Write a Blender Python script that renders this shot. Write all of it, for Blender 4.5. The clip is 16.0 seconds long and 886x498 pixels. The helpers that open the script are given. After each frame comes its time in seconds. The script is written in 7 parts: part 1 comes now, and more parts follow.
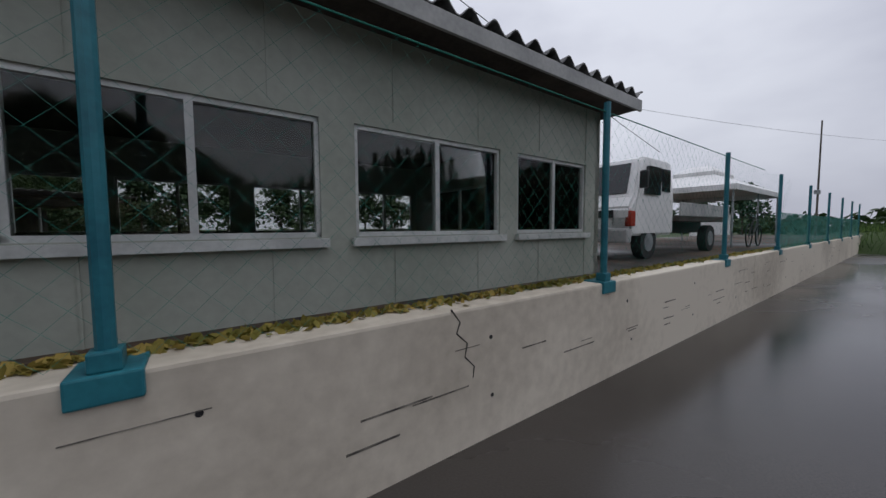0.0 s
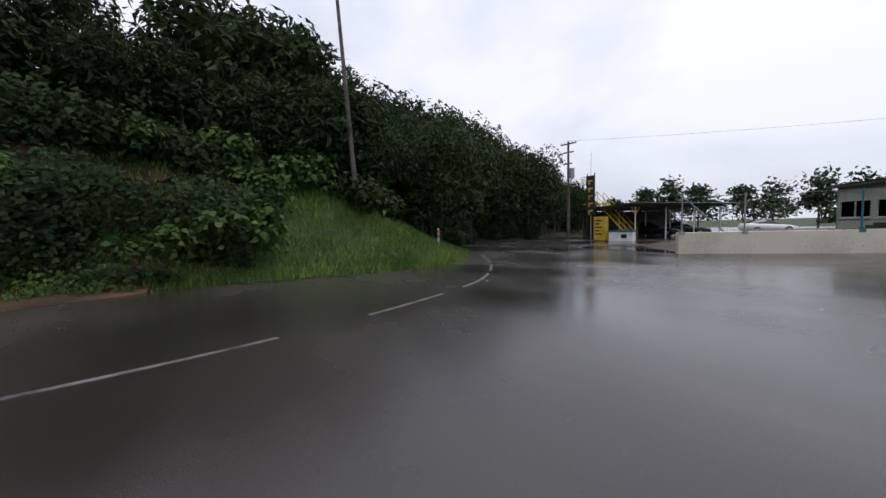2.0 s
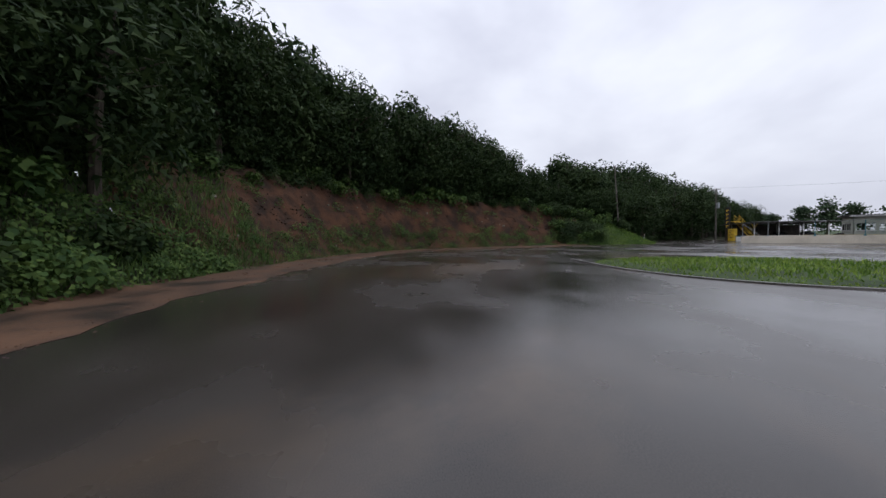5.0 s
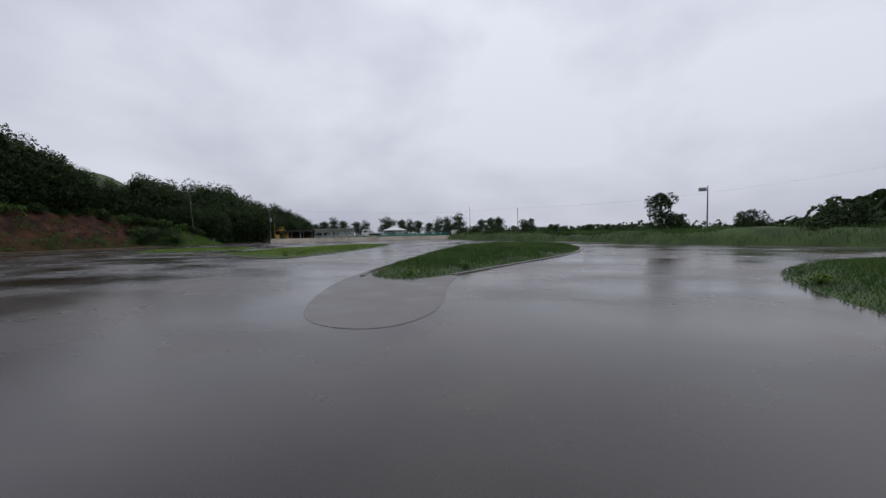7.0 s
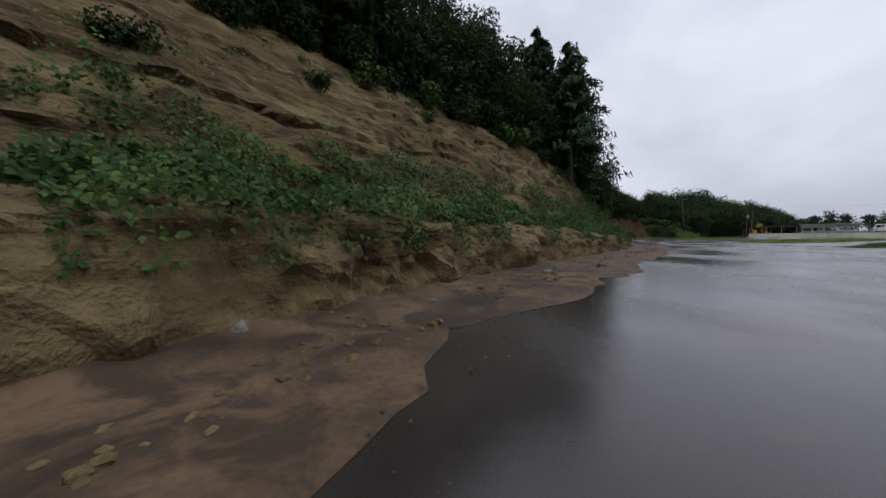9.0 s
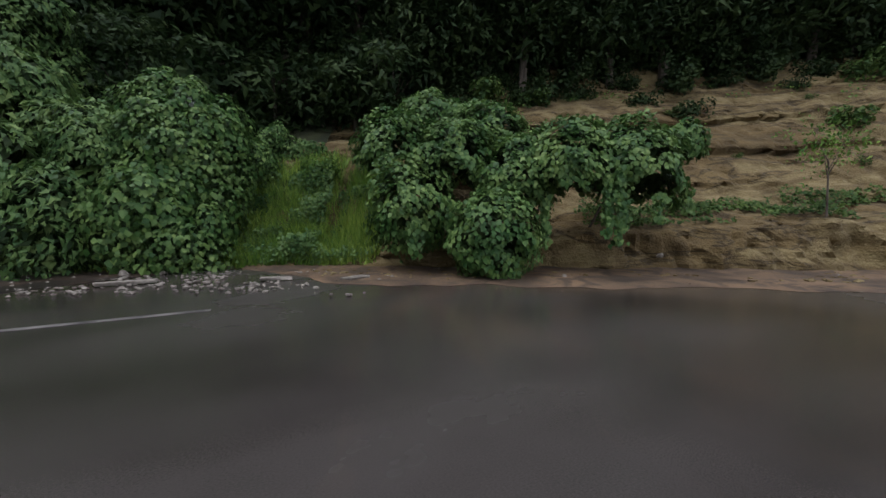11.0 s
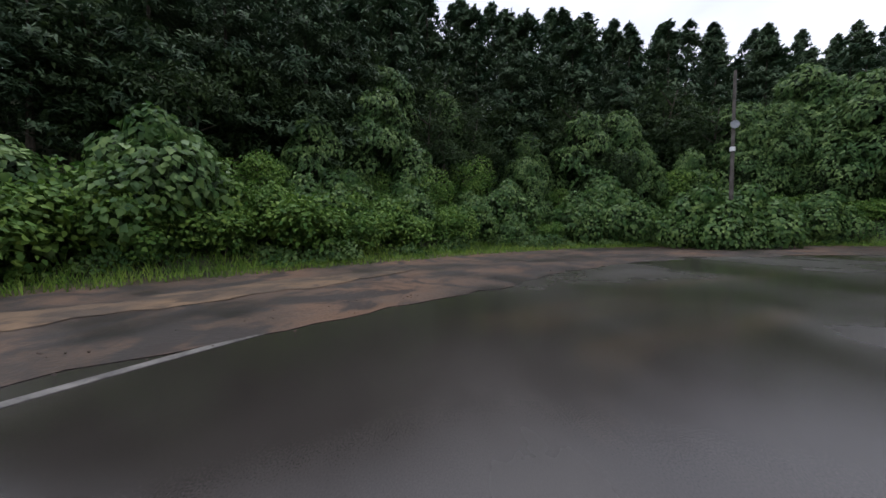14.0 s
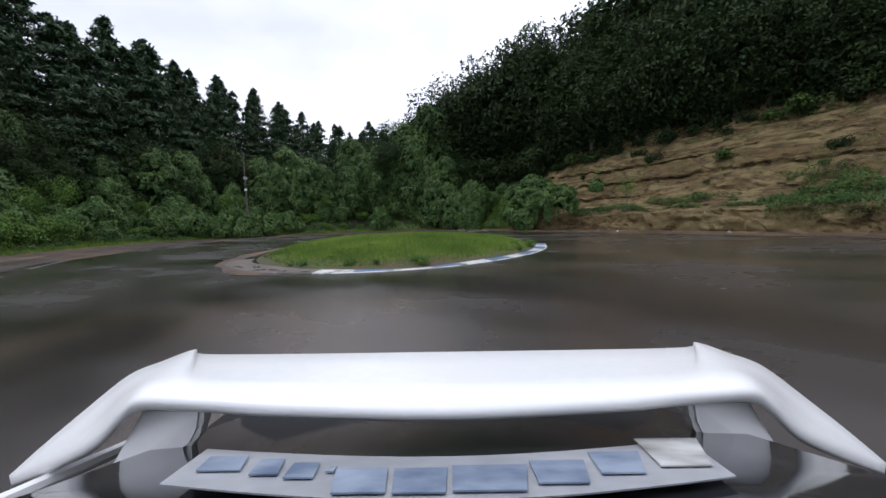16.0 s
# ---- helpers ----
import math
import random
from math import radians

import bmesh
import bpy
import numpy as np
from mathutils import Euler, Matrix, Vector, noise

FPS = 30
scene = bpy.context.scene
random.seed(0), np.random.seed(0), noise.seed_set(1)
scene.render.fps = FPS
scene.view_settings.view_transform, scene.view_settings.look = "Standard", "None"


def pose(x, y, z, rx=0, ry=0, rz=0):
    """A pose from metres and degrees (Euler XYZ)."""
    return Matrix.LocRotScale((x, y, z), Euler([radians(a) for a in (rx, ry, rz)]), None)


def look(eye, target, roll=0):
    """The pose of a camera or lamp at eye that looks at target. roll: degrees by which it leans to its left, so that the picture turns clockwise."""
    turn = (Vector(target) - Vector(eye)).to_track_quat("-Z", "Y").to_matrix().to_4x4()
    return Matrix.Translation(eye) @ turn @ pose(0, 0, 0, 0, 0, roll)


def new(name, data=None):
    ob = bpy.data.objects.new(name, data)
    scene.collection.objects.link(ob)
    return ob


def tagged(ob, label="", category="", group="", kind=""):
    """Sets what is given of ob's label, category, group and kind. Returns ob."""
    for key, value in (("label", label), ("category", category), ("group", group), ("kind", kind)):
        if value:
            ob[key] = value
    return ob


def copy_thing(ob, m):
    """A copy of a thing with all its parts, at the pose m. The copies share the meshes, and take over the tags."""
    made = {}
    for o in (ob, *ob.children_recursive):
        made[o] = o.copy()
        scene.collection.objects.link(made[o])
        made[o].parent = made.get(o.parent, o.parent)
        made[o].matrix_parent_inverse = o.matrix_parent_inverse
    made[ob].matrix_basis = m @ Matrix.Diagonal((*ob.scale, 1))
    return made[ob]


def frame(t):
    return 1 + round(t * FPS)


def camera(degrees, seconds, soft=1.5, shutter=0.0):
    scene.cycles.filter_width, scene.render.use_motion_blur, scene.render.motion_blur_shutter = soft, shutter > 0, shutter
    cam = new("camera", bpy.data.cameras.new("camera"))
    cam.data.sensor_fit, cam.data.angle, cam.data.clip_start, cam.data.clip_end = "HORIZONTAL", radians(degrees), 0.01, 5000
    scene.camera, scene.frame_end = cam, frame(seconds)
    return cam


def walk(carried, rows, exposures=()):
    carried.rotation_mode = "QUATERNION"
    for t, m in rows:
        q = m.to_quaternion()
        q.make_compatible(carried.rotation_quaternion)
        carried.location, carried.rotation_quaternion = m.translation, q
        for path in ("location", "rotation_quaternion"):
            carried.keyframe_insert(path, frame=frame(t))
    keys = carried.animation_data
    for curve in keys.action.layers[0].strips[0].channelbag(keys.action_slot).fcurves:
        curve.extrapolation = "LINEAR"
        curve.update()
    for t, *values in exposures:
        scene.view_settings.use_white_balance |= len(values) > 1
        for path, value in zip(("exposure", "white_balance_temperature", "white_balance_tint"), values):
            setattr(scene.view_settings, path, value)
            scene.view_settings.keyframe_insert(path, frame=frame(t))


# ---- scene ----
cam = camera(105.0, 16.0)
# seconds, x, y, z, yaw, pitch, roll
PATH = [
    (0.0, 2.71, 2.40, 1.48, 1.57, -3.53, 0.35),
    (0.5, -0.96, -2.70, 1.49, 11.86, -3.33, 0.68),
    (1.0, -3.49, -8.60, 1.47, 24.71, -3.41, 0.31),
    (1.5, -4.75, -15.44, 1.48, 38.40, -3.50, 0.75),
    (2.0, -4.41, -22.31, 1.47, 50.84, -3.77, 1.41),
    (2.5, -2.77, -29.13, 1.51, 60.84, -2.67, 0.93),
    (3.0, 0.39, -35.55, 1.50, 72.05, -2.93, 1.32),
    (3.5, 4.06, -41.22, 1.50, 76.62, -2.11, 2.37),
    (3.7, 6.16, -43.05, 1.50, 77.82, -1.95, 1.62),
    (4.2, 12.12, -46.96, 1.50, 80.09, -2.30, 1.00),
    (4.7, 19.34, -50.20, 1.50, 79.23, -2.30, 1.00),
    (5.2, 27.29, -53.11, 1.50, 73.58, -2.30, 1.00),
    (5.8, 36.30, -56.03, 1.49, 57.38, -2.70, 2.62),
    (6.0, 38.64, -56.79, 1.50, 49.81, -1.38, 3.07),
    (6.5, 47.76, -58.63, 1.50, 31.76, -2.94, 1.87),
    (7.0, 54.27, -63.64, 1.48, 20.37, -2.63, 1.08),
    (7.5, 59.57, -70.74, 1.49, 24.68, -3.37, 1.64),
    (8.0, 64.72, -79.57, 1.50, 53.91, -4.33, 1.21),
    (8.2, 67.00, -82.63, 1.51, 61.61, -4.08, 2.47),
    (8.7, 72.66, -87.99, 1.50, 78.39, -2.30, 1.00),
    (9.2, 78.24, -90.95, 1.50, 92.40, -2.30, 1.00),
    (9.7, 83.76, -92.81, 1.50, 105.89, -2.30, 1.00),
    (10.3, 90.27, -94.27, 1.49, 124.62, -3.95, 0.71),
    (10.5, 92.45, -94.59, 1.50, 132.00, -3.38, -0.11),
    (11.0, 98.25, -94.58, 1.51, 155.38, -3.26, -0.11),
    (11.5, 103.35, -92.73, 1.49, 172.76, -2.11, -0.28),
    (12.0, 107.41, -89.28, 1.50, 187.15, -1.02, 0.17),
    (12.5, 109.20, -84.55, 1.52, 213.54, -0.92, 1.72),
    (13.0, 109.52, -79.58, 1.50, 236.09, -1.93, 0.67),
    (13.5, 107.80, -74.66, 1.47, 254.60, -1.78, 0.92),
    (14.0, 104.18, -70.34, 1.40, 267.79, -3.19, 0.70),
    (14.5, 99.83, -67.22, 1.47, 272.55, -3.97, 1.29),
    (15.0, 94.55, -65.57, 1.50, 261.79, -4.54, 2.46),
    (15.5, 87.97, -63.72, 1.42, 231.35, -5.57, 3.65),
    (16.0, 82.48, -60.39, 1.64, 206.05, -4.90, 1.55),
]
walk(cam, [(t, pose(x, y, z, 90 + p, r, w)) for t, x, y, z, w, p, r in PATH],
     exposures=[(0.0, -0.3, 6150, 10), (0.5, 0.0, 6150, 10), (3.5, 0.2, 6150, 10), (5.8, 0.0, 6150, 10), (7.0, -0.25, 6150, 10), (8.2, -0.35, 6150, 10), (10.3, 0.65, 6000, 11), (11.0, 0.8, 6000, 11), (12.0, 0.82, 6000, 11), (12.5, 0.72, 6000, 11), (13.5, 0.62, 6000, 11), (15.0, 0.55, 6000, 11), (16.0, 0.5, 6000, 11)])

# ---- sky and light: an overcast, wet day ----
world = bpy.data.worlds.new("overcast_sky")
scene.world = world
world.use_nodes = True
wn, wl = world.node_tree.nodes, world.node_tree.links
wn.clear()
w_out = wn.new("ShaderNodeOutputWorld")
w_bg = wn.new("ShaderNodeBackground")
w_sky = wn.new("ShaderNodeTexSky")
w_sky.sky_type = "NISHITA"
w_sky.sun_disc = False
w_sky.sun_elevation = radians(52)
w_sky.sun_rotation = radians(200)
w_sky.dust_density = 4.0
w_co = wn.new("ShaderNodeTexCoord")
w_map = wn.new("ShaderNodeMapping")
w_map.inputs["Scale"].default_value = (1.0, 1.0, 1.9)
w_noise = wn.new("ShaderNodeTexNoise")
w_noise.inputs["Scale"].default_value = 1.7
w_noise.inputs["Detail"].default_value = 5.0
w_noise.inputs["Roughness"].default_value = 0.48
w_noise.inputs["Distortion"].default_value = 0.15
w_ramp = wn.new("ShaderNodeValToRGB")
w_ramp.color_ramp.elements[0].position = 0.33
w_ramp.color_ramp.elements[0].color = (6.5, 6.5, 7.4, 1)
w_ramp.color_ramp.elements[1].position = 0.62
w_ramp.color_ramp.elements[1].color = (9.9, 9.9, 10.5, 1)
w_mix = wn.new("ShaderNodeMix")
w_mix.data_type = "RGBA"
w_mix.inputs[0].default_value = 0.93
wl.new(w_co.outputs["Generated"], w_map.inputs["Vector"])
wl.new(w_map.outputs["Vector"], w_noise.inputs["Vector"])
wl.new(w_noise.outputs["Fac"], w_ramp.inputs["Fac"])
wl.new(w_sky.outputs["Color"], w_mix.inputs[6])
wl.new(w_ramp.outputs["Color"], w_mix.inputs[7])
w_xyz = wn.new("ShaderNodeSeparateXYZ")
w_lift = wn.new("ShaderNodeMapRange")
w_lift.inputs["To Min"].default_value = 0.86
w_lift.inputs["To Max"].default_value = 1.25
w_mul = wn.new("ShaderNodeMix")
w_mul.data_type = "RGBA"
w_mul.blend_type = "MULTIPLY"
w_mul.inputs[0].default_value = 1.0
wl.new(w_co.outputs["Generated"], w_xyz.inputs["Vector"])
wl.new(w_xyz.outputs["Z"], w_lift.inputs["Value"])
wl.new(w_lift.outputs["Result"], w_mul.inputs[7])
wl.new(w_mix.outputs[2], w_mul.inputs[6])
wl.new(w_mul.outputs[2], w_bg.inputs["Color"])
wl.new(w_bg.outputs["Background"], w_out.inputs["Surface"])
w_bg.inputs["Strength"].default_value = 0.095

sun_data = bpy.data.lights.new("sun", "SUN")
sun_data.energy = 0.7
sun_data.angle = radians(25)
sun_data.color = (1.0, 0.97, 0.92)
sun = new("sun", sun_data)
sun.matrix_world = look((60, -30, 80), (30, -40, 0))


# ---- materials ----
def rgb(*c):
    return (*c, 1.0)


def material(name, a, b, rough=0.7, scale=3.0, fine=40.0, bump=0.3, metal=0.0, rough2=None, spread=(0.35, 0.65), coord="Object",
             spec=0.4, per_object=0.0, per_island=0.0, stretch=(1, 1, 1), depth=0.03):
    """Two colours mixed by noise at two scales, with fine relief."""
    m = bpy.data.materials.new(name)
    m.use_nodes = True
    n, l = m.node_tree.nodes, m.node_tree.links
    bsdf = n["Principled BSDF"]
    bsdf.inputs["Metallic"].default_value = metal
    bsdf.inputs["Specular IOR Level"].default_value = spec
    tc = n.new("ShaderNodeTexCoord")
    mp = n.new("ShaderNodeMapping")
    mp.inputs["Scale"].default_value = stretch
    l.new(tc.outputs[coord], mp.inputs["Vector"])
    big = n.new("ShaderNodeTexNoise")
    big.inputs["Scale"].default_value = scale
    big.inputs["Detail"].default_value = 6
    small = n.new("ShaderNodeTexNoise")
    small.inputs["Scale"].default_value = fine
    small.inputs["Detail"].default_value = 4
    l.new(mp.outputs["Vector"], big.inputs["Vector"])
    l.new(mp.outputs["Vector"], small.inputs["Vector"])
    add = n.new("ShaderNodeMath")
    add.operation = "MULTIPLY_ADD"
    add.inputs[1].default_value = 0.35
    l.new(small.outputs["Fac"], add.inputs[0])
    l.new(big.outputs["Fac"], add.inputs[2])
    ramp = n.new("ShaderNodeMapRange")
    ramp.inputs["From Min"].default_value = spread[0] + 0.17
    ramp.inputs["From Max"].default_value = spread[1] + 0.17
    l.new(add.outputs[0], ramp.inputs["Value"])
    mix = n.new("ShaderNodeMix")
    mix.data_type = "RGBA"
    mix.inputs[6].default_value = rgb(*a)
    mix.inputs[7].default_value = rgb(*b)
    l.new(ramp.outputs["Result"], mix.inputs[0])
    colour = mix.outputs[2]
    if per_object or per_island:
        hsv = n.new("ShaderNodeHueSaturation")
        src = n.new("ShaderNodeObjectInfo").outputs["Random"] if per_object else n.new("ShaderNodeNewGeometry").outputs["Random Per Island"]
        amount = per_object or per_island
        mr = n.new("ShaderNodeMapRange")
        mr.inputs["To Min"].default_value = 1 - amount
        mr.inputs["To Max"].default_value = 1 + amount
        l.new(src, mr.inputs["Value"])
        l.new(mr.outputs["Result"], hsv.inputs["Value"])
        mh = n.new("ShaderNodeMapRange")
        mh.inputs["To Min"].default_value = 0.5 + 0.05 * amount
        mh.inputs["To Max"].default_value = 0.5 - 0.05 * amount
        l.new(src, mh.inputs["Value"])
        l.new(mh.outputs["Result"], hsv.inputs["Hue"])
        l.new(colour, hsv.inputs["Color"])
        colour = hsv.outputs["Color"]
    l.new(colour, bsdf.inputs["Base Color"])
    if rough2 is None:
        bsdf.inputs["Roughness"].default_value = rough
    else:
        rr = n.new("ShaderNodeMapRange")
        rr.inputs["From Min"].default_value = 0.35
        rr.inputs["From Max"].default_value = 0.65
        rr.inputs["To Min"].default_value = rough
        rr.inputs["To Max"].default_value = rough2
        l.new(big.outputs["Fac"], rr.inputs["Value"])
        l.new(rr.outputs["Result"], bsdf.inputs["Roughness"])
    if bump:
        bp = n.new("ShaderNodeBump")
        bp.inputs["Strength"].default_value = bump
        bp.inputs["Distance"].default_value = depth
        l.new(add.outputs[0], bp.inputs["Height"])
        l.new(bp.outputs["Normal"], bsdf.inputs["Normal"])
    return m


def leaf_material(name, a, b, scale=0.5, rough=0.62, through_light=0.25, spec=0.2):
    m = material(name, a, b, rough=rough, scale=scale, fine=6.0, bump=0.0, per_island=0.4, spec=spec)
    n, l = m.node_tree.nodes, m.node_tree.links
    bsdf = n["Principled BSDF"]
    tr = n.new("ShaderNodeBsdfTranslucent")
    ms = n.new("ShaderNodeMixShader")
    ms.inputs[0].default_value = through_light
    col = bsdf.inputs["Base Color"].links[0].from_socket
    l.new(col, tr.inputs["Color"])
    l.new(bsdf.outputs[0], ms.inputs[1])
    l.new(tr.outputs[0], ms.inputs[2])
    l.new(ms.outputs[0], n["Material Output"].inputs["Surface"])
    return m


M_ASPHALT = material("wet_asphalt", (0.025, 0.0215, 0.019), (0.058, 0.051, 0.046), rough=0.09, rough2=0.36, scale=0.16, fine=60, bump=0.10, spec=0.5, stretch=(1, 1.6, 1))


def add_silt(m, colour, scale, lo, hi, amount):
    """Brown silt washed over a surface in ragged drifts."""
    n, l = m.node_tree.nodes, m.node_tree.links
    bsdf = n["Principled BSDF"]
    old = bsdf.inputs["Base Color"].links[0].from_socket
    tc, nz, rp, mx = n.new("ShaderNodeTexCoord"), n.new("ShaderNodeTexNoise"), n.new("ShaderNodeMapRange"), n.new("ShaderNodeMix")
    nz.inputs["Scale"].default_value = scale
    nz.inputs["Detail"].default_value = 8
    nz.inputs["Roughness"].default_value = 0.6
    nz.inputs["Distortion"].default_value = 1.2
    rp.inputs["From Min"].default_value, rp.inputs["From Max"].default_value = lo, hi
    rp.inputs["To Max"].default_value = amount
    mx.data_type = "RGBA"
    mx.inputs[7].default_value = (*colour, 1)
    l.new(tc.outputs["Object"], nz.inputs["Vector"])
    l.new(nz.outputs["Fac"], rp.inputs["Value"])
    l.new(rp.outputs["Result"], mx.inputs[0])
    l.new(old, mx.inputs[6])
    l.new(mx.outputs[2], bsdf.inputs["Base Color"])


add_silt(M_ASPHALT, (0.095, 0.068, 0.046), 0.09, 0.52, 0.68, 0.75)
M_CONCRETE_SLAB = material("worn_concrete_slab", (0.075, 0.069, 0.063), (0.17, 0.158, 0.146), rough=0.3, rough2=0.6, scale=0.8, fine=40, bump=0.15)
M_BARRIER = material("painted_concrete", (0.36, 0.315, 0.25), (0.66, 0.60, 0.50), rough=0.7, scale=0.45, fine=9, bump=0.2, spread=(0.20, 0.56))
M_EARTH_RED = material("red_earth", (0.018, 0.009, 0.005), (0.074, 0.031, 0.014), rough=0.95, scale=0.8, fine=6, bump=1.0, depth=0.12)


def strata_material(name):
    """Layered sandstone: uneven beds of ochre, thin dark seams and pale streaks, with fine grit."""
    m = material(name, (0.52, 0.49, 0.45), (1.0, 1.0, 1.0), rough=0.94, scale=1.1, fine=13, bump=1.0, depth=0.25, spread=(0.28, 0.62))
    n, l = m.node_tree.nodes, m.node_tree.links
    bsdf = n["Principled BSDF"]
    shade = bsdf.inputs["Base Color"].links[0].from_socket
    tc = n.new("ShaderNodeTexCoord")
    mp = n.new("ShaderNodeMapping")
    mp.inputs["Scale"].default_value = (0.13, 0.13, 0.62)
    beds = n.new("ShaderNodeTexNoise")
    beds.inputs["Scale"].default_value = 1.0
    beds.inputs["Detail"].default_value = 9
    beds.inputs["Roughness"].default_value = 0.62
    beds.inputs["Distortion"].default_value = 0.7
    ramp = n.new("ShaderNodeValToRGB")
    e = ramp.color_ramp.elements
    e[0].position, e[0].color = 0.28, (0.075, 0.051, 0.020, 1)
    e[1].position, e[1].color = 0.76, (0.150, 0.104, 0.042, 1)
    for p, c in ((0.40, (0.125, 0.086, 0.034)), (0.455, (0.150, 0.105, 0.042)), (0.475, (0.045, 0.031, 0.013)), (0.495, (0.145, 0.104, 0.044)), (0.54, (0.215, 0.166, 0.076)), (0.60, (0.135, 0.096, 0.038))):
        k = e.new(p)
        k.color = (*c, 1)
    mul = n.new("ShaderNodeMix")
    mul.data_type = "RGBA"
    mul.blend_type = "MULTIPLY"
    mul.inputs[0].default_value = 1.0
    l.new(tc.outputs["Object"], mp.inputs["Vector"])
    l.new(mp.outputs["Vector"], beds.inputs["Vector"])
    l.new(beds.outputs["Fac"], ramp.inputs["Fac"])
    l.new(ramp.outputs["Color"], mul.inputs[6])
    l.new(shade, mul.inputs[7])
    l.new(mul.outputs[2], bsdf.inputs["Base Color"])
    return m


M_SAND = strata_material("layered_sandstone")
M_CLOD = material("dark_earth_clods", (0.016, 0.009, 0.006), (0.05, 0.024, 0.013), rough=0.95, scale=2.0, fine=14, bump=0.8)
M_DIRT = material("wet_roadside_dirt", (0.030, 0.022, 0.017), (0.125, 0.066, 0.037), rough=0.5, rough2=0.85, scale=0.6, fine=14, bump=0.8)
M_ORANGE_DIRT = material("orange_roadside_sand", (0.042, 0.028, 0.018), (0.15, 0.094, 0.050), rough=0.6, rough2=0.9, scale=0.5, fine=14, bump=0.8)
add_silt(M_ORANGE_DIRT, (0.030, 0.021, 0.014), 0.9, 0.47, 0.6, 0.8)
M_GRAVEL = material("dark_wet_gravel", (0.014, 0.010, 0.007), (0.105, 0.060, 0.034), rough=0.4, rough2=0.9, scale=0.34, fine=18, bump=0.9)
add_silt(M_GRAVEL, (0.013, 0.010, 0.008), 0.8, 0.46, 0.56, 0.85)
M_SOIL = material("forest_floor", (0.014, 0.018, 0.008), (0.045, 0.05, 0.02), rough=0.95, scale=0.6, fine=10, bump=0.8)
M_GRASSGROUND = material("grass_ground", (0.020, 0.036, 0.010), (0.052, 0.085, 0.022), rough=0.9, scale=0.5, fine=12, bump=0.8)
M_ISLAND = material("island_soil", (0.030, 0.040, 0.013), (0.058, 0.080, 0.022), rough=0.9, scale=0.5, fine=12, bump=0.8)
add_silt(M_ISLAND, (0.085, 0.055, 0.030), 0.7, 0.42, 0.55, 0.85)
M_GRASS = leaf_material("grass_blades", (0.10, 0.185, 0.026), (0.22, 0.32, 0.058), scale=0.35, rough=0.55)
M_LONGGRASS = leaf_material("long_grass_blades", (0.05, 0.105, 0.025), (0.10, 0.16, 0.045), scale=0.35, rough=0.6)
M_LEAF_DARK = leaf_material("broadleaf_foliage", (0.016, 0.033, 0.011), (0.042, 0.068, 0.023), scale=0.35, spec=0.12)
M_LEAF_CONIFER = leaf_material("conifer_needles", (0.022, 0.050, 0.024), (0.075, 0.112, 0.056), scale=0.4, rough=0.6, through_light=0.1, spec=0.12)
M_LEAF_VINE = leaf_material("vine_leaves", (0.044, 0.100, 0.026), (0.125, 0.200, 0.060), scale=0.5, rough=0.55)
M_LEAF_CREEPER = leaf_material("broad_creeper_leaves", (0.036, 0.092, 0.020), (0.125, 0.205, 0.058), scale=0.9, rough=0.5)
M_LEAF_SHRUB = leaf_material("shrub_leaves", (0.062, 0.135, 0.022), (0.145, 0.24, 0.045), scale=0.5, rough=0.6)
M_LEAF_WEED = leaf_material("weed_leaves", (0.032, 0.07, 0.016), (0.085, 0.14, 0.034), scale=0.6, rough=0.65)
M_BARK = material("bark", (0.045, 0.034, 0.026), (0.11, 0.09, 0.07), rough=0.9, scale=2, fine=20, bump=0.8, stretch=(3, 3, 0.6))
M_WALLPANEL = material("grey_green_siding", (0.27, 0.29, 0.245), (0.36, 0.375, 0.325), rough=0.65, scale=0.9, fine=16, bump=0.12)
M_TRIM = material("weathered_aluminium", (0.42, 0.43, 0.42), (0.58, 0.59, 0.57), rough=0.45, scale=3, fine=40, bump=0.05, metal=0.3)
M_ROOF = material("corrugated_cement_roof", (0.12, 0.12, 0.12), (0.24, 0.24, 0.235), rough=0.8, scale=1.5, fine=30, bump=0.2)
M_FASCIA = material("grey_fascia", (0.28, 0.285, 0.28), (0.42, 0.42, 0.41), rough=0.6, scale=2, fine=30, bump=0.1)
M_TEAL = material("teal_painted_steel", (0.012, 0.10, 0.135), (0.025, 0.17, 0.21), rough=0.45, scale=3, fine=30, bump=0.1)
M_GALV = material("galvanised_steel", (0.22, 0.24, 0.25), (0.36, 0.38, 0.39), rough=0.5, scale=4, fine=40, bump=0.05, metal=0.5)
M_NET = material("green_netting", (0.015, 0.14, 0.11), (0.03, 0.22, 0.17), rough=0.8, scale=4, fine=40, bump=0.1)
M_YELLOW = material("yellow_painted_steel", (0.42, 0.27, 0.02), (0.62, 0.42, 0.04), rough=0.5, scale=2, fine=30, bump=0.1)
M_WHITE = material("white_paint", (0.68, 0.68, 0.67), (0.80, 0.80, 0.79), rough=0.35, scale=2, fine=30, bump=0.02)
M_CARWHITE = material("white_car_paint", (0.74, 0.74, 0.73), (0.80, 0.80, 0.79), rough=0.22, scale=2, fine=40, bump=0.01, spec=0.5)
M_BLACK = material("black_plastic", (0.012, 0.012, 0.013), (0.03, 0.03, 0.032), rough=0.4, scale=3, fine=40, bump=0.05)
M_BLUE = material("blue_kerb_paint", (0.14, 0.14, 0.14), (0.05, 0.11, 0.22), rough=0.5, scale=2.2, fine=12, bump=0.15, spread=(0.36, 0.46))
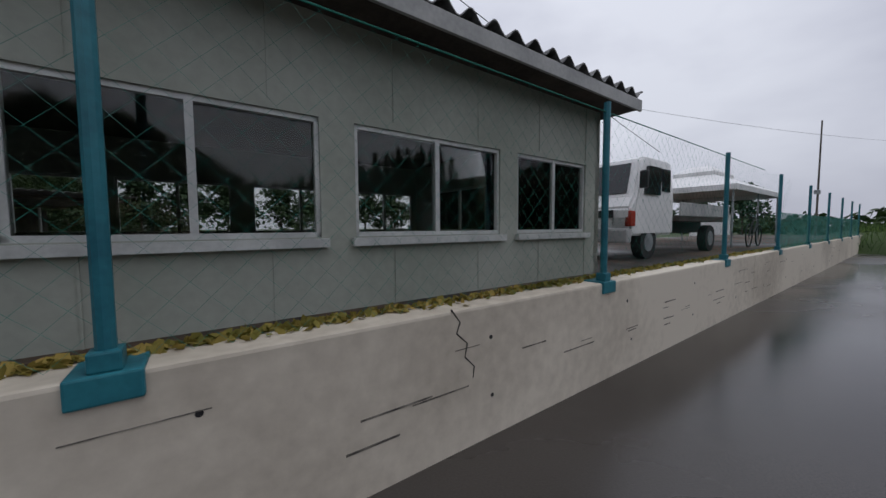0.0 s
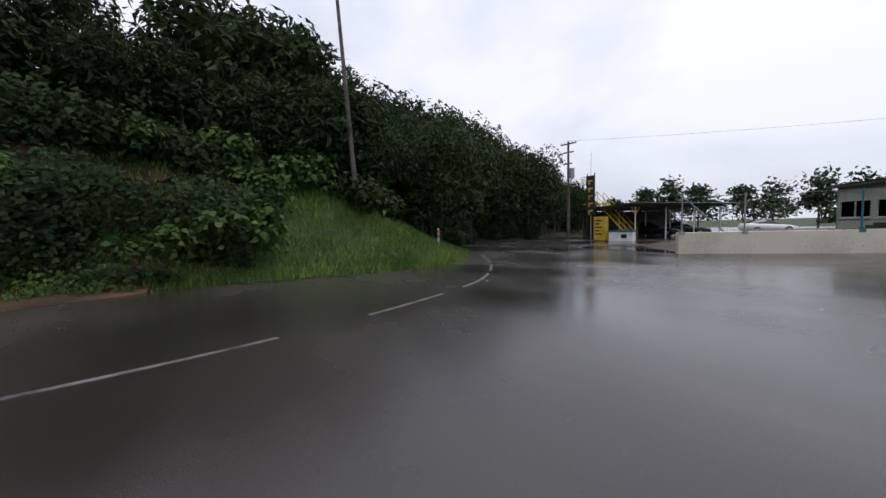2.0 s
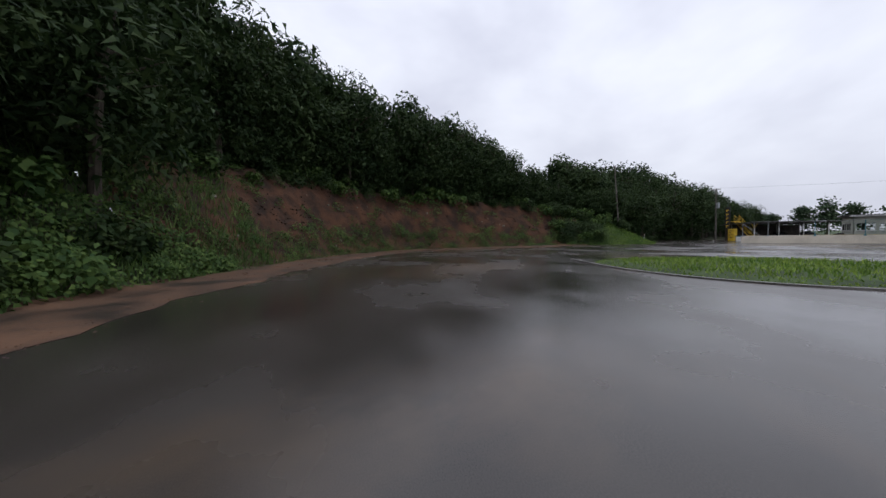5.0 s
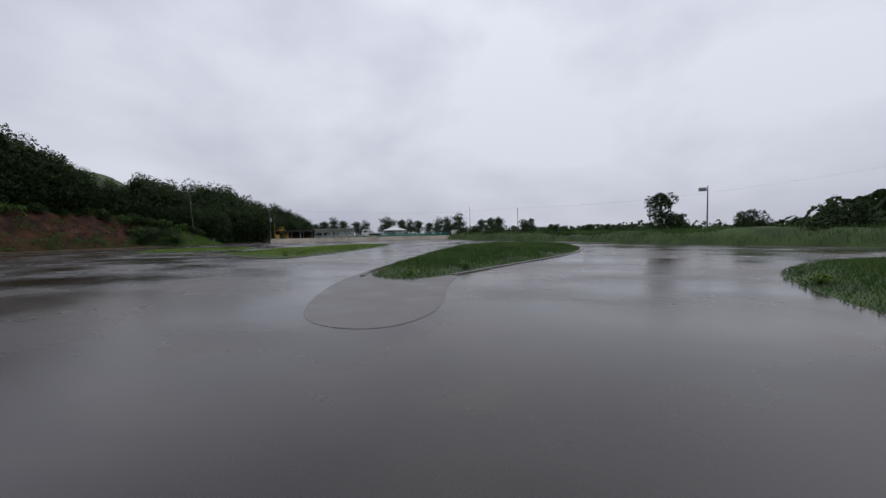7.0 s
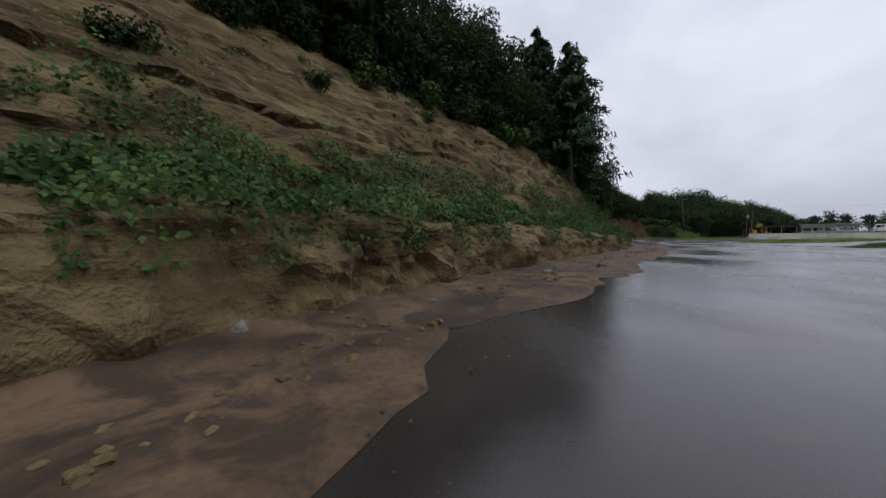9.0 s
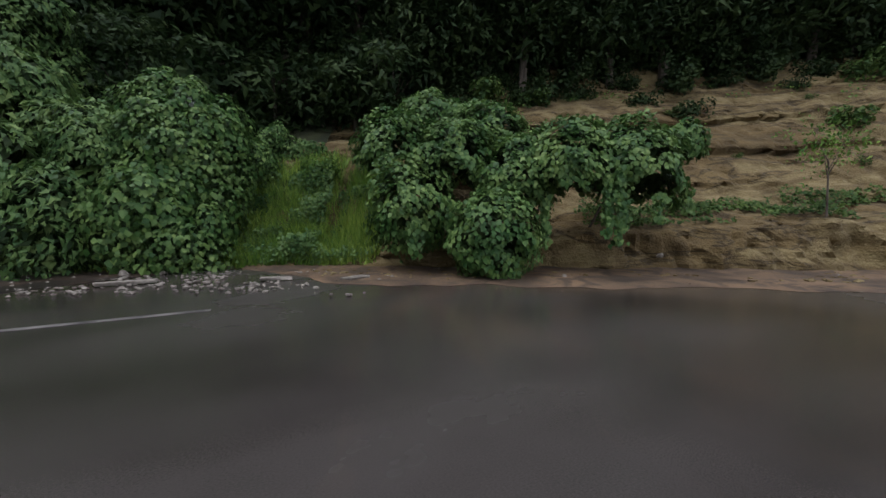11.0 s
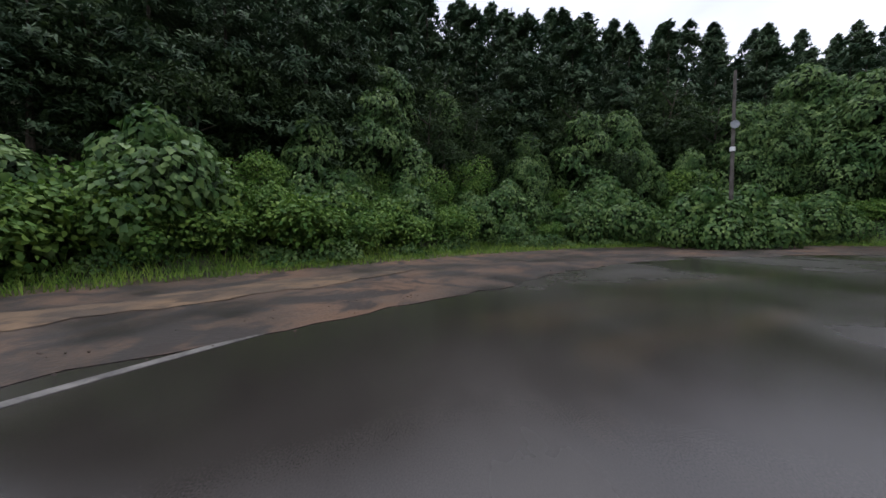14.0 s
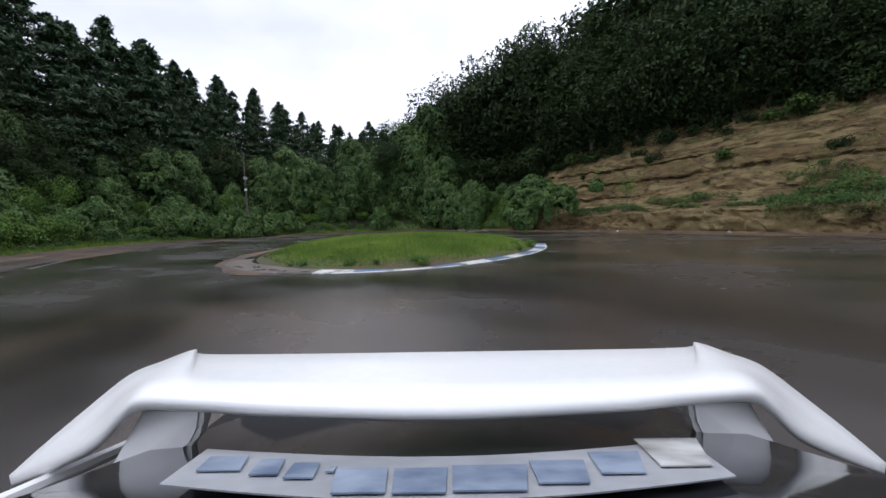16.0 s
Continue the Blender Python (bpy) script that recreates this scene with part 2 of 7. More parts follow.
M_KERBWORN = material("bare_worn_kerb", (0.052, 0.042, 0.034), (0.15, 0.122, 0.098), rough=0.5, rough2=0.8, scale=1.4, fine=14, bump=0.4)
M_KERBWHITE = material("white_kerb_paint", (0.17, 0.165, 0.155), (0.58, 0.58, 0.56), rough=0.5, scale=2.2, fine=12, bump=0.15, spread=(0.38, 0.52))
M_LINE = material("worn_white_line", (0.045, 0.042, 0.038), (0.20, 0.19, 0.18), rough=0.5, scale=2.5, fine=20, bump=0.05)
M_FAINT = material("faded_edge_marking", (0.035, 0.032, 0.029), (0.17, 0.157, 0.142), rough=0.6, scale=2.0, fine=16, bump=0.05)
M_WOODPOLE = material("weathered_pole", (0.06, 0.052, 0.045), (0.13, 0.115, 0.10), rough=0.8, scale=1.5, fine=25, bump=0.1)
M_TIMBER_AND_SHADE = material("dark_timber", (0.03, 0.025, 0.022), (0.075, 0.06, 0.05), rough=0.8, scale=2, fine=25, bump=0.2)
M_RUBBER = material("tyre_rubber", (0.012, 0.012, 0.012), (0.03, 0.03, 0.03), rough=0.8, scale=4, fine=40, bump=0.1)
M_SCUFF = material("rubbed_scuff_mark", (0.05, 0.045, 0.04), (0.26, 0.235, 0.20), rough=0.8, scale=6, fine=30, bump=0.1)
M_STONE = material("pale_stone", (0.10, 0.085, 0.07), (0.27, 0.24, 0.20), rough=0.85, scale=2, fine=14, bump=0.5)
M_REDLAMP = material("red_lamp_plastic", (0.30, 0.03, 0.02), (0.40, 0.05, 0.03), rough=0.25, scale=4, fine=40, bump=0.0)
M_GLASSDARK = material("tinted_car_glass", (0.012, 0.014, 0.016), (0.02, 0.022, 0.025), rough=0.06, scale=2, fine=20, bump=0.0, spec=0.6)


def glass_material():
    m = bpy.data.materials.new("window_glass")
    m.use_nodes = True
    n, l = m.node_tree.nodes, m.node_tree.links
    n.clear()
    out = n.new("ShaderNodeOutputMaterial")
    tr = n.new("ShaderNodeBsdfTransparent")
    tr.inputs["Color"].default_value = (0.90, 0.91, 0.90, 1)
    gl = n.new("ShaderNodeBsdfGlossy")
    gl.inputs["Roughness"].default_value = 0.02
    fr = n.new("ShaderNodeFresnel")
    fr.inputs["IOR"].default_value = 1.45
    mx = n.new("ShaderNodeMixShader")
    l.new(fr.outputs[0], mx.inputs[0])
    l.new(tr.outputs[0], mx.inputs[1])
    l.new(gl.outputs[0], mx.inputs[2])
    l.new(mx.outputs[0], out.inputs["Surface"])
    return m


M_GLASS = glass_material()


# ---- building blocks ----
def mesh_of(name, bm, mat):
    me = bpy.data.meshes.new(name)
    bm.normal_update()
    bm.to_mesh(me)
    bm.free()
    me.materials.append(mat)
    return me


def part(name, bm, mat, parent=None, label="", smooth=False):
    me = bm if isinstance(bm, bpy.types.Mesh) else mesh_of(name, bm, mat)
    if smooth:
        me.polygons.foreach_set("use_smooth", [True] * len(me.polygons))
    ob = new(name, me)
    if parent is not None:
        ob.parent = parent
    if label:
        tagged(ob, label)
    return ob


def thing(name, m, label, category, group="", kind=""):
    e = new(name)
    e.matrix_basis = m
    return tagged(e, label, category, group, kind)


def box(bm, x0, x1, y0, y1, z0, z1, bevel=0.0):
    r = bmesh.ops.create_cube(bm, size=1.0)
    vs = r["verts"]
    for v in vs:
        v.co = Vector((x0 + (v.co.x + 0.5) * (x1 - x0), y0 + (v.co.y + 0.5) * (y1 - y0), z0 + (v.co.z + 0.5) * (z1 - z0)))
    if bevel:
        es = list({e for v in vs for e in v.link_edges})
        bmesh.ops.bevel(bm, geom=es, offset=bevel, segments=2, affect="EDGES", profile=0.6)
    return bm


def abox(x0, x1, y0, y1, z0, z1, bevel=0.0):
    return box(bmesh.new(), x0, x1, y0, y1, z0, z1, bevel)


def rod(bm, a, b, r0, r1=None, seg=8):
    a, b = Vector(a), Vector(b)
    r1 = r0 if r1 is None else r1
    d = b - a
    q = d.to_track_quat("Z", "Y").to_matrix().to_4x4()
    m = Matrix.Translation((a + b) / 2) @ q
    bmesh.ops.create_cone(bm, cap_ends=True, segments=seg, radius1=r0, radius2=r1, depth=d.length, matrix=m)
    return bm


def arod(a, b, r0, r1=None, seg=8):
    return rod(bmesh.new(), a, b, r0, r1, seg)


def polygon_sheet(pts, z, thick=0.0, step=0.0):
    bm = bmesh.new()
    vs = [bm.verts.new((x, y, z)) for x, y in pts]
    f = bm.faces.new(vs)
    if f.normal.z < 0:
        f.normal_flip()
    bm.normal_update()
    if f.normal.z < 0:
        bmesh.ops.reverse_faces(bm, faces=[f])
    if thick:
        r = bmesh.ops.extrude_face_region(bm, geom=[f])
        for g in r["geom"]:
            if isinstance(g, bmesh.types.BMVert):
                g.co.z += thick
        bmesh.ops.recalc_face_normals(bm, faces=bm.faces)
    bmesh.ops.triangulate(bm, faces=bm.faces)
    return bm


def smooth_loop(pts, n=3, closed=True):
    """Rounds a polygon by corner cutting."""
    p = [Vector((x, y)) for x, y in pts]
    for _ in range(n):
        q = []
        k = len(p)
        for i in range(k if closed else k - 1):
            a, b = p[i], p[(i + 1) % k]
            q += [a * 0.75 + b * 0.25, a * 0.25 + b * 0.75]
        if not closed:
            q = [p[0]] + q + [p[-1]]
        p = q
    return [(v.x, v.y) for v in p]


def inside(x, y, poly):
    c = False
    j = len(poly) - 1
    for i in range(len(poly)):
        xi, yi = poly[i]
        xj, yj = poly[j]
        if (yi > y) != (yj > y) and x < (xj - xi) * (y - yi) / (yj - yi) + xi:
            c = not c
        j = i
    return c


def quads_mesh(name, verts, mat, faces_per=1):
    """A mesh of loose four-cornered leaves out of an array (n, 4, 3)."""
    verts = np.asarray(verts, dtype=np.float32)
    n = len(verts)
    me = bpy.data.meshes.new(name)
    me.vertices.add(n * 4)
    me.vertices.foreach_set("co", verts.reshape(-1))
    me.loops.add(n * 4)
    me.loops.foreach_set("vertex_index", np.arange(n * 4, dtype=np.int32))
    me.polygons.add(n)
    me.polygons.foreach_set("loop_start", np.arange(0, n * 4, 4, dtype=np.int32))
    me.update(calc_edges=True)
    me.materials.append(mat)
    return me


def leaves_mesh(name, quads, mat):
    """A mesh of slender three-cornered leaves, cut from the first half of each of the given ones."""
    v = np.asarray(quads, dtype=np.float32)[:, :3]
    n = len(v)
    me = bpy.data.meshes.new(name)
    me.vertices.add(n * 3)
    me.vertices.foreach_set("co", v.reshape(-1))
    me.loops.add(n * 3)
    me.loops.foreach_set("vertex_index", np.arange(n * 3, dtype=np.int32))
    me.polygons.add(n)
    me.polygons.foreach_set("loop_start", np.arange(0, n * 3, 3, dtype=np.int32))
    me.update(calc_edges=True)
    me.materials.append(mat)
    return me


def leaf_quads(rng, pos, nrm, size, aspect=0.7, droop=0.3, jitter=0.6, base=0.2):
    """Pointed leaves at pos, facing about nrm."""
    n = len(pos)
    nrm = nrm + rng.normal(0, jitter, (n, 3))
    nrm /= np.linalg.norm(nrm, axis=1, keepdims=True) + 1e-9
    ref = rng.normal(0, 1, (n, 3))
    ref[:, 2] -= droop * 2
    u = ref - (ref * nrm).sum(1, keepdims=True) * nrm
    u /= np.linalg.norm(u, axis=1, keepdims=True) + 1e-9
    v = np.cross(nrm, u)
    s = (size * rng.uniform(0.65, 1.35, n))[:, None]
    a = pos - u * s * 0.5
    c = pos + u * s * 0.5 - np.array([0, 0, 1]) * s * droop * 0.3
    b = pos + v * s * 0.5 * aspect - u * s * base
    d = pos - v * s * 0.5 * aspect - u * s * base
    return np.stack([a, b, c, d], 1)


# ---- the ground and the slopes round it ----
# foot of the slopes: x, y, width of the steep part, its height, slope above it
FOOT = [
    (-48, 62, 6, 1.0, .2), (-38, 42, 6, 1.0, .2), (-30, 26, 6, 1.0, .25), (-26.5, 14, 6, 1.2, .3), (-25.5, 5, 6, 1.5, .3), (-25.3, -3, 6, 1.8, .35),
    (-22.5, -7.3, 5, 1.7, .4), (-17.3, -9.7, 5, 1.8, .4), (-14.0, -13.6, 5, 2.2, .4), (-14.2, -18, 5, 3.0, .4), (-15.8, -22.5, 5, 4.5, .4), (-16.2, -27, 5, 5.5, .4),
    (-15.1, -34, 5, 6.0, .4), (-13.9, -42, 5, 6.4, .4), (-12.2, -47.5, 5, 6.6, .4), (-6, -53, 5, 6.8, .4),
    (2.2, -56.3, 5.5, 6.3, .4), (12, -58.7, 5.5, 5, .45), (19, -60, 6, 5, .45), (27, -62, 6, 6, .45), (36, -65.6, 6, 7.6, .45),
    (44, -69.8, 7, 8.8, .5), (52, -77, 8, 9.8, .55), (60, -84.4, 9, 10.4, .6), (68, -91, 9.5, 10.6, .9), (76.5, -96.8, 10, 10.6, 1.3),
    (82.5, -100.6, 10, 10.4, 1.45), (88, -103.4, 9, 9.6, 1.45), (93, -106, 9, 9, 1.35), (99, -109.5, 9, 7, 1.2), (107, -111, 8, 4, .95),
    (115, -108.5, 8, 4, .5), (121, -102.5, 8, 4, .45), (126, -94, 8, 3.5, .6), (127.5, -84, 8, 3, .75), (124.5, -75, 7, 2.5, .8),
    (117.5, -66.5, 6, 2.0, .75), (111.5, -60, 5, 1.5, .55), (105, -55.5, 5, 1, .25), (98, -50, 6, .8, .08), (92, -42, 6, .6, .05)]


def resample(rows, step):
    """Points along the foot line at even steps, with their numbers and outward normals."""
    a = np.array(rows, float)
    for _ in range(2):
        b = [a[0]]
        for i in range(len(a) - 1):
            b += [a[i] * .75 + a[i + 1] * .25, a[i] * .25 + a[i + 1] * .75]
        a = np.array(b + [a[-1]])
    d = np.r_[0, np.cumsum(np.hypot(*np.diff(a[:, :2], axis=0).T))]
    s = np.arange(0, d[-1], step)
    out = np.stack([np.interp(s, d, a[:, k]) for k in range(a.shape[1])], 1)
    t = np.gradient(out[:, :2], axis=0)
    for _ in range(int(6 / step)):
        t[1:-1] = (t[:-2] + t[1:-1] * 2 + t[2:]) / 4
    t /= np.linalg.norm(t, axis=1, keepdims=True)
    nrm = np.stack([t[:, 1], -t[:, 0]], 1)
    return s, out, nrm


FOOT_S, FOOT_P, FOOT_N = resample(FOOT, 0.5)


def foot_at(x, y):
    """Index of the nearest foot point and the distance outward from it."""
    d = FOOT_P[:, :2] - np.array([x, y])
    i = int(np.argmin((d ** 2).sum(1)))
    off = -float((d[i] * FOOT_N[i]).sum())
    return i, off


def slope_z(i, off):
    w, h, m = FOOT_P[i, 2:5]
    if off <= 0:
        return 0.0
    if off < w and h > 7.5:
        # a steep earth scarp, a narrow bench, then the bare face
        k = min(1.0, (h - 7.5) / 3)
        if off < .5:
            return float(1.8 * k * (off / .5) ** .8 + (1 - k) * h * .35 * off / w)
        if off < 2.3:
            return float(k * (1.8 + .55 * (off - .5) / 1.8) + (1 - k) * h * .35 * off / w)
        u = (off - 2.3) / (w - 2.3)
        z0 = k * 2.35 + (1 - k) * h * .35 * 2.3 / w
        return float(z0 + (h - z0) * (.45 * u + .55 * (3 * u * u - 2 * u ** 3)))
    if off < w:
        u = off / w
        return float(h * (0.35 * u + 0.65 * (3 * u * u - 2 * u ** 3)))
    far = off - w
    top = 34.0
    return float(h + top * (1 - math.exp(-m * far / top)))


def ground_z(x, y):
    i, off = foot_at(x, y)
    return slope_z(i, off)


def lumps(x, y, z, o, rough):
    """Unevenness of a slope's height."""
    p = Vector((x * .35, y * .35, z * .5))
    return rough * min(1.0, o / 1.5) * (noise.noise(p) + noise.noise(p * 3.1) * 0.45 + (noise.noise(p * 8.3) + abs(noise.noise(p * 5.2))) * 0.22)


def hillside(name, s0, s1, mat, label, offs, rough, ledges=0.0, category="hillside", step=1.0):
    """A strip of slope between two places along the foot line."""
    ks = np.linspace(s0, min(s1, FOOT_S[-1]), int((s1 - s0) / (step * .5)) + 2)
    vs, fs = [], []
    for s in ks:
        k = int(np.clip(np.searchsorted(FOOT_S, s), 1, len(FOOT_S) - 1))
        f = float(np.clip((s - FOOT_S[k - 1]) / (FOOT_S[k] - FOOT_S[k - 1]), 0, 1))
        fp = FOOT_P[k - 1] * (1 - f) + FOOT_P[k] * f
        fn = FOOT_N[k - 1] * (1 - f) + FOOT_N[k] * f
        for o in offs:
            x, y = fp[:2] + fn * o
            z = slope_z(k - 1, o) * (1 - f) + slope_z(k, o) * f
            z += lumps(x, y, z, o, rough)
            p = Vector((x * .35, y * .35, z * .5))
            if ledges and o > 0.05:
                q = z * .52 + .9 * noise.noise(Vector((x * .05, y * .05, 3))) + .16 * noise.noise(p * 2.2)
                saw, fine_ = q % 1.0, (q * 2.7) % 1.0
                deep = 2.2 * abs(noise.noise(Vector((math.floor(q) * 3.7, x * .03, y * .03)))) ** .8
                push = ledges * (3.4 * deep * saw ** 5 - .3 + .25 * fine_ ** 4 * (1 + noise.noise(p * 1.3))) * min(1, (o - .05)) + 1.9 * ledges * noise.noise(p * 5.1) + 2.6 * ledges * noise.noise(p * 1.6)
                d = noise.voronoi(Vector((x * 1.5, y * 1.5, z * 2.4)))[0]
                push += ledges * (.9 * d[0] - .55 * min(.4, d[1] - d[0]))
                if o < 2.2:
                    # crumbled scarp with clefts
                    push += .5 * noise.noise(Vector((s * .8, z * .5, 4.0))) + .5 * abs(noise.noise(Vector((s * 1.9, z * .9, 8.0)))) + .12 * noise.noise(Vector((s * 5, z * 6, 1.0))) - .2
                x += fn[0] * push
                y += fn[1] * push
            if o == 0:
                z -= 0.25
            vs.append((x, y, z))
    n = len(offs)
    for a in range(len(ks) - 1):
        for b in range(n - 1):
            fs.append((a * n + b, a * n + b + 1, (a + 1) * n + b + 1, (a + 1) * n + b))
    me = bpy.data.meshes.new(name)
    me.from_pydata(vs, [], fs)
    me.update()
    # crumbling rock breaks into facets in places
    me.polygons.foreach_set("use_smooth", [not ledges or noise.noise(Vector(vs[f[0]]) * .9) < .05 for f in fs])
    me.materials.append(mat)
    ob = new(name, me)
    return tagged(ob, label, category, kind="structure")


def s_near(x, y):
    return float(FOOT_S[foot_at(x, y)[0]])


S_WOOD1, S_RED0, S_RED1 = s_near(-24, -6), s_near(-15.8, -22.5), s_near(10, -58)
S_SAND0, S_SAND1 = s_near(29, -63), s_near(101, -110)


def surf_z(i, o):
    """Height of the finished slope, lumps and all."""
    s = FOOT_S[i]
    x, y = FOOT_P[i, :2] + FOOT_N[i] * o
    z = slope_z(i, o)
    r = .5 if S_RED0 < s < S_RED1 and o < 6.2 else .3 if S_SAND0 < s < S_SAND1 and o < 11.2 else .25 if S_WOOD1 < s < S_RED0 else .35
    return z + (lumps(x, y, z, o, r) if o > 0 else .02)


FINE = [.18 * k for k in range(34)] + [6.2]
FINE2 = [0, .06, .12, .18, .24, .3, .36, .42, .48, .54] + [.6 + .125 * k for k in range(78)] + [10.5, 10.8, 11.2]
COARSE = [0, .5, 1, 1.7, 2.5, 3.4, 4.5, 6, 8, 10.5, 14, 18, 24, 32, 45, 65, 95, 140, 220]
UPPER_R = [6.2, 7.5, 9, 11, 14, 18, 24, 32, 45, 65, 95, 140, 220]
UPPER_S = [11.2, 12.5, 14, 17, 21, 27, 36, 50, 75, 110, 160, 220]
hillside("hillside_west", 0, S_WOOD1, M_SOIL, "dark wooded slope with leaf litter behind the paddock", COARSE, .35, step=2)
hillside("grass_bank", S_WOOD1, S_RED0, M_GRASSGROUND, "bright grass bank at the corner below the wood", COARSE, .25, step=2)
hillside("bank_red", S_RED0, S_RED1, M_EARTH_RED, "bare red-brown earth cutting with embedded stones", FINE, .5)
hillside("hillside_red_top", S_RED0, S_RED1, M_SOIL, "dark forest floor above the red cutting", UPPER_R, .35, step=2)
hillside("hillside_gap", S_RED1, S_SAND0, M_SOIL, "overgrown slope between red and sandy cuttings", COARSE, .35, step=2)
hillside("cliff_sand", S_SAND0, S_SAND1, M_SAND, "layered sandy cliff with dark ledges and crumbled foot", FINE2, .3, ledges=.13, step=.5)
hillside("hillside_sand_top", S_SAND0, S_SAND1 + 2, M_SOIL, "dark forest floor above the sandy cliff", UPPER_S, .35, step=2)
hillside("hillside_east", S_SAND1 - 2.5, FOOT_S[-1] + 1, M_SOIL, "steep wooded hillside round the hairpin", COARSE, .35, step=2)

# one sheet of ground out to the horizon
bm = bmesh.new()
bmesh.ops.create_circle(bm, cap_ends=True, segments=48, radius=2500, matrix=Matrix.Translation((40, -30, -0.09)))
tagged(part("ground", bm, M_GRASSGROUND), "rough grass and earth reaching the horizon", "ground", kind="structure")

NORTH = [(92, -46), (88, -50), (80, -41), (72.9, -32.2), (62.2, -25), (55.3, -13.5), (46.8, -10.8), (40, -5), (33, 4), (27, 13), (24, 20.5), (32, 60)]
ASPHALT = [tuple(FOOT_P[k, :2] + FOOT_N[k] * .7) for k in range(0, len(FOOT_P), 6)] + NORTH
tagged(part("road", polygon_sheet(ASPHALT, 0.0), M_ASPHALT), "wet dark asphalt circuit and paddock surface", "road", kind="structure")

# dirt shoulders between road and slopes
def shoulder(name, s0, s1, width, mat, label, wob=.5):
    idx = [k for k in range(0, len(FOOT_S)) if s0 <= FOOT_S[k] <= s1]
    vs, fs = [], []
    cuts = (1.2, 0.3, -0.35, -0.75, -1.0)
    for k in idx:
        w = width * (1 + wob * noise.noise(Vector((FOOT_S[k] * .18, 5.0, 0))) + .35 * wob * noise.noise(Vector((FOOT_S[k] * .9, 9.0, 0))) + .05 * noise.noise(Vector((FOOT_S[k] * 3.1, 2.0, 0))))
        w *= min(1, .05 + (FOOT_S[k] - s0) / 5, .05 + (s1 - FOOT_S[k]) / 5)
        for c in cuts:
            o = c if c > 0 else c * w
            x, y = FOOT_P[k, :2] + FOOT_N[k] * o
            z = 0.008 if c == -1.0 else (0.05 if c < 0 else .14) + (.05 if c > -.3 else .015) * noise.noise(Vector((x, y, 0)) * 1.3)
            vs.append((x, y, z))
    n = len(cuts)
    for a in range(len(idx) - 1):
        for b in range(n - 1):
            fs.append((a * n + b, (a + 1) * n + b, (a + 1) * n + b + 1, a * n + b + 1))
    me = bpy.data.meshes.new(name)
    me.from_pydata(vs, [], fs)
    me.update()
    me.polygons.foreach_set("use_smooth", [True] * len(me.polygons))
    me.materials.append(mat)
    return tagged(new(name, me), label, "shoulder", kind="structure")


shoulder("shoulder_red", s_near(-15.8, -22.5), s_near(24, -61.5), 2.8, M_DIRT, "wet red-brown dirt shoulder below the cutting", .35)
shoulder("shoulder_sand", s_near(25, -62), s_near(100, -109.5), 3.6, M_ORANGE_DIRT, "orange sandy shoulder below the cliff", .35)
shoulder("shoulder_east", s_near(101, -110), s_near(96, -48), 7.4, M_GRAVEL, "dark wet gravel shoulder round the hairpin", .12)

# grass islands between the lanes
ISLANDS = {
    "grass_island_far": [(6, -39.6), (14, -41.7), (19, -39.4), (18.6, -34.5), (14.7, -28.2), (9, -32)],
    "grass_island_mid": [(24, -42), (27, -43.2), (31, -44.6), (34, -46.0), (36.3, -46.9), (36.7, -45.6), (36, -40), (33.8, -30), (29.5, -18), (25.5, -17), (24, -30)],
    "grass_island_near": [(43, -27), (43.7, -33.5), (45.5, -45.2), (46.4, -49.5), (47.0, -52.1), (48.0, -53.8), (49.8, -54.0), (50.3, -51.9), (51.6, -48.4), (55, -38.4), (55.2, -26), (51, -19), (46, -20)],
    "grass_field": [(58.6, -61), (58.9, -57), (59.5, -52.5), (60.6, -49.5), (63.2, -45.6), (67, -42.5), (71, -41), (75, -50), (76, -60), (73, -68), (67.5, -70), (63, -69.1), (60.2, -66)],
    "hairpin_island": [(95.1, -69.2), (92, -68.4), (89.6, -69.2), (88.2, -70), (87.2, -71.8), (85.9, -75), (85.6, -79), (87.3, -83.5), (91, -87), (97, -88),
                       (102, -84), (103, -79), (101.8, -76), (98.8, -71.6)],
}


def island(name, pts, mound, label, mat=M_GRASSGROUND):
    loop = smooth_loop(pts, 2)
    cx = sum(p[0] for p in loop) / len(loop)
    cy = sum(p[1] for p in loop) / len(loop)
    bm = bmesh.new()
    rings = []
    K = 7
    for k in range(K + 1):
        f = 1 - k / K * 0.97
        ring = []
        for x, y in loop:
            px, py = cx + (x - cx) * f, cy + (y - cy) * f
            z = 0.05 + mound * (1 - f * f) + (0.05 * noise.noise(Vector((px, py, 0)) * .6) if k else 0)
            ring.append(bm.verts.new((px, py, z if k else -0.02)))
        rings.append(ring)
    n = len(loop)
    for a, b in zip(rings, rings[1:]):
        for i in range(n):
            bm.faces.new((a[i], a[(i + 1) % n], b[(i + 1) % n], b[i]))
    bm.faces.new(rings[-1])
    bmesh.ops.recalc_face_normals(bm, faces=bm.faces)
    ob = part(name, bm, mat, smooth=True)
    tagged(ob, label, "grass island", kind="structure")
    return loop, (cx, cy)


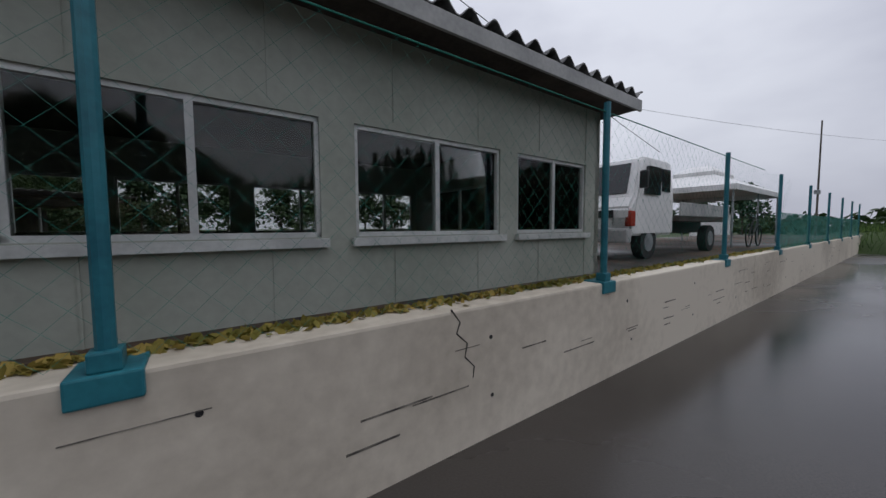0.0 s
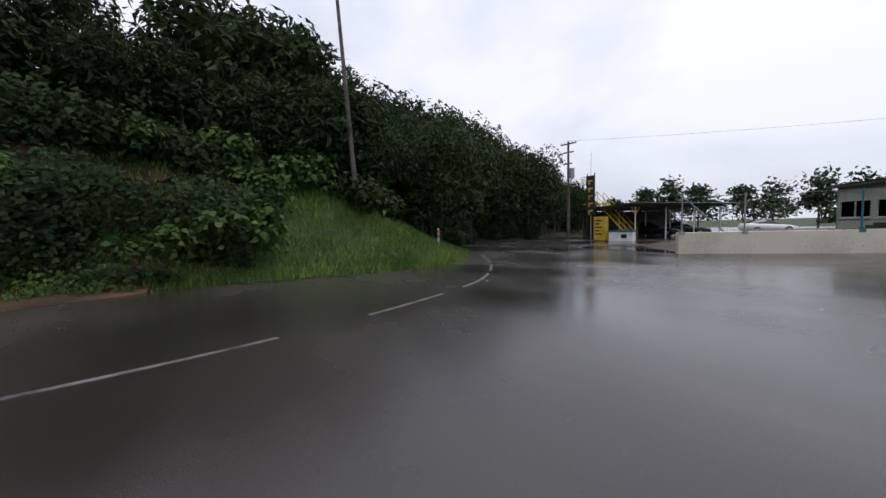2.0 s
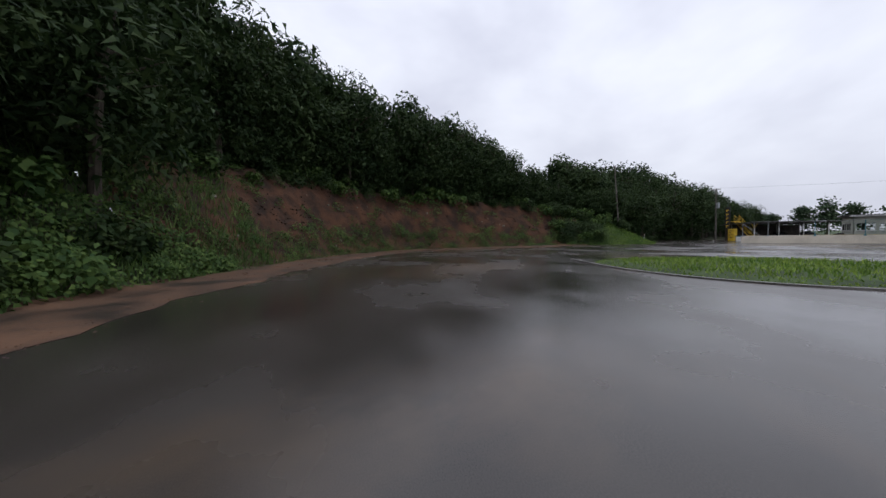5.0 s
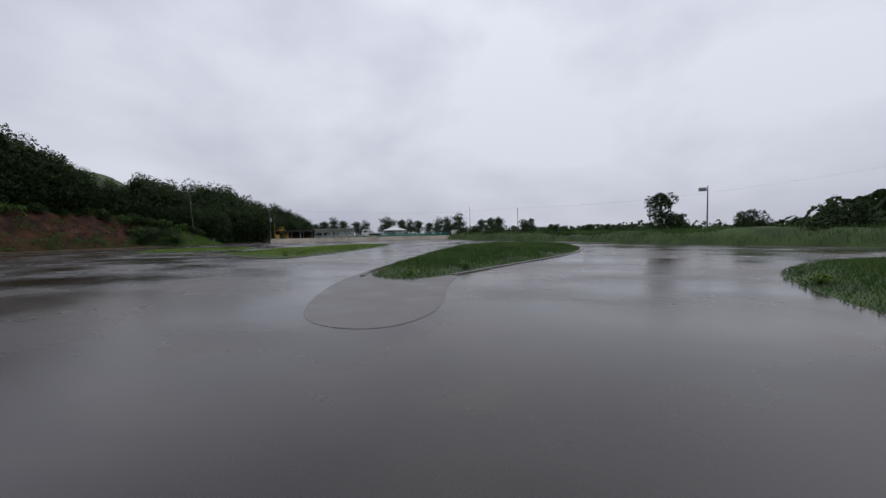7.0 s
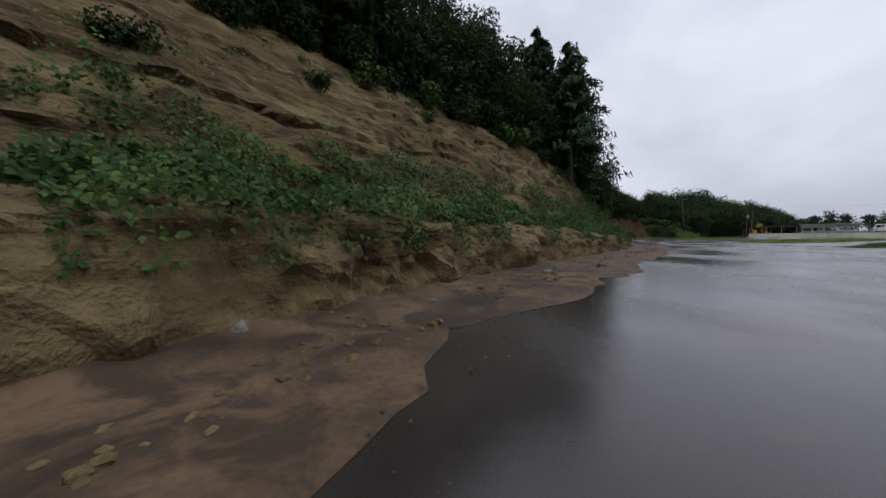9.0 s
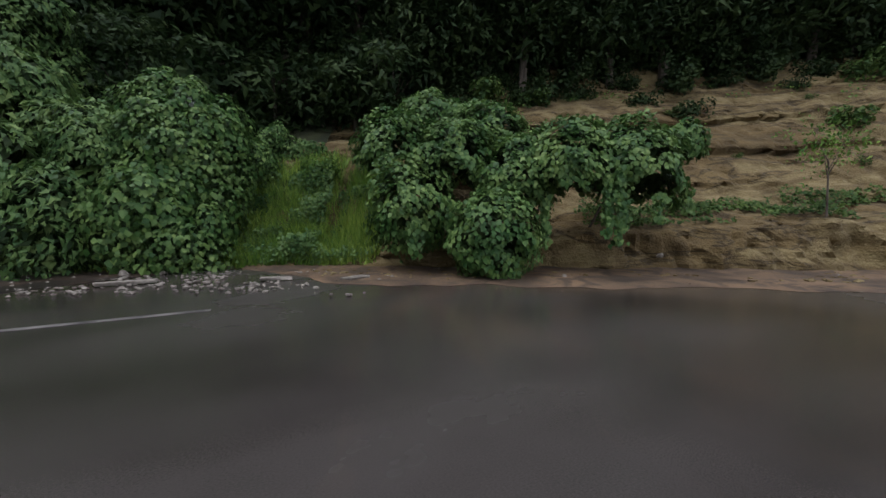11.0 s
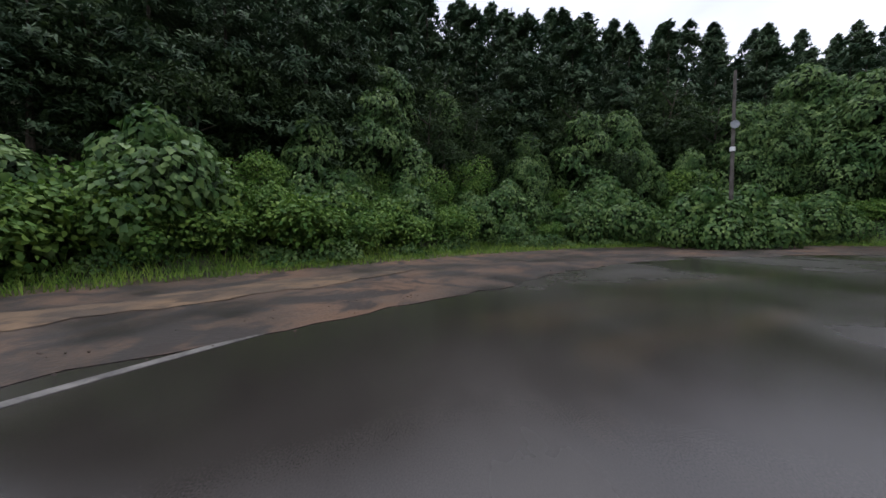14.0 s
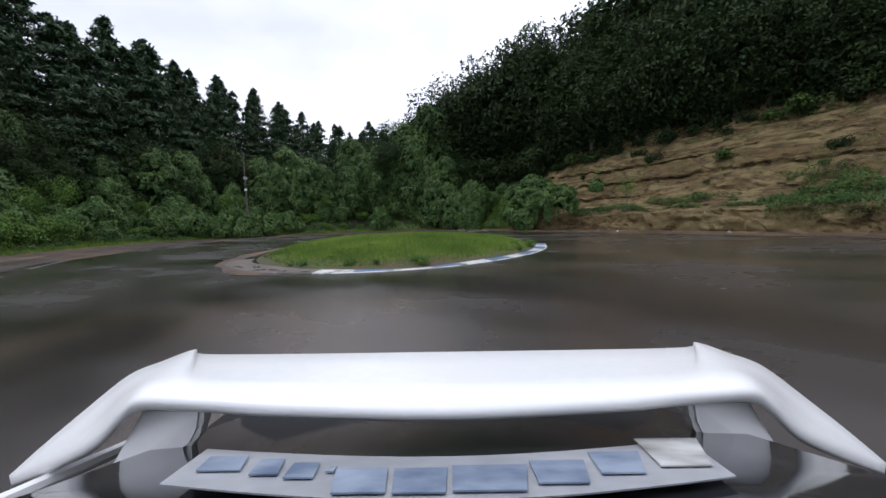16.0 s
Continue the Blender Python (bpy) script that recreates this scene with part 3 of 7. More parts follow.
def grass(name, loop, centre, mound, count, height, mat, label, seed, width=0.035, bare=.2, rim=1.0):
    rng = np.random.default_rng(seed)
    xs = [p[0] for p in loop]
    ys = [p[1] for p in loop]
    out = []
    while len(out) < count:
        x, y = rng.uniform(min(xs), max(xs)), rng.uniform(min(ys), max(ys))
        if inside(x, y, loop):
            out.append((x, y))
    p = np.array(out)
    z = np.full(len(p), 0.05 + mound * 0.5)
    if mound:
        # height of the mound under each blade
        ang = np.arctan2(p[:, 1] - centre[1], p[:, 0] - centre[0])
        la = np.array([(math.atan2(y - centre[1], x - centre[0]), math.hypot(x - centre[0], y - centre[1])) for x, y in loop])
        la = la[np.argsort(la[:, 0])]
        edge = np.interp(ang, la[:, 0], la[:, 1], period=2 * math.pi)
        f = np.hypot(p[:, 0] - centre[0], p[:, 1] - centre[1]) / edge
        z = 0.03 + mound * np.clip(1 - f * f, 0, 1)
    n = len(p)
    dens = np.array([noise.noise(Vector((x * .3, y * .3, 7))) for x, y in p])
    h = height * rng.uniform(0.45, 1.15, n) * (1 + 0.55 * dens)
    if mound:
        h *= np.clip((1 - f) * 5, .3, 1)
        # the rim is thin and bare in places
        thin = np.clip((f - .72) / .28, 0, 1) * bare + .9 * dens < rng.uniform(.0, .8, n)
        thin &= f < rim
        p, z, h, dens, n = p[thin], z[thin], h[thin], dens[thin], int(thin.sum())
    az = rng.uniform(0, 2 * math.pi, n)
    lean = rng.normal(0, 0.35, (n, 2)) * h[:, None]
    w = width * rng.uniform(0.6, 1.4, n)
    dx, dy = np.cos(az) * w, np.sin(az) * w
    base = np.stack([p[:, 0], p[:, 1], z - 0.02], 1)
    tip = base + np.stack([lean[:, 0], lean[:, 1], h], 1)
    side = np.stack([dx, dy, np.zeros(n)], 1)
    q = np.stack([base - side, base + side, tip + side * .25, tip - side * .25], 1)
    ob = new(name, leaves_mesh(name, q, mat))
    return tagged(ob, label, "grass", kind="stuff")


I_FAR, C_FAR = island("grass_island_1", ISLANDS["grass_island_far"], .12, "low grass island between the lanes")
I_MID, C_MID = island("grass_island_2", ISLANDS["grass_island_mid"], .15, "grass island with a thin concrete edge")
I_NEAR, C_NEAR = island("grass_island_3", ISLANDS["grass_island_near"], .25, "overgrown grass island with a concrete tip")
I_FIELD, C_FIELD = island("grass_island_4", ISLANDS["grass_field"], .3, "wide overgrown grass infield")
I_HAIR, C_HAIR = island("grass_island_5", ISLANDS["hairpin_island"], .7, "round mown grass island inside the hairpin", M_ISLAND)
grass("grass", I_FAR, C_FAR, .12, 7000, .2, M_GRASS, "short wet grass on the island", 11)
grass("grass", I_MID, C_MID, .15, 20000, .22, M_GRASS, "short wet grass on the island", 12, .02)
grass("grass", I_NEAR, C_NEAR, .25, 80000, .3, M_LONGGRASS, "long dark grass on the island", 13, .012)
grass("grass", I_FIELD, C_FIELD, .3, 90000, .28, M_LONGGRASS, "long dark grass on the infield", 14, .012)
grass("grass", I_HAIR, C_HAIR, .7, 170000, .27, M_GRASS, "bright green grass on the hairpin island", 15, .011, .6, .93)


# ---- trees and shrubs ----
def trunk_mesh(rng, h, r, limbs, spread):
    bm = bmesh.new()
    bend = rng.uniform(-.12, .12, 2) * h
    pts = [Vector((bend[0] * t * t, bend[1] * t * t, h * t)) for t in (0, .25, .5, .75, 1)]
    rr = [r, r * .8, r * .6, r * .4, r * .15]
    for i in range(4):
        rod(bm, pts[i], pts[i + 1], rr[i], rr[i + 1], 7)
    for k in range(limbs):
        t = rng.uniform(.35, .85)
        a = rng.uniform(0, 6.28)
        p = Vector((bend[0] * t * t, bend[1] * t * t, h * t))
        q = p + Vector((math.cos(a) * spread, math.sin(a) * spread, spread * rng.uniform(.3, .8)))
        rod(bm, p, q, r * .35, r * .08, 5)
    return bm


def broadleaf(name, h, rad, seed, mat, label, leaves=3000, size=.34, low=.25, clumps=34, category="tree"):
    """A tree with a tapered trunk, limbs and a crown of leaf clumps."""
    rng = np.random.default_rng(seed)
    leaves *= 2
    t = thing(name, Matrix(), label, category)
    part("trunk", trunk_mesh(rng, h * .85, h * .02 + .04, 9, rad * .5), M_BARK, t)
    c = rng.normal(0, 1, (clumps, 3))
    c /= np.linalg.norm(c, axis=1, keepdims=True)
    c *= rng.uniform(.45, 1.0, (clumps, 1))
    mid, half = h * (1 + low) / 2, h * (1 - low) / 2
    c = c * np.array([rad * .8, rad * .8, half * .85]) + np.array([0, 0, mid])
    cr = rng.uniform(.22, .42, clumps) * rad
    k = rng.integers(0, clumps, leaves)
    d = rng.normal(0, 1, (leaves, 3))
    d[:, 2] = np.abs(d[:, 2]) * np.where(rng.random(leaves) < .75, 1, -1)
    d /= np.linalg.norm(d, axis=1, keepdims=True)
    pos = c[k] + d * (cr[k] * rng.uniform(.75, 1.08, leaves))[:, None]
    q = leaf_quads(rng, pos, d + np.array([0, 0, .5]), size, .75, jitter=.6)
    part("crown", leaves_mesh("crown", q, mat), mat, t)
    return t


def conifer(name, h, rad, seed, mat, label, leaves=2800, size=.5):
    """A narrow conifer: tiers of drooping boughs round a straight stem."""
    rng = np.random.default_rng(seed)
    leaves *= 2
    t = thing(name, Matrix(), label, "tree")
    bm = bmesh.new()
    rod(bm, (0, 0, -.5), (0, 0, h * .55), h * .014 + .06, h * .009, 7)
    rod(bm, (0, 0, h * .55), (0, 0, h), h * .009, .02, 6)
    part("trunk", bm, M_BARK, t)
    boughs = 110
    bz = h * (0.1 + 0.9 * rng.random(boughs) ** 0.8)
    ba = rng.uniform(0, 6.28, boughs)
    bl = rad * (1 - bz / h) ** .6 * rng.uniform(.65, 1.15, boughs) + .15
    k = rng.integers(0, boughs, leaves)
    f = rng.random(leaves) ** .6
    r = bl[k] * f
    side = rng.normal(0, .16, leaves) * (bl[k] * .5 + .3)
    pos = np.stack([np.cos(ba[k]) * r - np.sin(ba[k]) * side, np.sin(ba[k]) * r + np.cos(ba[k]) * side,
                    bz[k] - .28 * r + .12 * r * f + rng.normal(0, .12, leaves)], 1)
    nrm = np.stack([np.cos(ba[k]) * .5, np.sin(ba[k]) * .5, np.full(leaves, 1.0)], 1)
    q = leaf_quads(rng, pos, nrm, size, .45, droop=.5, jitter=.45)
    part("crown", leaves_mesh("crown", q, mat), mat, t)
    return t


def shrub(name, w, h, seed, mat, label, leaves=2400, size=.17, category="shrub", lobes=11, shoots=0):
    """A leafy mound of overlapping lobes on thin stems."""
    rng = np.random.default_rng(seed)
    t = thing(name, Matrix(), label, category)
    c = np.stack([rng.uniform(-.36, .36, lobes) * w, rng.uniform(-.36, .36, lobes) * w, rng.uniform(.25, .68, lobes) * h], 1)
    cr = rng.uniform(.18, .30, lobes) * min(w, h * 1.6)
    bm = bmesh.new()
    for i in range(min(4, lobes)):
        rod(bm, (c[i, 0] * .1, c[i, 1] * .1, -.2), tuple(c[i]), .035, .012, 5)
    part("stem", bm, M_BARK, t)
    k = rng.integers(0, lobes, leaves)
    d = rng.normal(0, 1, (leaves, 3))
    d /= np.linalg.norm(d, axis=1, keepdims=True)
    low = rng.random(leaves) < .55
    d[low, 2] = np.abs(d[low, 2])
    pos = c[k] + d * (cr[k] * rng.uniform(.72, 1.1, leaves))[:, None] * np.array([1, 1, 1.1])
    pos[:, 2] = np.maximum(pos[:, 2], rng.uniform(.02, .25, leaves))
    q = leaf_quads(rng, pos, d * .8 + np.array([0, 0, .6]), size, .85, droop=.45, jitter=.5)
    if shoots:
        # upright shoots that break the outline, with leaves in drooping tiers
        a = c[rng.integers(0, lobes, shoots)] + rng.normal(0, .25, (shoots, 3)) * w * .3
        a[:, 2] = np.minimum(a[:, 2], h * .8)
        up = np.stack([rng.normal(0, .22, shoots), rng.normal(0, .22, shoots), rng.uniform(.5, 1.0, shoots)], 1) * h * .42
        f = np.tile(np.linspace(.15, 1, 30), shoots)
        sp = np.repeat(a, 30, 0) + np.repeat(up, 30, 0) * f[:, None]
        o = rng.normal(0, 1, (shoots * 30, 3))
        o[:, 2] = 0
        sp += o * (.16 * (1.15 - f))[:, None] * h * .4
        q = np.concatenate([q, leaf_quads(rng, sp, o * .5 + np.array([0, 0, .9]), size * 1.05, .6, droop=.7, jitter=.35)])
    part("foliage", quads_mesh("foliage", q, mat), mat, t)
    return t


def scatter(protos, places, group, exact=False):
    """Sets the first of each kind and copies the rest. places: x, y, z, size, kind. exact: sizes count from the kind's own size."""
    used = {}
    for x, y, z, s, k in places:
        turn = random.random() * 360
        m = pose(x, y, z, random.uniform(-3, 3), random.uniform(-3, 3), turn)
        if k not in used:
            used[k] = s
            protos[k].matrix_basis = m @ Matrix.Scale(s, 4)
            tagged(protos[k], group=group)
        else:
            copy_thing(protos[k], m @ Matrix.Scale(s / used[k] if exact else s, 4))
    for k, p in enumerate(protos):
        if k not in used:
            p.matrix_basis = pose(-70 - 4 * k, 30, 2)


def deep_wood(name, protos, places, mat, label):
    """Trees too deep in the wood to tell apart, joined: their crowns and stems as one object."""
    crowns, stems, base = [], [[], []], 0
    for x, y, z, s, k in places:
        m = np.array(pose(x, y, z, 0, 0, random.random() * 360) @ Matrix.Scale(s, 4))
        for c in protos[k].children:
            me = c.data
            v = np.empty(len(me.vertices) * 3)
            me.vertices.foreach_get("co", v)
            v = v.reshape(-1, 3) @ m[:3, :3].T + m[:3, 3]
            if c.name.startswith("crown"):
                crowns.append(v)
            else:
                stems[0].append(v)
                stems[1] += [[i + base for i in p.vertices] for p in me.polygons]
                base += len(v)
    v = np.concatenate(crowns)
    ob = new(name, leaves_mesh(name, v.reshape(-1, 3, 3), mat))
    tagged(ob, label, "woods", kind="stuff")
    me = bpy.data.meshes.new("stems")
    me.from_pydata(np.concatenate(stems[0]).tolist(), [], stems[1])
    me.materials.append(M_BARK)
    st = new("stems", me)
    st.parent = ob
    tagged(st, kind="stuff")


def along(s0, s1, step, offs, jitter, sizes, kinds, sink=.2, rel=False):
    out = []
    for off in offs:
        s = s0 + random.uniform(0, step)
        while s < s1:
            i = int(np.clip(np.searchsorted(FOOT_S, s), 0, len(FOOT_S) - 1))
            o = off + (FOOT_P[i, 2] if rel else 0) + random.uniform(-jitter, jitter)
            x, y = FOOT_P[i, :2] + FOOT_N[i] * o
            out.append((x, y, surf_z(i, o) - sink, random.uniform(*sizes), random.choice(kinds)))
            s += step * random.uniform(.75, 1.25)
    return out


random.seed(4)
T_BROAD = [broadleaf("broadleaf_tree", 13.0, 4.3, 1, M_LEAF_DARK, "dark green broadleaf tree in dense woodland", 2500, .46, .03, 60),
           broadleaf("broadleaf_tree", 14.0, 4.0, 2, M_LEAF_DARK, "tall dark broadleaf tree in dense woodland", 2500, .46, .04, 60),
           broadleaf("broadleaf_tree", 10.5, 4.3, 3, M_LEAF_DARK, "spreading dark broadleaf tree at the wood's edge", 2400, .45, .0, 56),
           broadleaf("broadleaf_tree", 11.0, 4.0, 4, M_LEAF_DARK, "dark broadleaf tree deep in the wood", 850, .66, .03, 40)]
S_NW = s_near(-26.2, 9)
# height of the tree tops along the slopes: metres along the foot, height 8 m behind it, rise for each metre further back
CREST = np.array([(0, 9, .4), (40, 12, .42), (60, 14, .43), (66, 14.4, .45), (70, 14, .5), (75, 12.6, .5), (93, 9.4, .5), (96, 10.4, .55), (100, 13.4, .6), (104, 16.2, .62),
                  (114, 19, .55), (121, 21, .5), (150, 19, .5), (167, 23, .6), (200, 26, .6), (236, 31, .7), (248, 30.5, .62), (254, 29.5, .55), (258, 28, .5),
                  (263, 22, .44), (267, 17.4, .40), (271, 17.2, .32), (278, 18.8, .47), (286, 20.9, .58), (296, 22.3, .65), (306, 20.5, .62), (316, 17.5, .58), (320, 14.5, .5), (323, 10.5, .38), (327, 9.5, .36), (350, 9, .4)])


def wood(s0, s1, step, offs, kinds, tall, share, rel=False, jitter=.8):
    """Places for trees whose tops reach a share of the crest line. tall: the height of each kind."""
    out = []
    for off in offs:
        s = s0 + random.uniform(0, step)
        while s < s1:
            i = int(np.clip(np.searchsorted(FOOT_S, s), 0, len(FOOT_S) - 1))
            o = off + (FOOT_P[i, 2] if rel else 0) + random.uniform(-jitter, jitter)
            x, y = FOOT_P[i, :2] + FOOT_N[i] * o
            z = surf_z(i, o) - .2
            top = np.interp(s, CREST[:, 0], CREST[:, 1]) + np.interp(s, CREST[:, 0], CREST[:, 2]) * (o - 8)
            k = random.choice(kinds)
            out.append((x, y, z, float(np.clip((top - z) * random.uniform(*share) / tall[k], .35, 2.3)), k))
            s += step * random.uniform(.75, 1.25)
    return out


TALL_B = (12.6, 13.6, 10.2, 10.6)
S_END, S_FAR = s_near(96, -108), s_near(113.5, -62)
S_GAP = s_near(118.5, -106)
spots = wood(2, S_NW, 3.0, (1.6, 4.4), (0, 1, 2), TALL_B, (.7, .95))
spots += wood(2, S_NW, 3.2, (8.5,), (3,), TALL_B, (.85, 1.0))
spots += wood(S_NW, S_WOOD1 + 5, 2.6, (1.6, 4.6), (0, 1, 2), TALL_B, (.72, .98), jitter=.7)
spots += wood(S_NW, S_WOOD1 + 5, 2.6, (8.5, 12.5), (3,), TALL_B, (.85, 1.0))
spots += along(S_NW, S_WOOD1 + 5, 2.2, (2.6,), .6, (.3, .45), (3,))
spots += wood(S_WOOD1 + 2, S_RED0 + 2, 2.6, (5.8,), (0, 1, 2), TALL_B, (.8, 1.0), jitter=.5)
spots += wood(S_WOOD1 + 2, S_RED0 + 2, 2.8, (9.5, 13), (3,), TALL_B, (.8, 1.0), jitter=.7)
spots += wood(S_RED0, S_RED1, 2.4, (.7,), (0, 1, 2), TALL_B, (.6, .95), rel=True, jitter=.5)
spots += along(S_RED0, S_RED1, 1.9, (1.3, 2.6), .4, (.34, .5), (3,), rel=True)
spots += wood(S_RED0, S_RED1, 2.5, (2.4, 5.8), (3, 3, 0), TALL_B, (.8, 1.02), rel=True, jitter=.7)
spots += wood(S_RED1, S_SAND0, 2.6, (2.8,), (0, 1, 2), TALL_B, (.5, .75), jitter=.5)
spots += wood(S_RED1, S_SAND0, 2.8, (6.4, 10), (3, 0), TALL_B, (.7, .95), jitter=.5)
spots += wood(S_SAND0, S_END, 2.9, (.6,), (0, 1, 2), TALL_B, (.42, .68), rel=True, jitter=.6)
spots += along(S_SAND0, S_END, 2.0, (1.5, 2.8), .5, (.34, .52), (3,), rel=True)
spots += wood(S_SAND0, S_END, 3.2, (4.0,), (3, 0), TALL_B, (.55, .8), rel=True)
spots += wood(s_near(60, -83), S_GAP, 3.6, (9.5, 15), (3, 1, 0), TALL_B, (.72, .97), rel=True, jitter=1.2)
spots += wood(S_END, S_GAP, 3.4, (12.0, 15.5), (0, 1, 2), TALL_B, (.6, .9))
spots += wood(S_GAP, S_FAR, 3.2, (9.5, 12.5), (0, 1, 2), TALL_B, (.38, .62))
spots += along(S_GAP, S_FAR, 3.0, (11.5, 15), .8, (.5, .75), (3,))
spots += wood(S_FAR, s_near(99, -51), 3.0, (9.5, 15), (3, 0), TALL_B, (.5, .8), jitter=1.0)
spots += wood(247, 266, 3.0, (12, 16), (0, 1), TALL_B, (.9, 1.03))
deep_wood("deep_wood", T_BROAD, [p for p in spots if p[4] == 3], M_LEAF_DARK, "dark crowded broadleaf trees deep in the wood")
scatter(T_BROAD[:3], [p for p in spots if p[4] != 3], "woodland trees on the slopes", exact=True)
proto = T_BROAD.pop()
for ob in (*proto.children, proto):
    bpy.data.objects.remove(ob)

T_CON = [conifer("conifer_tree", 15, 5.0, 5, M_LEAF_CONIFER, "tall dark conifer on the hillside", 1800, .8),
         conifer("conifer_tree", 17, 4.6, 6, M_LEAF_CONIFER, "slim pointed conifer on the hillside", 1800, .8),
         conifer("conifer_tree", 13, 5.2, 7, M_LEAF_CONIFER, "broad dark conifer on the hillside", 1800, .8),
         conifer("conifer_tree", 13, 5.6, 8, M_LEAF_CONIFER, "spreading conifer with long drooping boughs", 4200, .55)]
TALL_C = (15, 17, 13, 13)
spots = wood(S_GAP - 3, S_FAR + 6, 2.8, (16, 20.5, 25), (0, 1, 2), TALL_C, (.68, .95), jitter=1.5)
spots += wood(S_GAP - 3, S_FAR + 8, 2.7, (30, 35, 41), (0, 1, 2), TALL_C, (.78, 1.0), jitter=1.6)
spots += wood(S_FAR + 6, FOOT_S[-1] - 2, 3.4, (26, 33, 41), (0, 1, 2), TALL_C, (.75, 1.05), jitter=1.6)
spots += wood(s_near(28, -62.5), s_near(46, -72), 3.4, (5.5, 9), (0, 1, 2), TALL_C, (.75, 1.0), jitter=.6)
spots += wood(S_FAR - 16, S_FAR + 3, 3.6, (10.5, 14.5), (3,), TALL_C, (.6, .88), jitter=1.0)
spots += wood(s_near(127, -90), S_FAR - 14, 6.5, (13.0,), (3,), TALL_C, (.5, .75), jitter=1.0)
scatter(T_CON, spots, "conifers on the hillside", exact=True)

def creeper_lobe(rng, centre, rx, ry, rz, hem, count, size):
    """A swelling lobe of creeper: leaves laid like shingles over an uneven dome that ends in a ragged hem, and an inner
    layer meant for leaves coloured dark as shade.
    """
    out = []
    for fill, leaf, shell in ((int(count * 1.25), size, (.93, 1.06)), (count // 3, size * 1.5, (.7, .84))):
        d = rng.normal(0, 1, (fill * 3, 3))
        d /= np.linalg.norm(d, axis=1, keepdims=True)
        lump = np.array([noise.noise(Vector(v) * 2.1 + Vector(centre)) for v in d])
        fray = np.array([noise.noise(Vector((math.atan2(v[1], v[0]) * 2.6, centre[0], centre[1]))) for v in d])
        keep = (d[:, 2] > hem + .45 * fray) & (lump > -.34)
        d, lump = d[keep][:fill], lump[keep][:fill]
        r = (1 + .34 * lump) * rng.uniform(*shell, len(d))
        pos = np.array(centre) + d * r[:, None] * np.array([rx, ry, rz])
        nrm = d / np.array([rx, ry, rz]) + np.array([0, 0, .35])
        nrm /= np.linalg.norm(nrm, axis=1, keepdims=True)
        out.append(leaf_quads(rng, pos, nrm, leaf, 1.0, droop=.8, jitter=.27, base=.12))
    return out


def creeper_clad(name, h, rad, seed, mat, label, lobes, count, size, category="tree"):
    """A tree or bush under a coat of creeper in swelling lobes, smaller towards the top."""
    rng = np.random.default_rng(seed)
    t = thing(name, Matrix(), label, category)
    part("trunk" if category == "tree" else "stem", trunk_mesh(rng, h * .8, h * .016 + .03, 6, rad * .4), M_BARK, t)
    outer, inner = [], []
    for k in range(lobes):
        f = (k + rng.uniform(.1, .9)) / lobes
        a = k * 2.4 + rng.uniform(-.5, .5)
        reach = rad * (1 - .75 * f ** 1.5) * rng.uniform(.45, .8)
        r = rad * (.62 - .24 * f) * rng.uniform(.8, 1.2)
        o, n = creeper_lobe(rng, (math.cos(a) * reach, math.sin(a) * reach, h * (.12 + .74 * f)), r, r, r * rng.uniform(.9, 1.3), -.85 if f < .35 else -.45, count, size)
        outer.append(o)
        inner.append(n)
    part("crown" if category == "tree" else "foliage", (leaves_mesh if category == "tree" else quads_mesh)("crown", np.concatenate(outer), mat), mat, t)
    # shade inside the coat is painted: inner leaves get the darker leaf colour
    part("inner_foliage", leaves_mesh("inner_foliage", np.concatenate(inner), M_LEAF_DARK), M_LEAF_DARK, t, "inner leaves coloured dark to give the hollows shade")
    return t


TALL_V = (7.5, 6.0, 7.0, 10.5, 11.0)
T_VTREE = [creeper_clad("creeper_clad_tree", 7.5, 2.7, 31, M_LEAF_VINE, "tree smothered in pale green creeper", 12, 700, .26),
           broadleaf("creeper_clad_tree", 6.0, 3.0, 32, M_LEAF_SHRUB, "rounded leafy green tree behind the bushes", 3200, .25, .0, 26),
           broadleaf("creeper_clad_tree", 7.0, 2.9, 33, M_LEAF_DARK, "dark leafy tree among the creepers", 2600, .28, .0, 32),
           creeper_clad("creeper_clad_tree", 10.5, 3.3, 34, M_LEAF_VINE, "tall tree draped in creeper to its top", 16, 760, .28),
           broadleaf("creeper_clad_tree", 11.0, 3.8, 35, M_LEAF_DARK, "tall dark tree among the creepers", 5000, .3, .0, 60)]
spots = along(s_near(102, -110.5), s_near(113, -61), 3.6, (5.6,), 1.1, (.5, 1.0), (0, 1, 1, 2))
spots += along(s_near(102, -110.5), s_near(114, -63), 3.6, (8.4,), 1.1, (.8, 1.35), (0, 0, 2, 2))
spots += along(s_near(105, -111), s_near(121, -102.5), 3.4, (7.0, 10.5), .9, (.72, .98), (3, 3, 4))
spots += along(s_near(121, -102.5), s_near(117, -66), 4.6, (11.0,), 1.3, (.62, 1.0), (3, 4, 0))
spots += along(s_near(114, -63), s_near(99, -51), 3.2, (6,), 1.0, (.4, .65), (1, 2, 2))
spots += along(s_near(106, -111), s_near(127, -86), 3.2, (6.4, 10.0, 13.5), 1.2, (.6, 1.0), (0, 1, 0, 3))
spots += wood(S_GAP - 9, S_GAP + 1, 2.8, (7.5, 11), (3, 3, 4), TALL_V, (.78, .98))
spots += wood(S_GAP + 1, S_GAP + 12, 3.0, (7.5, 11), (3, 4, 0), TALL_V, (.5, .74))
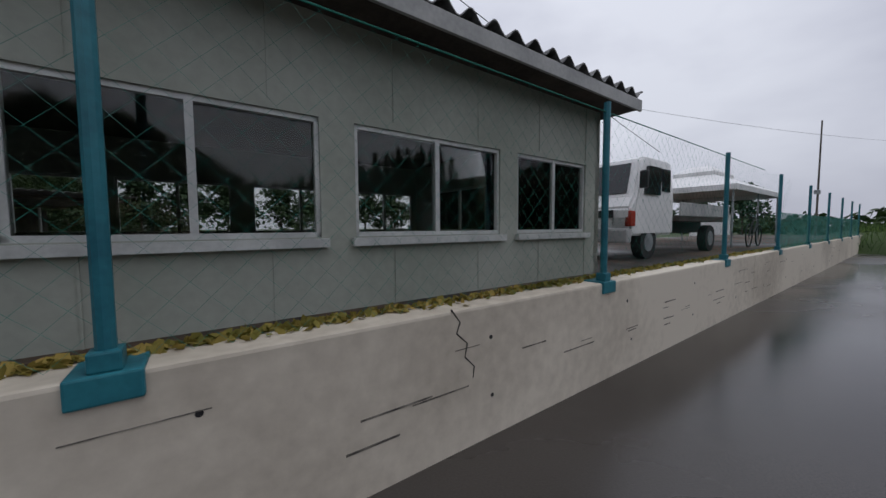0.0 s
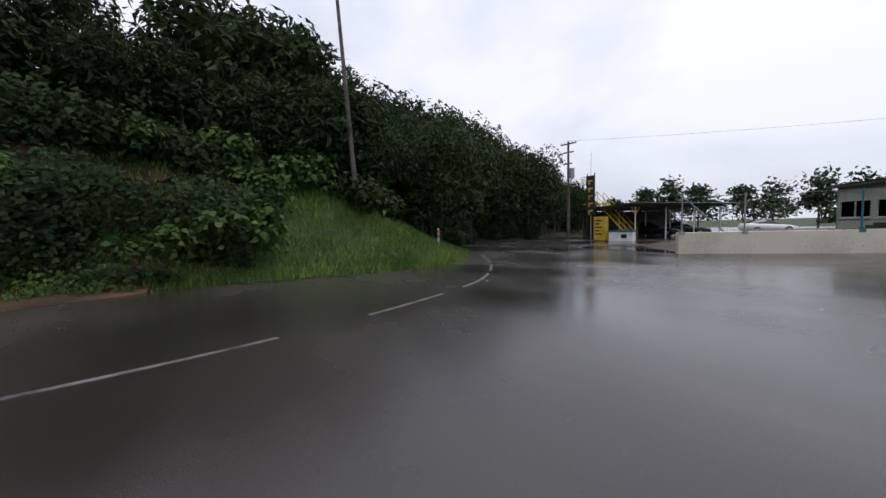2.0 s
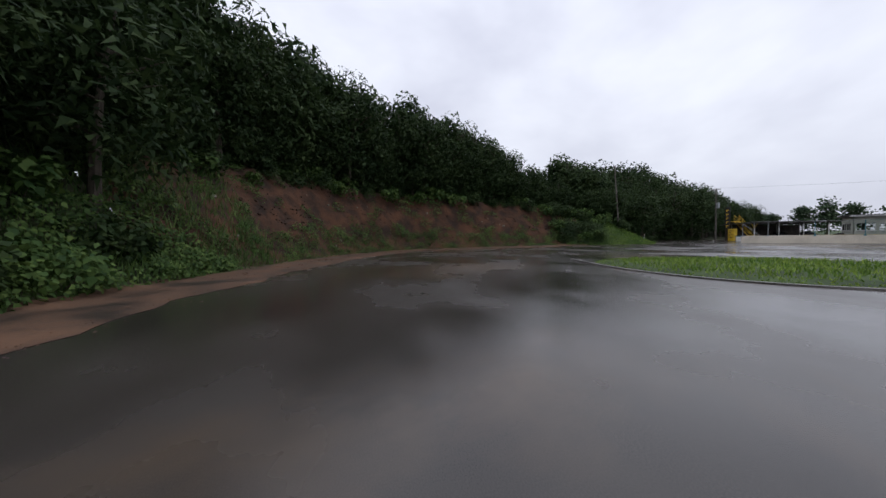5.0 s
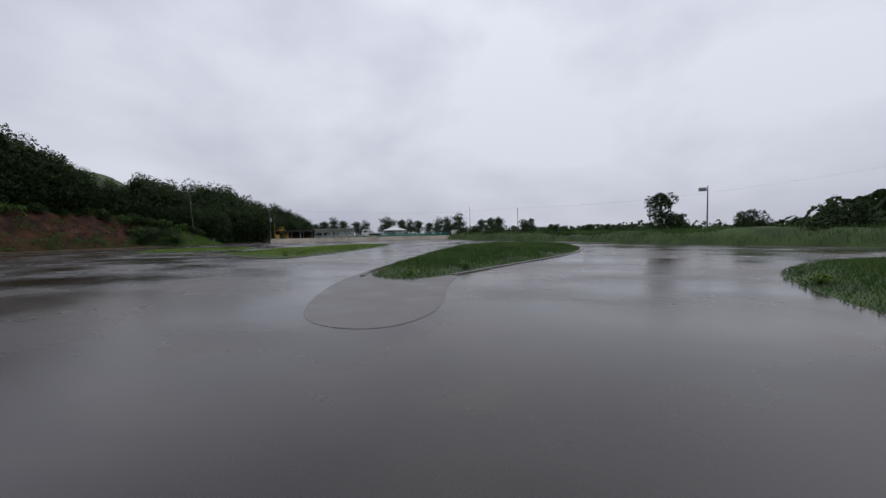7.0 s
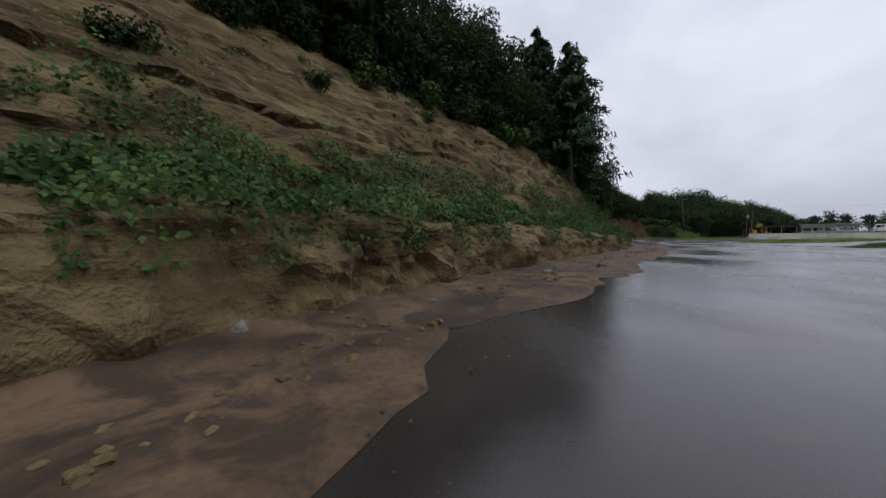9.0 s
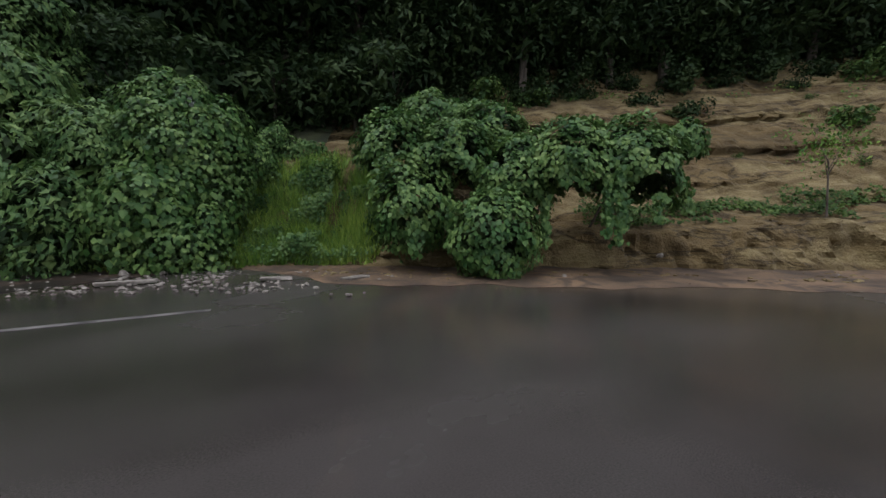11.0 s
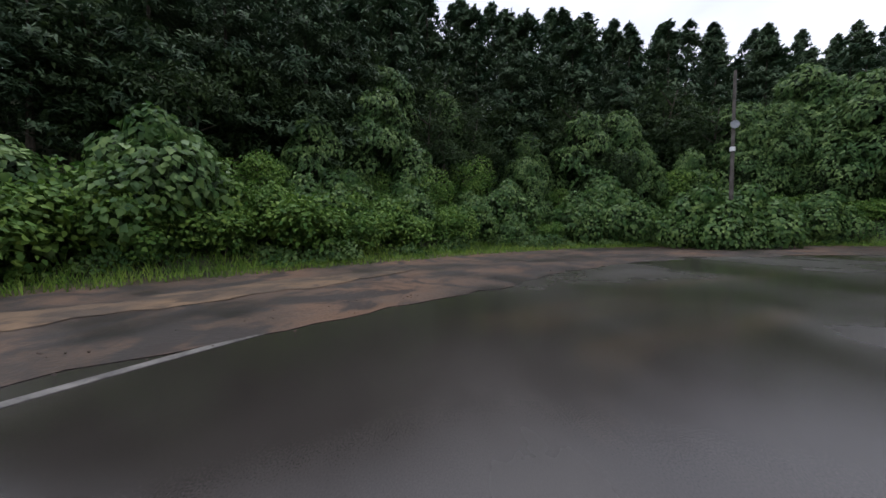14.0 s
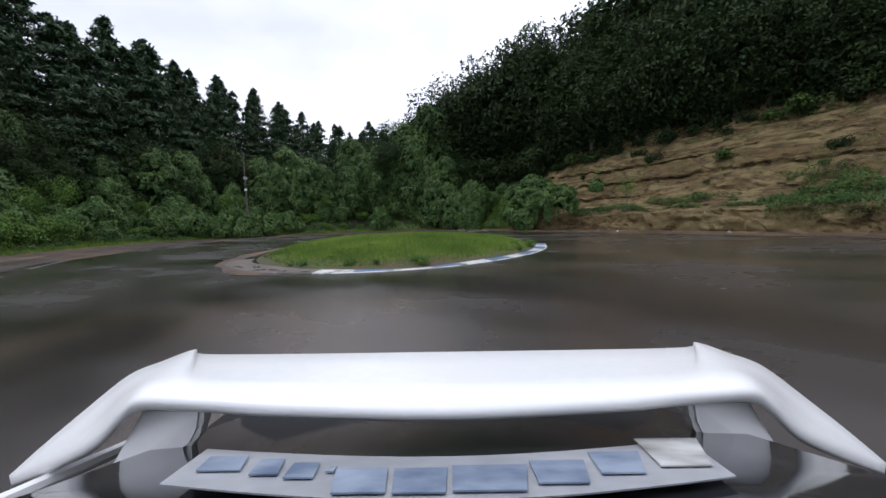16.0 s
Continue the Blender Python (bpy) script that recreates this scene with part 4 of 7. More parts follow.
spots += [(104.4, -110.6, ground_z(104.4, -110.6) - .2, .8, 0), (106.6, -111.6, ground_z(106.6, -111.6) - .2, 1.0, 0), (109.4, -112.4, ground_z(109.4, -112.4) - .2, 1.1, 0)]
scatter(T_VTREE, spots, "creeper-clad trees round the hairpin", exact=True)

T_VINE = [creeper_clad("vine_bush", 2.6, 2.0, 21, M_LEAF_CREEPER, "mound of large-leaved green creeper", 9, 420, .17, "bush"),
          creeper_clad("vine_bush", 3.3, 1.8, 22, M_LEAF_CREEPER, "tall tangle of creeper over a shrub", 10, 420, .17, "bush"),
          shrub("roadside_shrub", 3.2, 2.2, 23, M_LEAF_SHRUB, "leafy bright green roadside shrub", 2400, .15, "bush", 11, 22)]

spots = along(s_near(101, -110), s_near(113, -61), 2.6, (2.2, 4.2), .8, (.55, 1.25), (0, 1, 2, 2))
spots += along(s_near(98, -109), s_near(106, -111), 2.6, (4.5, 7), .7, (.6, 1.0), (0, 2))
spots += along(s_near(113, -61), s_near(101, -52.5), 2.3, (1.6, 3.8), .6, (.8, 1.2), (2, 2, 1))
spots += [(101.4, -110.9, 1.6, 1.0, 1), (102.3, -111.9, 2.6, 1.15, 1), (101.2, -112.0, 3.6, 1.0, 0), (102.6, -110.6, .6, 1.1, 0)]
# bushes that hide the feet of the mirror pole and of the globe lamp
for x, y, k, m in ((125.4, -87.6, 1.25, 1), (125.6, -90.8, 1.3, 1), (124.9, -89.2, .95, 1), (126.4, -88.8, 1.3, 1), (102.5, -110.6, 1.2, 1), (101.8, -110.2, 1.0, 1), (103.0, -111.6, 1.4, 1)):
    spots.append((x, y, ground_z(x, y) - .15, k, m))
for x, y, dz in ((101.9, -110.8, 3.4), (102.3, -111.6, 4.6), (101.2, -111.5, 3.2)):
    spots.append((x, y, dz, 1.0, 1))
spots += along(s_near(122, -72), s_near(106, -56.5), 1.9, (1.7, 3.2), .4, (1.0, 1.5), (2, 2, 2, 1))
scatter(T_VINE, spots, "bushes round the hairpin")

# the creeper hanging over the cliff's end
rng = np.random.default_rng(24)
vine = thing("hanging_creeper", Matrix(), "dense broad-leaved creeper hanging in curtains over the cliff", "creeper")
for cx, cy, cz, rx, ry, rz, hem, count in ((87.3, -102.6, 3.5, 1.5, 1.5, 1.75, -.45, 2600), (89.4, -103.4, 3.6, 1.5, 1.3, 1.6, -.35, 2300), (92.2, -103.9, 1.3, 1.45, 1.3, 1.5, -.95, 2300),
                                           (90.8, -104.6, 3.2, 1.5, 1.4, 1.6, -.6, 2300), (94.2, -106.0, 2.3, 1.5, 1.4, 1.6, -.9, 2300), (92.6, -106.0, 3.9, 1.6, 1.5, 1.5, -.5, 2400),
                                           (90.6, -107.0, 5.2, 1.8, 1.7, 1.4, -.3, 2600), (94.2, -108.2, 4.6, 1.6, 1.6, 1.5, -.4, 2200), (92.3, -109.0, 6.2, 1.6, 1.5, 1.3, -.3, 2000),
                                           (83.9, -103.0, 4.9, .75, .7, .9, -.6, 700)):
    # hollows between lobes: their shade comes from the inner leaves' dark colour
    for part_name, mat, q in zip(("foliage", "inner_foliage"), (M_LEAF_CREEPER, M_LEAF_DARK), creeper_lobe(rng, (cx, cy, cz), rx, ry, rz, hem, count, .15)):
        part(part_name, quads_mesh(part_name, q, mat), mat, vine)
for x, y, z0, z1 in ((88.9, -101.9, 3.4, 1.0), (88.6, -102.0, 3.2, 1.5), (89.3, -102.0, 3.2, 1.3), (87.9, -101.3, 2.6, 1.7), (86.3, -101.4, 2.8, 2.0), (90.6, -103.3, 2.6, .9), (94.6, -104.7, 1.8, .6), (93.4, -104.5, 2.4, 1.2)):
    n = int((z0 - z1) * 75)
    f = rng.random(n)
    pos = np.stack([x + .05 * f + rng.normal(0, .09, n), y + .06 * f + rng.normal(0, .09, n), z0 + (z1 - z0) * f], 1)
    part("strand", quads_mesh("strand", leaf_quads(rng, pos, np.tile((.35, .9, .25), (n, 1)), .15, 1.0, droop=.9, jitter=.35, base=.12), M_LEAF_CREEPER), M_LEAF_CREEPER, vine)
for cx, cy, cz in ((87.3, -103.2, 3.0), (89.4, -104.2, 3.0), (91.0, -105.3, 2.8), (94.0, -106.8, 2.0), (92.2, -104.6, 1.0)):
    part("stem", arod((cx + .4, cy - 1.2, ground_z(cx + .4, cy - 1.2) - .3), (cx, cy, cz + .6), .06, .02, 6), M_BARK, vine)

T_EDGE = [shrub("edge_shrub", 3.4, 2.6, 45, M_LEAF_DARK, "dark shrub hanging over the bank's edge", 850, .28, "shrub"),
          shrub("edge_shrub", 2.8, 2.0, 46, M_LEAF_WEED, "leafy shrub at the bank's edge", 700, .26, "shrub")]
spots = along(S_RED0, S_RED1, 2.4, (-.7, .4), .4, (.6, 1.1), (0, 0, 1), sink=.6, rel=True)
spots += along(S_RED0, S_RED1, 2.3, (1.6,), .4, (1.0, 1.5), (0,), sink=.4, rel=True)
spots += along(S_RED1, S_SAND0 + 3, 2.6, (1.2, 3.2), .4, (.7, 1.1), (0, 1), sink=.4)
spots += along(S_SAND0, S_END, 2.4, (2.2,), .5, (1.0, 1.5), (0,), sink=.4, rel=True)
spots += along(S_SAND0, S_END, 2.4, (-.5, .9), .5, (.6, 1.15), (0, 0, 0, 1), sink=.4, rel=True)
spots += along(s_near(60, -83), s_near(93, -106), 6.5, (6.2, 8.6), .9, (.35, .7), (0, 1), sink=.3)
spots += along(S_NW, S_WOOD1, 2.4, (.6,), .5, (.6, 1.0), (0,), sink=.3)
spots += along(S_WOOD1 + 8, S_RED0 + 3, 2.4, (4.4,), .4, (.6, 1.0), (0, 1), sink=.3)
spots += along(s_near(-14.8, -19.5), S_RED0 + 3, 1.7, (1.2, 2.4, 3.6), .4, (.5, .95), (0, 0, 1), sink=.2)
scatter(T_EDGE, spots, "shrubs along the edge of the wood")

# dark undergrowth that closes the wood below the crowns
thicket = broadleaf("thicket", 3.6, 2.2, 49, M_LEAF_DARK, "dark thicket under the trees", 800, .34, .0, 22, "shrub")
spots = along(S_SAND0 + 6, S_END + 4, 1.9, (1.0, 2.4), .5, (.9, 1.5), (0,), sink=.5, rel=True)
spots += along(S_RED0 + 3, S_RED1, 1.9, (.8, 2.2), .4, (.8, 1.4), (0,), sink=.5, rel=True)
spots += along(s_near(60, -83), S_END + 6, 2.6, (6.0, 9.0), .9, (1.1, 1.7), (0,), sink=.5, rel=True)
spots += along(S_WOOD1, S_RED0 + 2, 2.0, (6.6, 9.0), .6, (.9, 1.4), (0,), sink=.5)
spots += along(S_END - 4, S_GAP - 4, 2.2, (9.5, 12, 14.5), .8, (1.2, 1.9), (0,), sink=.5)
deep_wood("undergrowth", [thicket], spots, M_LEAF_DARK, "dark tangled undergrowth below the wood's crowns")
for ob in (*thicket.children, thicket):
    bpy.data.objects.remove(ob)

T_WEED = [shrub("weed_clump", 1.3, .8, 41, M_LEAF_WEED, "low leafy weeds on bare earth", 420, .11, "weeds", 7),
          shrub("weed_clump", 1.6, .6, 42, M_LEAF_WEED, "trailing green weeds on bare earth", 420, .12, "weeds", 8)]
spots = along(S_RED0 + 2, S_RED1, 2.6, (.4, 1.0), .5, (.35, .75), (0, 1), sink=.15)
spots += along(S_RED1, S_SAND0 + 4, 2.2, (.5, 1.8), .5, (.8, 1.4), (0, 1), sink=.2)
spots += along(S_SAND0 + 8, s_near(86, -102), 6, (5.5, 8), .8, (.6, 1.1), (0,), sink=.3)
scatter(T_WEED, spots, "weeds along the cuttings")


def slope_creeper(name, s0, s1, o0, o1, count, size, mat, label, seed, lift=.25, cover=.0, freq=.45):
    """Leaves hugging the slope in uneven patches."""
    rng = np.random.default_rng(seed)
    ss, oo = rng.uniform(s0, s1, count * 3), rng.uniform(o0, o1, count * 3)
    ii = np.clip(np.searchsorted(FOOT_S, ss), 0, len(FOOT_S) - 1)
    mask = np.array([noise.noise(Vector((a * freq, b * freq * 1.6, seed))) for a, b in zip(ss, oo)])
    keep = np.where(mask > cover)[0][:count]
    ii, oo, mask = ii[keep], oo[keep], mask[keep]
    n = len(keep)
    tang = np.stack([-FOOT_N[ii, 1], FOOT_N[ii, 0]], 1) * rng.uniform(-.3, .3, n)[:, None]
    p = FOOT_P[ii, :2] + FOOT_N[ii] * oo[:, None] + tang
    z = np.array([surf_z(i, o) for i, o in zip(ii, oo)]) + .05 + lift * 2.2 * (mask - cover) * rng.uniform(.2, 1.2, n) + rng.uniform(0, .1, n)
    nrm = np.stack([-FOOT_N[ii, 0] * .7, -FOOT_N[ii, 1] * .7, np.full(n, .8)], 1)
    out = -FOOT_N[ii] * (lift * (mask - cover) * 2)[:, None]
    q = leaf_quads(rng, np.stack([p[:, 0] + out[:, 0], p[:, 1] + out[:, 1], z], 1), nrm, size, .8, droop=.4, jitter=.5)
    return tagged(new(name, quads_mesh(name, q, mat)), label, "creeper", kind="stuff")


slope_creeper("creeper", S_SAND0, s_near(72, -94), .2, 4.6, 52000, .12, M_LEAF_WEED, "dark weeds smothering the cliff's lower scarp", 60, .5, -.12)
slope_creeper("creeper", S_SAND0, s_near(88, -102.8), 1.0, 3.4, 22000, .13, M_LEAF_WEED, "low green creeper over the cliff's lower ledge", 61, .45, .04)
slope_creeper("creeper", S_SAND0 + 4, s_near(92, -105), 4.5, 9.5, 6000, .12, M_LEAF_SHRUB, "sparse weeds on the cliff's upper ledges", 62, .3, .3, .7)
slope_creeper("creeper", S_RED0, S_RED1 + 2, .0, 2.0, 14000, .10, M_LEAF_WEED, "low weeds along the foot of the red cutting", 63, .35, .05, .7)
slope_creeper("creeper", S_RED0 + 2, S_RED1, 1.2, 5.4, 14000, .11, M_LEAF_WEED, "patches of weeds across the red cutting", 68, .35, .2, .6)
slope_creeper("creeper", S_RED1 - 3, S_SAND0 + 5, .0, 5.5, 16000, .15, M_LEAF_WEED, "green creeper over the slope between the cuttings", 64, .5, -.1)
slope_creeper("creeper", s_near(95, -107), s_near(110, -59), .2, 2.6, 20000, .13, M_LEAF_VINE, "low leafy plants in front of the bushes", 65, .5, -.05)


def slope_grass(name, s0, s1, o0, o1, count, height, mat, label, seed, width=.014):
    rng = np.random.default_rng(seed)
    ss, oo = rng.uniform(s0, s1, count), rng.uniform(o0, o1, count)
    ii = np.clip(np.searchsorted(FOOT_S, ss), 0, len(FOOT_S) - 1)
    tang = np.stack([-FOOT_N[ii, 1], FOOT_N[ii, 0]], 1) * rng.uniform(-.5, .5, count)[:, None]
    p = FOOT_P[ii, :2] + FOOT_N[ii] * oo[:, None] + tang
    z = np.array([surf_z(i, o) for i, o in zip(ii, oo)])
    h = height * rng.uniform(.4, 1.2, count)
    az = rng.uniform(0, 6.28, count)
    w = width * rng.uniform(.6, 1.5, count)
    base = np.stack([p[:, 0], p[:, 1], z - .03], 1)
    lean = rng.normal(0, .35, (count, 2)) * h[:, None]
    tip = base + np.stack([lean[:, 0], lean[:, 1], h], 1)
    side = np.stack([np.cos(az) * w, np.sin(az) * w, np.zeros(count)], 1)
    ob = new(name, leaves_mesh(name, np.stack([base - side, base + side, tip], 1), mat))
    return tagged(ob, label, "grass", kind="stuff")


slope_grass("grass", S_WOOD1, S_RED0 + 2, .1, 5.5, 30000, .26, M_GRASS, "bright wet grass on the roadside bank", 51, .013)
slope_grass("grass", S_WOOD1, S_RED0 + 2, .1, 5.5, 22000, .34, M_LONGGRASS, "longer dark grass on the roadside bank", 57, .013)
slope_grass("grass", S_RED0, S_RED1, -.2, 1.5, 9000, .34, M_LONGGRASS, "thin weedy grass at the foot of the red cutting", 56, .012)
slope_grass("grass", s_near(95, -107.5), s_near(103, -110.5), .1, 6, 17000, .75, M_GRASS, "tall grass running up the slope", 52, .025)
slope_grass("grass", s_near(101, -110), s_near(112, -60), -.9, 1.8, 24000, .42, M_GRASS, "roadside grass before the bushes", 53, .018)
slope_grass("grass", s_near(112, -60), s_near(97, -49.5), -1.5, 6, 16000, .45, M_GRASS, "roadside grass at the field's edge", 54, .02)
slope_grass("grass", S_RED1 - 8, S_SAND0 + 6, .3, 4.5, 9000, .7, M_LONGGRASS, "long grass on the overgrown slope", 55, .025)

slope_creeper("creeper", s_near(96, -108), s_near(106, -111), .5, 8.5, 16000, .15, M_LEAF_VINE, "leafy creeper among the tall grass", 66, .6, .08, .6)
slope_creeper("creeper", S_RED0 - 2.5, S_RED0 + 3, .3, 5.5, 8000, .16, M_LEAF_DARK, "dense weeds where the grass bank meets the cutting", 67, .7, -.25)


# ---- the pit: retaining wall, hut, fence ----
PIT = pose(-9.5, -4.8, 0, 0, 0, 37.4)


def pit(x, y, z=0, rz=0):
    return PIT @ pose(x, y, z, 0, 0, rz)


barrier = thing("pit_wall", pit(0, 0), "worn cream-painted concrete pit wall with chipped joints", "wall", kind="structure")
bm = bmesh.new()
for k in range(4):
    box(bm, k * 11.2 + .004, k * 11.2 + 11.196, 0, .28, -.1, .95, .02)
part("wall_block", bm, M_BARRIER, barrier)
random.seed(31)
for k in range(22):
    for z in (.3, .72):
        x = 1.0 + k * 1.85 + random.uniform(-.1, .1)
        part("tie_hole", arod((x, -.002, z), (x, .03, z), .016, None, 8), M_BLACK, barrier)
for k in range(46):
    x = random.choice((random.uniform(4, 40), random.uniform(12, 24)))
    z = random.uniform(.25, .8)
    w = random.uniform(.08, .5)
    part("scuff", abox(x, x + w, -.0022, .01, z, z + random.uniform(.004, .014)), M_SCUFF, barrier)
bm = bmesh.new()
zig = [(15.36, .96), (15.43, .87), (15.40, .80), (15.49, .72), (15.47, .63), (15.55, .55), (15.54, .47)]
for (xa, za), (xb, zb) in zip(zig, zig[1:]):
    rod(bm, (xa, .002, za), (xb, .002, zb), .007, .005, 5)
part("crack", bm, M_BLACK, barrier)
terrace = bmesh.new()
pts = [(.3, 0.0), (6.5, .86), (44.7, .88)]
rows = []
for x, z in pts:
    rows.append([terrace.verts.new((x, .285, z)), terrace.verts.new((x, 3, z)), terrace.verts.new((x, 6.6, z)), terrace.verts.new((x, 10.5, -.05))])
for a, b in zip(rows, rows[1:]):
    for i in range(3):
        terrace.faces.new((a[i], b[i], b[i + 1], a[i + 1]))
ob = part("terrace", terrace, M_GRAVEL)
ob.matrix_basis = pit(0, 0)
tagged(ob, "mossy gravel terrace behind the pit wall", "terrace", kind="structure")

hut = thing("timing_hut", pit(9.45, .8), "grey-green panelled timing hut with sliding windows", "building")
HX, HY, HZ0, HZ1 = 9.0, 4.6, .84, 2.98
FW = [(.22, 1.64), (1.89, 3.54), (3.87, 5.35), (5.61, 7.15), (7.41, 8.68)]
SW = [(.2, 1.82), (2.12, 3.7)]
WZ0, WZ1 = 1.42, 2.27


def wall_with_openings(length, wins, flip=False):
    """Panels and battens of one wall, as lists of meshes."""
    panels = [abox(0, length, 0, .1, HZ0, WZ0), abox(0, length, 0, .1, WZ1, HZ1)]
    battens = []
    edges = [0] + [v for w in wins for v in w] + [length]
    for a, b in zip(edges[::2], edges[1::2]):
        if b - a > .01:
            panels.append(abox(a, b, 0, .1, WZ0, WZ1))
    # panel joints as thin battens
    k = .48
    while k < length:
        battens.append(abox(k - .006, k + .006, -.008, .0, HZ0, WZ0 - .06))
        battens.append(abox(k - .006, k + .006, -.008, .0, WZ1 + .06, HZ1))
        k += .91
    return panels, battens


def window_unit(parent, x0, x1, m):
    w = part("window", abox(x0 - .04, x1 + .04, -.06, -.005, WZ0 - .07, WZ0 - .01), M_TRIM, parent)
    w.matrix_basis = m
    fr = bmesh.new()
    box(fr, x0, x1, .02, .07, WZ0, WZ0 + .035)
    box(fr, x0, x1, .02, .07, WZ1 - .035, WZ1)
    box(fr, x0, x0 + .03, .02, .07, WZ0, WZ1)
    box(fr, x1 - .03, x1, .02, .07, WZ0, WZ1)
    mid = (x0 + x1) / 2
    box(fr, mid - .022, mid + .022, .015, .075, WZ0, WZ1)
    part("frame", fr, M_TRIM, w)
    for a, b, yy in ((x0 + .03, mid, .035), (mid, x1 - .03, .055)):
        g = part("pane", abox(a, b, yy, yy + .004, WZ0 + .03, WZ1 - .03), M_GLASS, w)
        g.visible_shadow = False
    return w


sides = [(HX, FW, Matrix()), (HY, SW, pose(0, HY, 0, 0, 0, -90)), (HX, FW, pose(HX, HY, 0, 0, 0, 180)), (HY, SW, pose(HX, 0, 0, 0, 0, 90))]
for length, wins, m in sides:
    panels, battens = wall_with_openings(length, wins)
    for kind, meshes in (("wall_panel", panels), ("batten", battens)):
        for piece in meshes:
            part(kind, piece, M_WALLPANEL, hut).matrix_basis = m
    for a, b in wins:
        window_unit(hut, a, b, m)
part("floor", abox(.1, HX - .1, .1, HY - .1, HZ0 - .1, HZ0 + .05), M_FASCIA, hut)
# the room's unlit look is put into the ceiling's dark colour
part("ceiling", abox(.1, HX - .1, .1, HY - .1, HZ1 - .12, HZ1 - .06), M_TIMBER_AND_SHADE, hut)


def corrugated(x0, x1, y0, y1, z0, z1, pitch, amp, rows=2):
    bm = bmesh.new()
    n = int((x1 - x0) / pitch * 8)
    top, bot = [], []
    for j in range(rows + 1):
        f = j / rows
        lt, lb = [], []
        for i in range(n + 1):
            x = x0 + (x1 - x0) * i / n
            w = amp * math.cos((x - x0) / pitch * 2 * math.pi)
            z = z0 + (z1 - z0) * f + w
            lt.append(bm.verts.new((x, y0 + (y1 - y0) * f, z)))
            lb.append(bm.verts.new((x, y0 + (y1 - y0) * f, z - .012)))
        top.append(lt)
        bot.append(lb)
    for j in range(rows):
        for i in range(n):
            bm.faces.new((top[j][i], top[j][i + 1], top[j + 1][i + 1], top[j + 1][i]))
            bm.faces.new((bot[j][i], bot[j + 1][i], bot[j + 1][i + 1], bot[j][i + 1]))
    for j, s in ((0, 1), (rows, -1)):
        for i in range(n):
            f = (top[j][i], bot[j][i], bot[j][i + 1], top[j][i + 1])
            bm.faces.new(f if s > 0 else f[::-1])
    return bm


part("roof", corrugated(-.32, HX + .32, -.38, HY + .34, 3.16, 3.06, .26, .05), M_ROOF, hut, "weathered corrugated cement roof")
# underside of the eaves, coloured dark brown
part("soffit", abox(-.30, HX + .30, -.34, HY + .3, 2.985, 3.0), M_TIMBER_AND_SHADE, hut)
fas = bmesh.new()
box(fas, -.32, HX + .32, -.375, -.345, 2.96, 3.10, .005)
part("fascia", fas, M_FASCIA, hut)
part("fascia", abox(-.325, -.30, -.34, HY + .3, 2.98, 3.08), M_TIMBER_AND_SHADE, hut)
part("gutter_pipe", arod((3.70, -.05, HZ0), (3.70, -.05, 2.95), .045), M_WALLPANEL, hut)
part("aerial", arod((6.9, 1.4, 3.05), (6.9, 1.4, 5.0), .018), M_GALV, hut)

# fence posts with sleeves on the wall
for k, (x, h) in enumerate([(.15, 2.6), (2.5, 2.6), (6.45, 2.6), (10.2, 2.62), (13.78, 2.62), (17.25, 2.65), (20.8, 2.62), (24.4, 2.6), (28, 2.6), (31.6, 2.6), (35.2, 2.6), (38.8, 2.6), (42.4, 2.6)]):
    post = thing("fence_post", pit(x, .05, .95), "teal painted steel net post clamped to the pit wall" if k > 1 else "grey-teal steel net post clamped to the pit wall", "post", "net posts along the pit wall")
    part("pole", arod((0, 0, 0), (0, 0, h - .95), .032, None, 10), M_TEAL if k > 1 else M_GALV, post)
    sl = bmesh.new()
    box(sl, -.11, .11, -.07, .16, -.10, .012, .01)
    box(sl, -.05, .05, -.05, .05, .012, .09, .01)
    part("clamp", sl, M_TEAL if k > 1 else M_GALV, post)

# net strung along the wall
bm = bmesh.new()
x = 10.4
while x < 24:
    for d in (1, -1):
        a = (x, .05, .98)
        b = (x + d * 1.55, .05, 2.55)
        rod(bm, a, b, .0007, None, 3)
    x += .14
rod(bm, (10.3, .05, 2.56), (23, .05, 2.56), .006, None, 5)
net = part("safety_net", bm, M_NET)
net.matrix_basis = pit(0, 0)
tagged(net, "thin green diamond net strung between the posts", "net")
bm = bmesh.new()
for j in range(58):
    z = .97 + j * .014
    box(bm, 24.4, 42.4, .04, .046, z, z + .009)
scr = part("net_screen", bm, M_NET)
scr.matrix_basis = pit(0, 0)
tagged(scr, "green windbreak netting along the far pit wall", "net")
for z in (2.5,):
    cb = part("fence_cable", arod((.15, .05, z), (10.3, .05, z + .05), .006, None, 5), M_GALV)
    cb.matrix_basis = pit(0, 0)
    tagged(cb, "thin steel cable between the net posts", "cable")
br = part("fence_brace", arod((.18, .05, 2.5), (1.75, .05, .96), .03, None, 8), M_GALV)
br.matrix_basis = pit(0, 0)
tagged(br, "slanting galvanised brace at the wall's end", "brace")

# black box beside the hut
bx = thing("storage_box", pit(8.25, 1.8, .86), "low black plastic box beside the hut", "box")
part("body", abox(0, .75, 0, .45, 0, .22, .02), M_BLACK, bx)
part("lid", abox(.25, .73, .02, .43, .22, .32, .02), M_BLACK, bx)


